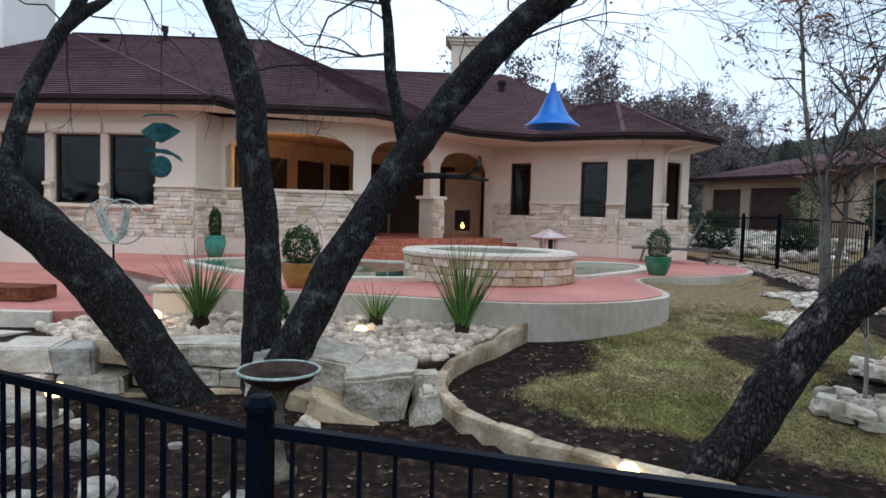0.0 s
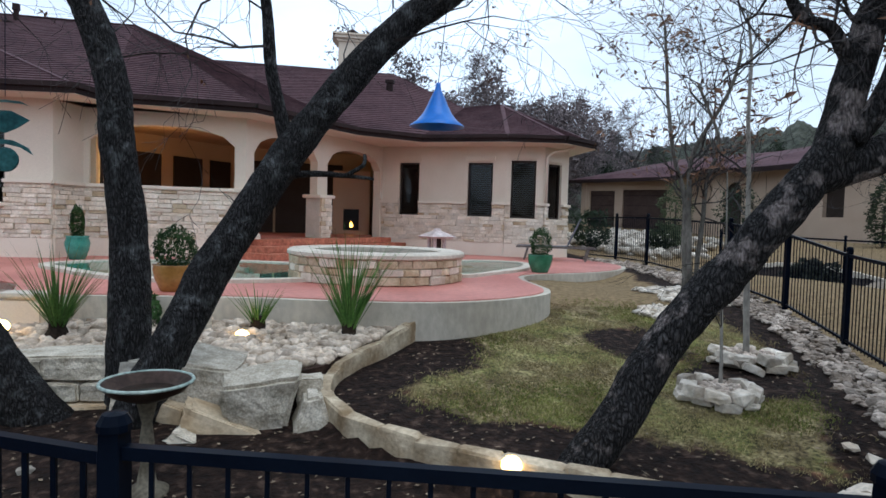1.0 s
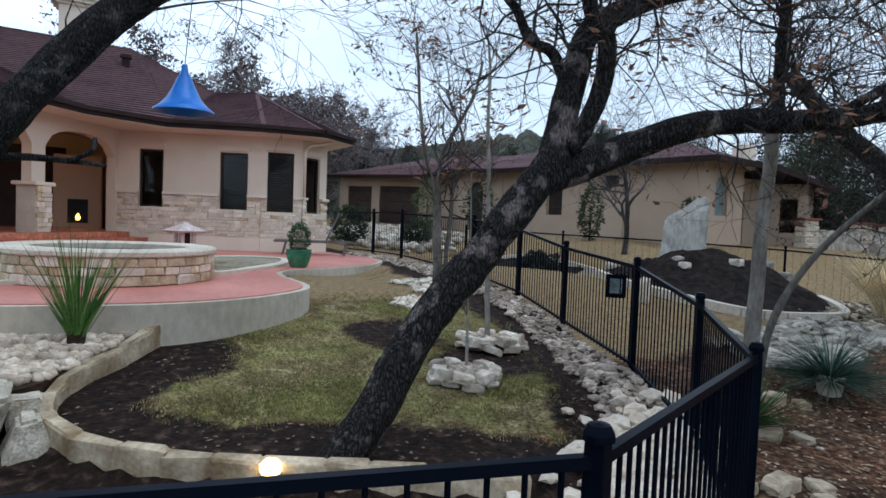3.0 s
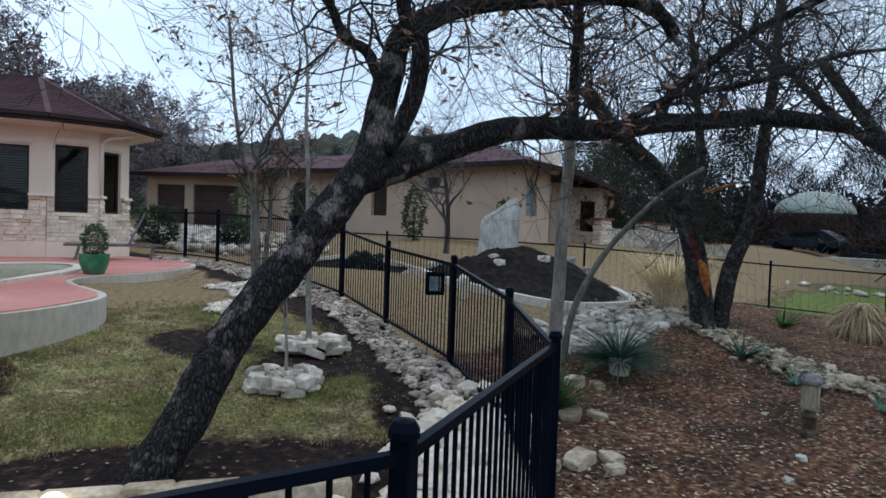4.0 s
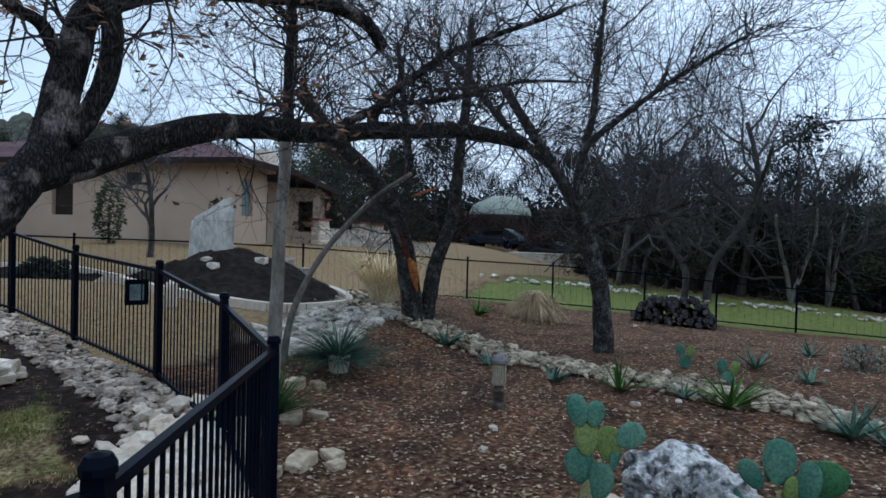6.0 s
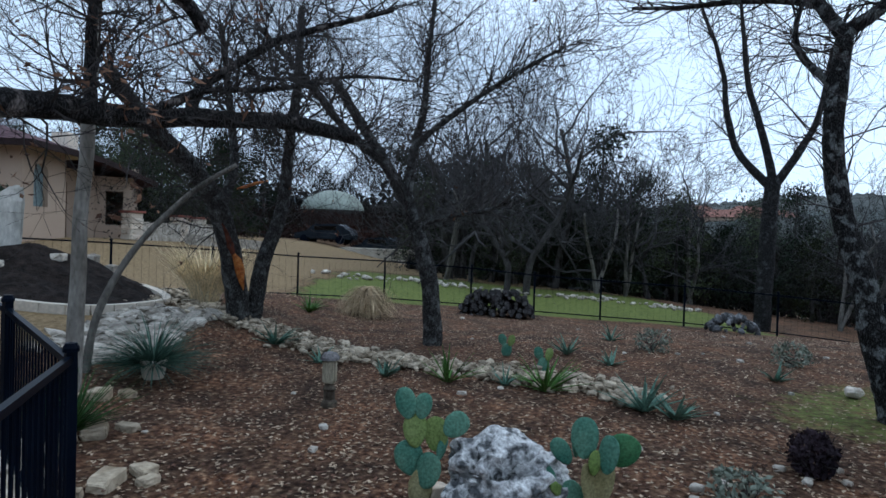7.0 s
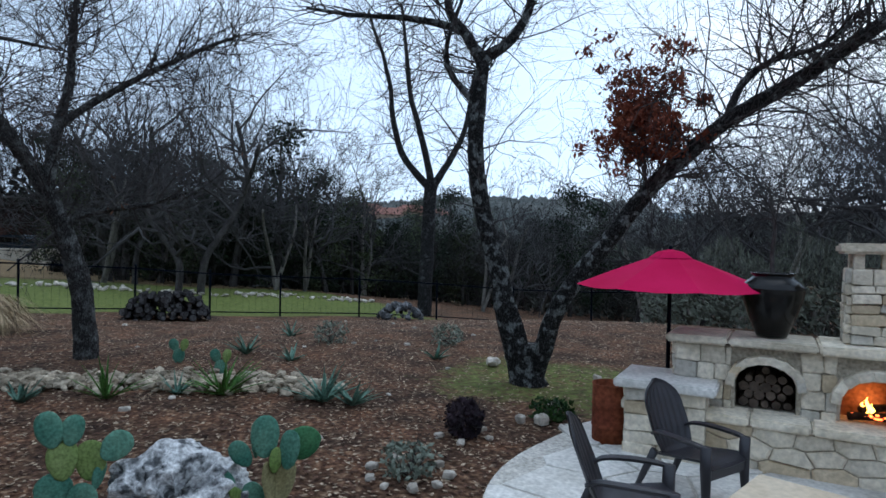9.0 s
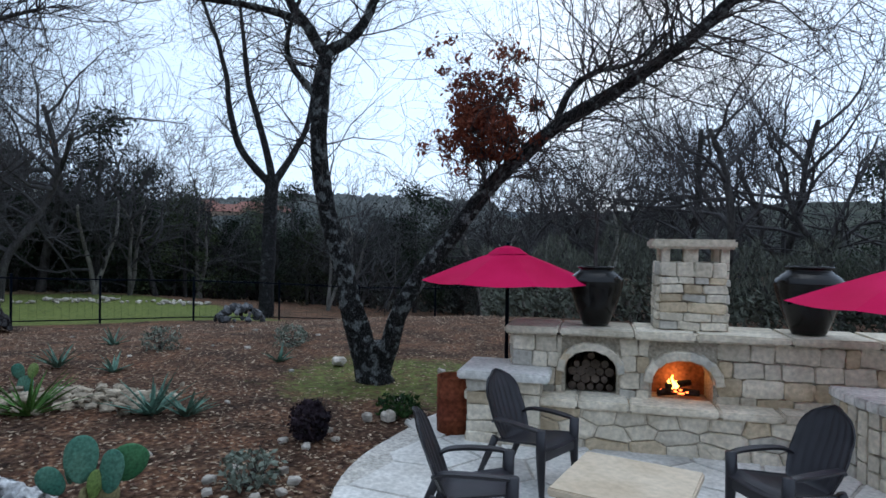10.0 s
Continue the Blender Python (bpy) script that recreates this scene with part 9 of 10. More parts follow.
def reveal(mm, o, name, material, depth=0.18, label=""):
    s = Shape()
    n = 10
    mid, r = (o[0] + o[1]) / 2, (o[1] - o[0]) / 2
    outline = [(o[0], o[2]), (o[1], o[2]), (o[1], o[3])]
    if o[4] > o[3]:
        outline += [(mid + r * math.cos(t), o[3] + (o[4] - o[3]) * math.sin(t)) for t in np.linspace(0, math.pi, n)[1:-1]]
    outline += [(o[0], o[3])]
    k = len(outline)
    s.v = [(u, depth, z) for u, z in outline] + [(u, depth + 0.05, z) for u, z in outline]
    s.f = [tuple(range(k)), tuple(range(2 * k - 1, k - 1, -1))] + [(i, i + k, (i + 1) % k + k, (i + 1) % k) for i in range(k)]
    return part(name, s, material, nb, label, m=mm)


# walls run with their inside to the left
G = [(14.0, 33.6), (17.75, 29.9), (17.9, 28.0), (17.2, 25.9), (17.95, 24.1), (18.0, 22.5), (18.9, 13.2), (20.9, 13.1), (21.2, 14.2), (23.4, 13.6), (24.1, 12.5), (26.5, 13.5)]
gz = 1.5
mm, ln = nb_wall(G[0], G[1], 0.6, 4.35, [(0.5, 1.95, gz, 3.7, 3.7), (2.4, 4.75, gz, 3.75, 3.75)])
for o in ((0.5, 1.95, gz, 3.7, 3.7), (2.4, 4.75, gz, 3.75, 3.75)):
    reveal(mm, o, "garage_door", GARAGE_DOOR, label="dark brown panelled garage door")
    s = Shape()
    for k in range(4):
        s.box(((o[0] + o[1]) / 2, 0.17, o[2] + 0.28 + k * 0.55), (o[1] - o[0] - 0.1, 0.03, 0.02))
    part("door_rib", s, FASCIA, nb, m=mm)
nb_wall(G[1], G[2], 0.6, 4.35)
nb_wall(G[2], G[3], 0.6, 4.5)
o = (0.55, 1.4, 1.6, 3.4, 3.85)
mm, ln = nb_wall(G[3], G[4], 0.6, 4.5, [o])
reveal(mm, o, "window", DARK_FRAME, label="dark arched window")
nb_wall(G[4], G[5], 0.6, 4.35)
w1, w2 = (5.0, 5.75, 3.45, 3.9, 3.9), (2.0, 2.9, 2.3, 3.75, 3.75)
mm, ln = nb_wall(G[5], G[6], 0.6, 4.35, [w1, w2])
for o in (w1, w2):
    reveal(mm, o, "window", DARK_FRAME, label="dark window")
s = Shape()
s.box(((w1[0] + w1[1]) / 2, -0.03, 3.38), (1.2, 0.08, 0.1))
s.box((6.0, -0.03, 2.1), (0.07, 0.06, 2.2))
part("trim", s, STUCCO_TAN, nb, m=mm)
o = (0.5, 1.15, 2.4, 3.5, 3.78)
mm, ln = nb_wall(G[6], G[7], 0.6, 4.35, [o])
reveal(mm, o, "window", mat("blue_grey_blind", (0.16, 0.21, 0.22), (0.22, 0.28, 0.29), 3, 40, 0.5), label="arched window with a blue-grey blind")
nb_wall(G[7], G[8], 0.6, 4.0)
o = (0.3, 1.1, 1.3, 3.4, 3.4)
mm, ln = nb_wall(G[8], G[9], 0.6, 3.9, [o])
reveal(mm, o, "entry_door", DARK_FRAME, label="dark entry door")
nb_wall(G[9], G[10], 0.6, 3.75, [(0.4, 1.0, 1.9, 3.2, 3.2)])
nb_wall(G[10], G[11], 0.6, 3.75)
nb_wall(G[11], (30, 34), 0.6, 4.3)
nb_wall((30, 34), (20, 38), 0.6, 4.3)
nb_wall((20, 38), G[0], 0.6, 4.3)


def nb_roof(pts):
    s = Shape()
    n = len(pts)
    up = [Vector(p) for p in pts]
    s.v = [tuple(p) for p in up] + [tuple(p - Vector((0, 0, 0.12))) for p in up]
    s.f = [tuple(range(n)), tuple(range(2 * n - 1, n - 1, -1))] + [(i, i + n, (i + 1) % n + n, (i + 1) % n) for i in range(n)]
    part("roof", s, ROOF, nb, "plum shingle roof slope")


N0, N1, N2, N3, N4, N5, N6 = (13.1, 34.0, 4.25), (16.9, 29.2, 4.3), (16.5, 25.7, 4.4), (17.2, 22.5, 4.3), (18.2, 12.4, 4.3), (21.5, 12.2, 4.2), (24.9, 11.9, 3.65)
RA, RB, RC, RD = (20.5, 34.5, 5.85), (21.8, 27.5, 5.7), (22.2, 20.5, 5.85), (22.0, 17.5, 5.75)
nb_roof((N0, N1, RB, RA))
nb_roof((N1, N2, N3, RC, RB))
nb_roof((N3, N4, RD, RC))
nb_roof((N4, N5, RD))
nb_roof((N5, N6, (25.5, 18, 4.6), RD))
nb_roof((N6, (27.5, 14, 3.65), (25.5, 18, 4.6)))
nb_roof((RA, RB, RC, RD, (25.5, 18, 4.6), (31, 34, 4.3), (20, 39, 4.3)))
s = Shape()
for a, b in ((N0, N1), (N1, N2), (N2, N3), (N3, N4), (N4, N5), (N5, N6)):
    s.beam(Vector(a) - Vector((0, 0, 0.06)), Vector(b) - Vector((0, 0, 0.06)), 0.06, 0.2)
part("gutter", s, FASCIA, nb, "dark brown gutter")
s = Shape()
s.box((21.6, 13.6, 4.6), (0.6, 0.6, 0.9))
part("chimney", bevelled(s, 0.02, "chimney", STUCCO), None, nb, "small pale chimney")
RED_CAP = mat("red_cap_stone", (0.20, 0.07, 0.055), (0.30, 0.12, 0.09), 3, 30, 0.9, 0.3)
# low stone walls and a white slope by the neighbour's drive
for n, (a, b, h) in enumerate((((23.0, 11.8), (25.2, 11.2), 0.7), ((25.6, 11.1), (27.6, 10.4), 0.8), ((24.5, 10.4), (29, 8.8), 0.4))):
    s = Shape()
    s.beam((*a, ground_z(*a) + h / 2 - 0.1), (*b, ground_z(*b) + h / 2 - 0.1), 0.4, h + 0.2)
    tagged(part("stone_wall", bevelled(s, 0.03, "stone_wall", ROCK_LIGHT), None), "low pale limestone garden wall by the neighbour's house", "stone wall", "neighbour's garden walls")
PIER_STONES = [stone_mesh("stone", LIME, 90 + i) for i in range(3)]
for x, y in ((22.9, 11.85), (25.4, 11.2), (27.7, 10.35), (26.5, 10.9)):
    g = ground_z(x, y)
    pr = thing("garden_pier", (x, y, g), "pale limestone pier of the neighbour's garden wall", "pier", "neighbour's garden piers", rz=-25)
    for k in range(5):
        ob = new("stone", PIER_STONES[k % 3])
        ob.parent = pr
        ob.matrix_basis = Matrix.LocRotScale((0, 0, 0.1 + k * 0.2), None, (0.56, 0.56, 0.196))
    s = Shape()
    s.box((0, 0, 1.04), (0.68, 0.68, 0.08))
    part("cap", bevelled(s, 0.015, "cap", RED_CAP), None, pr, "dull red flat cap")
rng = random.Random(14)
spots = []
for _ in range(700):
    x, y = rng.gauss(10.2, 0.9), rng.gauss(20.5, 1.6)
    spots.append((x, y, ground_z(x, y) + rng.uniform(0, 0.14)))
pebbles("rubble_heap", spots, (0.16, 0.42), ROCK_LIGHT, "bank of pale rubble by the garage drive", 14)
for n, (x, y, h, r, mt) in enumerate(((15.6, 21.8, 2.0, 0.8, LEAF_CEDAR), (15.6, 15.3, 1.9, 0.45, LEAF_OLIVE), (17.0, 12.4, 1.8, 0.3, LEAF_CEDAR), (10.3, 17.9, 0.9, 0.5, LEAF_OLIVE), (8.4, 19.2, 1.3, 0.6, LEAF_CEDAR), (14.0, 23.6, 2.2, 0.7, LEAF_OLIVE), (10.0, 11.5, 0.7, 0.5, LEAF_DARK))):
    t = thing("shrub", (x, y, ground_z(x, y)), "evergreen shrub beside the neighbouring house", "shrub", "shrubs by the neighbour's house")
    part("foliage", shrub_leaves((0, 0, h * 0.52), (r, r, h * 0.52), 1500, 0.07, 700 + n, 0.5), mt, t)
    s = Shape()
    s.tube([(0, 0, -0.1), (0, 0, h * 0.6)], [0.05, 0.02], 6)
    part("stem", s, TWIG, t)

# pale domed tank, parked cars and a cooker beyond the meadow
dome = thing("domed_tank", (59, 11.4, 3.2), "pale green domed tank roof behind bare trees", "tank")
s = Shape()
s.lathe([(3.0, 0.9)] + [(3.0 * math.cos(t), 0.9 + 1.9 * math.sin(t)) for t in np.linspace(0.05, math.pi / 2, 10)], n=36)
part("tank", s, mat("pale_dome_paint", (0.22, 0.25, 0.215), (0.31, 0.34, 0.295), 0.6, 8, 0.7, 0.1), dome, "pale green domed roof", smooth=True)
# wall below the dome, with shade put into its dark colour
s = Shape()
s.lathe([(2.92, -6.0), (2.92, 0.92)], n=36)
part("tank_wall", s, mat("shade_dark_tank_wall", (0.030, 0.030, 0.028), (0.055, 0.054, 0.050), 0.6, 8, 0.9, 0.2), dome, "tank wall darkened to pass for shade under the dome")


def parked_car(place, rz, paint, label):
    t = thing("car", place, label, "car", "parked cars", rz=rz)
    s = Shape()
    s.prism([(-2.2, 0.35), (2.2, 0.35), (2.25, 0.75), (1.3, 0.95), (0.7, 1.45), (-1.2, 1.5), (-2.1, 1.0), (-2.25, 0.7)], -0.85, 0.85)
    m = Matrix.Rotation(math.pi / 2, 4, "X")
    s.v = [tuple(m @ Vector(p)) for p in s.v]
    part("body", bevelled(s, 0.06, "body", paint, 2), None, t, "", m=None)
    for x in (-1.4, 1.4):
        for y in (-0.8, 0.8):
            w = Shape()
            w.lathe([(0.0, -0.1), (0.33, -0.1), (0.33, 0.1), (0.0, 0.1)], n=18)
            part("wheel", w, FENCE, t, "black tyre", m=Matrix.Translation((x, y, 0.33)) @ Matrix.Rotation(math.pi / 2, 4, "X"))
    w = Shape()
    w.box((-0.25, 0, 1.18), (1.7, 1.72, 0.32))
    part("window", w, GLAZE_BLACK, t, "dark glass")


CAR_DARK = mat("dark_car_paint", (0.012, 0.016, 0.022), (0.02, 0.026, 0.034), 2, 40, 0.25, 0.0)
for x, y, rz in ((46.5, 9.4, 80), (47.5, 5.4, 60)):
    parked_car((x, y, ground_z(x, y)), rz, CAR_DARK, "dark parked car beyond the meadow")
s = Shape()
s.prism([(44.5, 3), (48.5, 2.5), (49.5, 8), (48.5, 12), (45, 12)], -1.5, ground_z(46, 8) + 0.05)
tagged(part("drive", s, CONCRETE), "pale concrete drive beyond the meadow", "drive", kind="structure")
spots = []
rng = random.Random(15)
line = smooth_line([(24.5, 4.6), (25.5, 1.8), (24.5, -1.5), (24.5, -5.0), (23.0, -9.5)], 10)
for _ in range(150):
    p = rng.choice(line)
    x, y = p.x + rng.gauss(0, 0.5), p.y + rng.gauss(0, 0.5)
    spots.append((x, y, ground_z(x, y) + 0.03))
pebbles("meadow_rocks", spots, (0.08, 0.3), ROCK_LIGHT, "line of pale rocks along the meadow's edge", 15)

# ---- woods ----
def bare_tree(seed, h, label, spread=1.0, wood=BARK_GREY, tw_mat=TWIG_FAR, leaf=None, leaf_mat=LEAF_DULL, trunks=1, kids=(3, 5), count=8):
    """A winter tree: crooked trunks that part into limbs, boughs and fine twigs."""
    rng = random.Random(seed)
    trunk, twig, ends = Shape(), Shape(), []
    for k in range(trunks):
        a = rng.uniform(0, 6.28)
        lean = rng.uniform(0.05, 0.25) * spread
        pts, p, d = [(0, 0, -0.4)], Vector((0, 0, 0)), Vector((math.cos(a) * lean, math.sin(a) * lean, 1))
        for i in range(6):
            pts.append(tuple(p))
            d = (d + Vector((rng.gauss(0, 0.2), rng.gauss(0, 0.2), 0.06))).normalized()
            p = p + d * h * 0.11
        stem = limb(trunk, pts, h * 0.016, h * 0.006, 7, seed=seed + k, n=3)
        for i in range(count):
            p, d, r = stem[int((len(stem) - 1) * (0.36 + 0.64 * (i + 0.6) / count))]
            a = rng.uniform(0, 6.28)
            q = Vector((math.cos(a) * spread, math.sin(a) * spread, rng.uniform(0.35, 1.3))).normalized()
            sprout(twig, rng, p, q, h * rng.uniform(0.26, 0.44), r * 0.75, 3, ends, 0.10, kids, 0.82, 5, 0.29, 0.0075)
    lv = leaf_cards(ends, rng, leaf, 0.095, 0.14, 3) if leaf else None
    return tree("bare_tree" if not leaf else "brown_oak", (0, 0, 0), label, trunk, twig, wood, tw_mat, lv, leaf_mat)


def cedar(seed, h, r, label, mt=LEAF_CEDAR):
    rng = random.Random(seed)
    s, tk = Shape(), Shape()
    limb(tk, [(0, 0, -0.3), (0.05, 0, h * 0.3), (0, 0.05, h * 0.6), (0, 0, h * 0.95)], h * 0.022, 0.02, 6, n=3)
    clumps = []
    for _ in range(30):
        f = rng.uniform(0.06, 1.0)
        a = rng.uniform(0, 6.28)
        w = r * (1 - 0.75 * f ** 1.4) * rng.uniform(0.4, 1.05)
        clumps.append((Vector((math.cos(a) * w, math.sin(a) * w, h * f)), r * rng.uniform(0.22, 0.42)))
    for c, q in clumps:
        for _ in range(140):
            d = Vector((rng.gauss(0, 1), rng.gauss(0, 1), rng.gauss(0, 0.8))).normalized()
            p = c + d * q * rng.uniform(0.3, 1.05)
            a = Vector((rng.gauss(0, 1), rng.gauss(0, 1), rng.gauss(0.6, 1))).normalized()
            b = a.orthogonal().normalized()
            w = rng.uniform(0.035, 0.10)
            s.add([p - a * w - b * w * 0.4, p + b * w * 0.6, p + a * w * 1.1], [(0, 1, 2)])
    t = thing("cedar_tree", (0, 0, 0), label, "tree")
    part("trunk", tk, BARK_GREY, t)
    part("crown", s, mt, t, "ragged evergreen foliage")
    return t


def brush(seed, h, r, label):
    """A tangle of stems, twigs and some leaves."""
    rng = random.Random(seed)
    tw, ends = Shape(), []
    for _ in range(13):
        p = Vector((rng.gauss(0, r * 0.5), rng.gauss(0, r * 0.5), -0.1))
        sprout(tw, rng, p, Vector((rng.gauss(0, 0.35), rng.gauss(0, 0.35), 1)).normalized(), h * rng.uniform(0.6, 1.1), 0.02, 2, ends, 0.08, (3, 4))
    t = thing("brush", (0, 0, 0), label, "brush")
    tagged(part("branchwork", tw, TWIG, t), kind="stuff")
    tagged(part("foliage", leaf_cards(ends, rng, 700, 0.06, 0.25, 3), LEAF_DARK, t), kind="stuff")
    return t


templates = {
    "bare": [bare_tree(901, 9.0, "bare grey winter tree at the wood's edge"), bare_tree(902, 10.5, "tall bare winter tree at the wood's edge", 1.2), bare_tree(903, 8.0, "bare two-stemmed winter tree in the wood", 1.1, BARK_PALE, trunks=2, count=6), bare_tree(904, 11.0, "bare spreading winter oak in the wood", 1.6)],
    "cedar": [cedar(911, 6.0, 2.0, "dark ragged cedar in the wood"), cedar(912, 4.6, 1.9, "dark bushy cedar in the wood"), cedar(913, 5.2, 2.1, "olive green live oak in the wood", LEAF_OLIVE)],
    "pale": [bare_tree(905, 8.5, "slim bare tree with pale bark", 0.8, BARK_SLIM, trunks=2, count=4), bare_tree(906, 9.5, "slender pale bare tree before the dark wood", 0.9, BARK_SLIM, count=6)],
    "brush": [brush(921, 2.6, 1.6, "dark leafless thicket at the wood's edge"), brush(922, 2.0, 1.5, "low dark thicket at the wood's edge")],
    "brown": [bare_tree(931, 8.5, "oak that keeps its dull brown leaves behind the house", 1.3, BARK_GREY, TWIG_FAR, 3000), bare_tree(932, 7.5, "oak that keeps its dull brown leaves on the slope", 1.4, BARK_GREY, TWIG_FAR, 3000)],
}
used = set()


def plant(kind, x, y, scale, rng, z=None):
    src = rng.choice(templates[kind])
    m = Matrix.LocRotScale((x, y, ground_z(x, y) - 0.05 if z is None else z), Euler((0, 0, rng.uniform(0, 6.28))), (scale * rng.uniform(0.9, 1.1), scale * rng.uniform(0.9, 1.1), scale))
    if src not in used:
        used.add(src)
        src.matrix_basis = m
    else:
        made = copy_thing(src, Matrix.Identity(4))
        made.matrix_basis = m


rng = random.Random(77)


def around(a0, a1, r0, r1):
    a, r = radians(rng.uniform(a0, a1)), rng.uniform(r0, r1)
    return r * math.sin(a), r * math.cos(a)


for kind, count, a0, a1, r0, r1, lo, hi in (
        ("brush", 14, 70, 94, 31, 38, 1.0, 1.6), ("brush", 18, 94, 136, 34, 40, 1.2, 1.8), ("brush", 5, 134, 172, 30, 38, 1.0, 1.5), ("cedar", 30, 86, 124, 32, 42, 0.7, 1.2), ("cedar", 5, 124, 158, 36, 48, 0.7, 1.0), ("pale", 9, 88, 132, 27, 36, 0.6, 1.0), ("bare", 4, 84, 110, 24, 32, 0.9, 1.1), ("bare", 4, 134, 176, 26, 34, 0.9, 1.2), ("bare", 9, 78, 108, 30, 42, 1.1, 1.5), ("bare", 7, 136, 178, 34, 46, 1.1, 1.4), ("bare", 4, 134, 176, 24, 34, 0.9, 1.3), ("bare", 4, 112, 130, 26, 34, 0.5, 0.7),
        ("cedar", 4, 60, 74, 50, 58, 1.2, 1.7), ("cedar", 3, 85, 92, 50, 58, 1.2, 1.6), ("brush", 3, 140, 178, 18, 26, 0.4, 0.7), ("cedar", 9, 58, 74, 30, 42, 0.9, 1.3), ("brush", 10, 62, 78, 27, 32, 0.8, 1.2)):
    for _ in range(count):
        x, y = around(a0, a1, r0, r1)
        if 26 < x < 49 and 2 < y < 12:
            continue
        plant(kind, x, y, rng.uniform(lo, hi), rng)
for bear, r, sc in ((103.5, 32, 1.35), (101.5, 34, 1.1), (105, 36, 1.2), (98, 34, 1.0), (94, 33, 0.9), (130, 33, 1.1), (132.5, 36, 1.05), (127, 38, 0.9), (146, 40, 1.0), (168, 32, 1.2)):
    plant("cedar", r * math.sin(radians(bear)), r * math.cos(radians(bear)), sc, rng)
for bear, r, sc in ((165.5, 21, 1.25), (152, 23, 1.2), (160, 25, 1.35), (147, 27, 1.3), (141, 29, 1.3), (156.5, 20, 1.05), (169, 24, 1.35), (136.5, 31, 1.35), (144, 33, 1.4), (91, 33, 1.25), (96, 36, 1.3)):
    plant("bare", r * math.sin(radians(bear)), r * math.cos(radians(bear)), sc, rng)
for kind, x, y, sc in (("brown", -0.5, 33, 1.1), ("brown", 2.5, 31, 1.2), ("brown", 11.5, 34, 1.15), ("brown", 14.0, 38, 1.2), ("brown", 5.5, 30, 1.05), ("brown", 9.0, 31, 1.1), ("brown", 6.5, 33, 1.25), ("brown", 9.5, 36, 1.2), ("brown", 12.0, 40, 1.15), ("brown", 7.5, 29, 1.0), ("brown", 4.5, 36, 1.2), ("brown", 14.5, 44, 1.1), ("bare", -3, 36, 1.0), ("brown", 17, 46, 1.2), ("bare", 22, 44, 1.1), ("bare", 28, 40, 1.0), ("bare", 32, 30, 1.0), ("bare", 14.2, 12.5, 0.55)):
    plant(kind, x, y, sc, rng)

# ---- far wood: too many trees to count ----
def far_wood(name, a0, a1, r0, r1, low, high, count, size, material, label, seed):
    """A belt of dark undergrowth and crowns in many small pieces, with an uneven skyline."""
    rng = random.Random(seed)
    s = Shape()
    for _ in range(count):
        deg = rng.uniform(a0, a1)
        a, r = radians(deg), rng.uniform(r0, r1)
        x, y = r * math.sin(a), r * math.cos(a)
        q = 0.5 + 0.5 * noise.noise(Vector((a * 9, 0.0, seed))) + 0.30 * noise.noise(Vector((a * 30, 0.5, seed))) + 0.16 * noise.noise(Vector((a * 95, 0.5, seed)))
        top = low + (high - low) * max(0.05, q)
        g = ground_z(x, y)
        f = rng.random() ** 0.75
        z = g + (top - g) * f
        p = Vector((x, y, z))
        if f > 0.5 + 0.25 * noise.noise(Vector((a * 40, r * 0.3, 2.0))):
            d = Vector((rng.gauss(0, 0.55), rng.gauss(0, 0.55), 1)).normalized()
            e = d.orthogonal().normalized()
            w, thin = size * rng.uniform(1.2, 4.0), size * rng.uniform(0.05, 0.11)
            s.add([p - e * thin, p + e * thin, p + d * w], [(0, 1, 2)])
            continue
        d = Vector((rng.gauss(0, 1), rng.gauss(0, 1), rng.gauss(0.5, 1))).normalized()
        e = d.orthogonal().normalized()
        w = size * rng.uniform(0.5, 1.3)
        s.add([p - d * w - e * w * 0.5, p + e * w * 0.6, p + d * w], [(0, 1, 2)])
    return tagged(part(name, s, material), label, "woods", kind="stuff")


# shade inside the dense wood is put into this near-black colour
WOOD_DARK = mat("shade_dark_undergrowth", (0.003, 0.0035, 0.003), (0.015, 0.0145, 0.013), 0.16, 1.5, 0.9, 0.0, rnd=0.35)
WOOD_RUST = mat("rusty_undergrowth", (0.007, 0.004, 0.0035), (0.034, 0.015, 0.011), 0.2, 1.5, 0.9, 0.0, rnd=0.35)
# winter wood with the distance haze greyed into its colour
WOOD_HAZE = mat("haze_grey_wood", (0.038, 0.041, 0.038), (0.095, 0.098, 0.085), 0.16, 1.5, 0.9, 0.0, rnd=0.3)
far_wood("far_wood", 50, 90, 66, 80, 7.0, 14.0, 22000, 0.48, WOOD_DARK, "dark dense winter wood behind the drive", 15)
far_wood("far_wood", 64, 90, 51, 57, 2.6, 5.0, 12000, 0.24, WOOD_RUST, "grey-brown thicket before the domed tank", 16)
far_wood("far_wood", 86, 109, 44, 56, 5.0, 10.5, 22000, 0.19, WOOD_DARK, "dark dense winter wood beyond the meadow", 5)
far_wood("far_wood", 106, 130, 44, 56, 0.8, 4.6, 14000, 0.19, WOOD_DARK, "dark low winter wood before the valley", 25)
far_wood("far_wood", 89, 105, 42, 48, 1.0, 8.0, 6500, 0.19, WOOD_RUST, "rust-brown winter thicket beyond the meadow", 7)
far_wood("far_wood", 106, 140, 43, 52, 0.2, 4.6, 7000, 0.19, LEAF_CEDAR, "deep green low cedars before the valley", 26)
far_wood("far_wood", 90, 107, 43, 52, 2.0, 9.5, 8000, 0.19, LEAF_CEDAR, "deep green cedars beyond the meadow", 8)
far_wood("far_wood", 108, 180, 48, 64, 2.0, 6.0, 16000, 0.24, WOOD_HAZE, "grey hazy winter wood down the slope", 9)
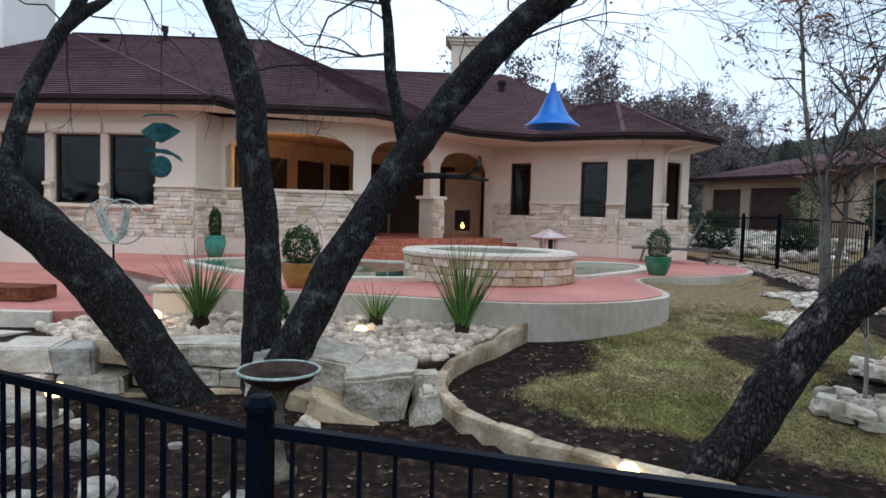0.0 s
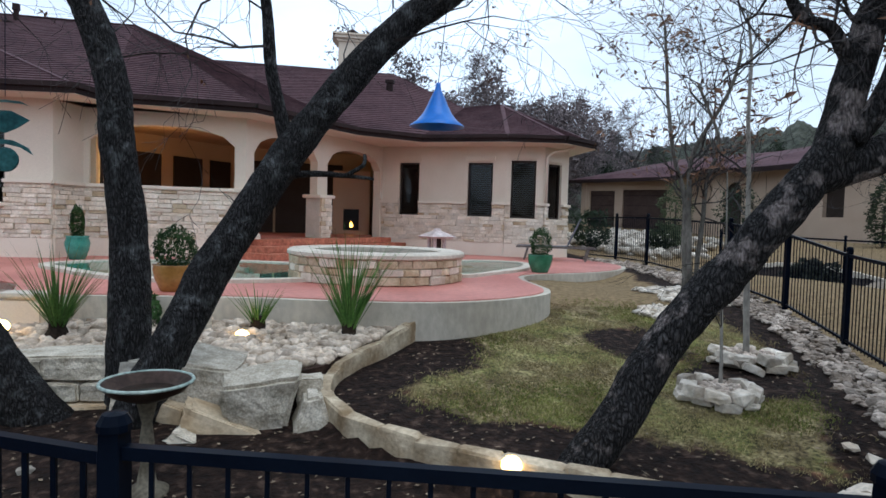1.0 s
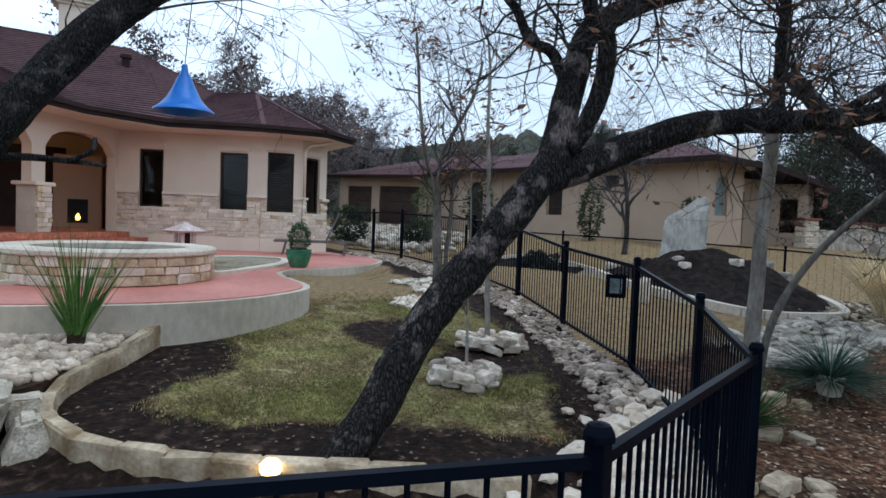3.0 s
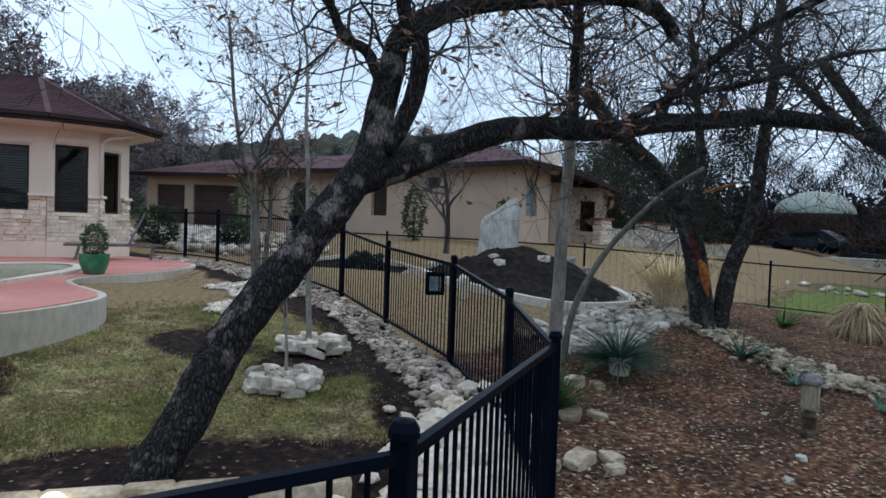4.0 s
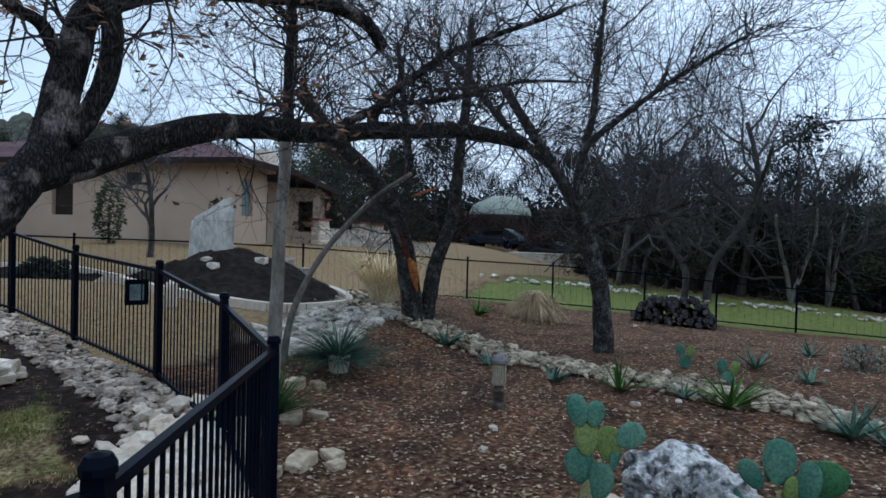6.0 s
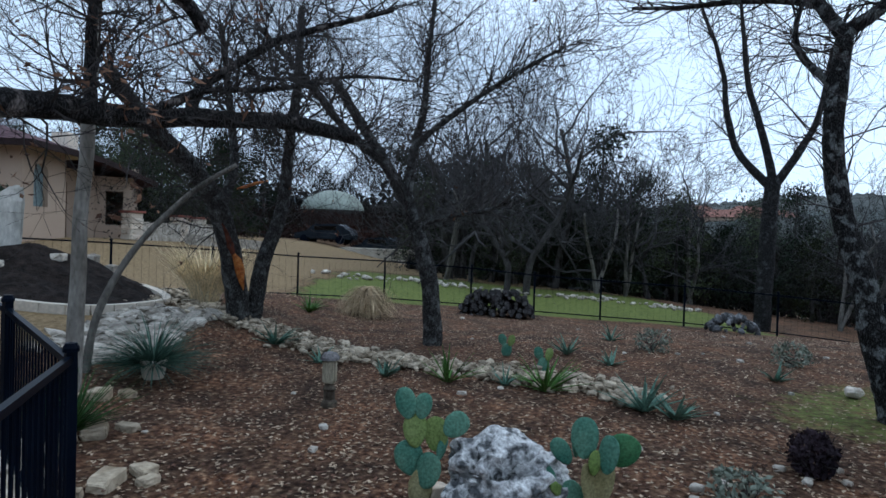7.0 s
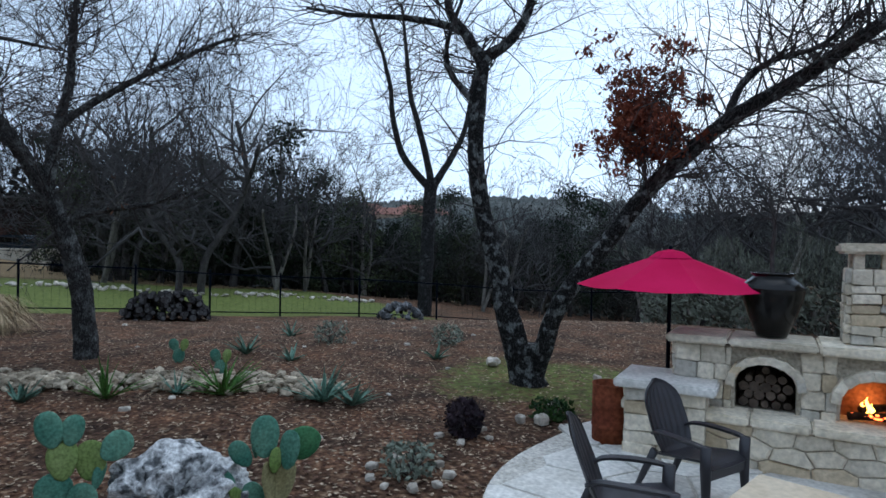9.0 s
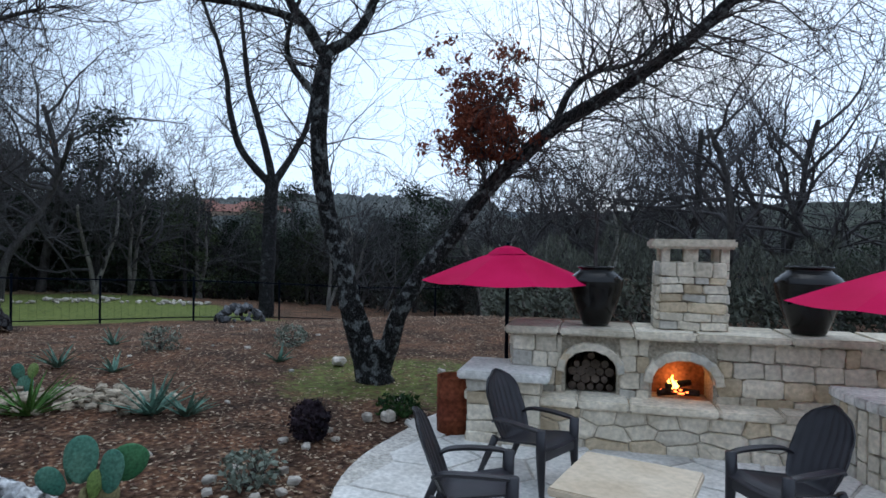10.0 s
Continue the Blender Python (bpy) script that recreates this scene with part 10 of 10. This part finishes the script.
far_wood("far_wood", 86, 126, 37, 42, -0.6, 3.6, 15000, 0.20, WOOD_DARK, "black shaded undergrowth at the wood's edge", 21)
far_wood("far_wood", 126, 178, 34, 42, -2.6, 0.6, 9000, 0.20, WOOD_HAZE, "haze-greyed undergrowth down the slope", 22)
# haze among the trees is put into this thicket's pale olive
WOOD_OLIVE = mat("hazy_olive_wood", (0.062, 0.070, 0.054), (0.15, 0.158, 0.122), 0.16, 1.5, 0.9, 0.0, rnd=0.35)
far_wood("far_wood", 136, 178, 18.6, 21.5, 0.2, 3.0, 15000, 0.10, WOOD_OLIVE, "olive-grey thicket that stands in for haze behind the fireplace", 23)
# never in view: added so the house windows mirror something dark
far_wood("far_wood", 180, 318, 30, 44, 5.0, 10.0, 24000, 0.4, WOOD_DARK, "unseen dark wood behind the seats, added for window reflections", 6)

# the tree with three uprights before the wood
rng2 = random.Random(28)
trunk, twig, ends = Shape(), Shape(), []
stems = [limb(trunk, p, r, r2, 9, seed=95 + k, n=5) for k, (p, r, r2) in enumerate((
    ([(18.95, -9.45, -1.2), (18.92, -9.49, -0.71), (18.89, -9.55, 1.32), (18.88, -9.58, 2.62), (18.85, -9.63, 3.92)], 0.26, 0.22),
    ([(18.87, -9.6, 3.6), (19.26, -8.8, 4.61), (19.42, -8.44, 5.85), (19.48, -8.3, 7.1), (19.61, -7.98, 8.32), (19.8, -7.6, 9.5)], 0.14, 0.04),
    ([(18.85, -9.63, 3.8), (18.99, -9.35, 5.19), (19.19, -8.94, 6.81), (19.27, -8.76, 8.43), (19.3, -8.6, 9.8)], 0.14, 0.04),
    ([(18.83, -9.66, 3.6), (18.53, -10.23, 4.69), (18.31, -10.61, 5.65), (18.18, -10.83, 7.35), (18.0, -11.2, 8.8)], 0.14, 0.04)))]
for st in stems[1:]:
    grown(rng2, st, 34, 1.9, 2, twig, ends, start=0.2, lift=0.05, kids=(3, 4))
tree("bare_tree", (18.9, -9.5, -0.9), "bare tree that forks into three dark uprights", trunk, twig)

# ---- far hills ----
HILL = mat("wooded_hill", (0.028, 0.036, 0.027), (0.075, 0.078, 0.060), 0.05, 0.7, 0.95, 1.0, 0.35, depth=3.0, grain=0.45)
# far ridge: aerial haze painted in as blue-grey
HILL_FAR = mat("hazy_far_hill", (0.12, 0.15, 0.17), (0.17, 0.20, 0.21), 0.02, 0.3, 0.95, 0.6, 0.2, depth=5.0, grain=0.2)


def hill(a0, a1, rings, material, label, seed):
    """A stretch of rising ground with a rough wooded skyline. rings: distance and height."""
    s, n = Shape(), 420
    for j, (r, h) in enumerate(rings):
        for i in range(n + 1):
            a = radians(a0 + (a1 - a0) * i / n)
            x, y = r * math.sin(a), r * math.cos(a)
            f = step(0, 0.1, i / n) * step(1, 0.9, i / n)
            q = 0.75 + 0.45 * noise.noise(Vector((a * 2.6, seed, j * 0.15)))
            s.v.append((x, y, -3 + (h * q + 3) * f + (0.10 * h * (0.6 * noise.noise(Vector((a * 47, j, seed))) + 0.45 * noise.noise(Vector((a * 151, j, seed))) + 0.3 * noise.noise(Vector((a * 410, j, seed)))) if j else 0)))
    s.f = [(j * (n + 1) + i, j * (n + 1) + i + 1, (j + 1) * (n + 1) + i + 1, (j + 1) * (n + 1) + i) for j in range(len(rings) - 1) for i in range(n)]
    return tagged(part("hill", s, material, smooth=True), label, "hill", kind="structure")


hill(-30, 66, [(48, 0.5), (58, 5), (70, 9), (82, 13), (92, 15), (120, 10)], HILL, "wooded hillside with cedar and pale rock behind the houses", 1.0)
hill(40, 190, [(120, -2), (150, 4), (180, 9), (230, 15), (300, 8)], HILL, "wooded far slope across the valley", 2.0)
# slope greens greyed and lifted, so the colour carries the haze
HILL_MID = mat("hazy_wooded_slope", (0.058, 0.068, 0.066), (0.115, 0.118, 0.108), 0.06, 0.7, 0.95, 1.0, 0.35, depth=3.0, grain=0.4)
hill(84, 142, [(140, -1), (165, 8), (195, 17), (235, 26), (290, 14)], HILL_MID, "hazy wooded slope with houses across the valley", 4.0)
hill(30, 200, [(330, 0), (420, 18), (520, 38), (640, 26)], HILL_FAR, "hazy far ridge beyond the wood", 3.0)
for _ in range(34):
    a, r = radians(rng.uniform(12, 62)), rng.uniform(52, 84)
    x, y = r * math.sin(a), r * math.cos(a)
    plant("cedar" if rng.random() < 0.75 else "brown", x, y, rng.uniform(0.8, 1.2), rng, z=max(0.5, (r - 48) / 44 * 12.0 - 0.8))
TILE = mat("red_tile_roof", (0.17, 0.085, 0.066), (0.24, 0.12, 0.095), 0.3, 3, 0.9, 0.3)
for n, (bear, r, w) in enumerate(((111.6, 184, 9), (113.4, 180, 8), (115.4, 184, 10), (117.6, 180, 9))):
    a = radians(bear)
    x, y = r * math.sin(a), r * math.cos(a)
    t = thing("far_house", (x, y, (r - 148) * 0.30 - 3.6), "far pale house with a red tile roof on the ridge", "house", "far houses", rz=-bear)
    s = Shape()
    s.box((0, 0, 1.0), (w, 8, 5))
    part("wall", s, STUCCO_TAN, t)
    s = Shape()
    s.add([(-w / 2 - 1, -5, 3.4), (w / 2 + 1, -5, 3.4), (w / 2 + 1, 5, 3.4), (-w / 2 - 1, 5, 3.4), (-w / 4, 0, 5.6), (w / 4, 0, 5.6)], [(0, 1, 5, 4), (1, 2, 5), (2, 3, 4, 5), (3, 0, 4), (3, 2, 1, 0)])
    part("roof", s, TILE, t, "red tile roof")
    for k in range(4):
        s = Shape()
        s.box((-w / 2 + (k + 0.7) * w / 4.4, -4.05, 1.6), (1.2, 0.1, 1.5))
        part("window", s, DARK_FRAME, t)

# warm lamps in the porch
SCONCE = glow("sconce_glass", (1.0, 0.66, 0.28), 14.0)
for p in ((-4.35, 13.6, 2.85), (-4.4, 13.7, 2.3)):
    sc_ = thing("porch_lamp", p, "small glowing porch sconce", "wall lamp", "porch lamps")
    s = Shape()
    s.lathe([(0.0, 0.0), (0.05, 0.01), (0.06, 0.08), (0.04, 0.15), (0.0, 0.16)], n=14)
    part("globe", s, SCONCE, sc_, "glowing globe")
lamp("porch_glow", (-3.9, 14.9, 3.2), 17, (1.0, 0.52, 0.17), 0.12)
# fill light added for the right-hand arches; no fitting stands here
lamp("porch_glow", (-0.4, 17.4, 3.35), 3, (1.0, 0.62, 0.28), 0.12)
pf = thing("porch_fireplace", (0.55, 18.6, FLOOR_Z), "small lit indoor hearth at the back of the porch", "fireplace")
s = Shape()
s.box((0, 0.3, 0.95), (1.1, 0.3, 1.9))
part("surround", bevelled(s, 0.02, "surround", STUCCO_TAN), None, pf)
s = Shape()
s.box((0, 0.14, 0.45), (0.46, 0.03, 0.62))
part("firebox", s, GLAZE_BLACK, pf, "black glass firebox")
s = Shape()
s.tube([(0, 0.1, 0.22), (0.01, 0.1, 0.28), (0, 0.1, 0.34), (0.01, 0.1, 0.4)], [0.04, 0.06, 0.03, 0.003], 7)
part("flame", s, FLAME, pf, "orange flame")
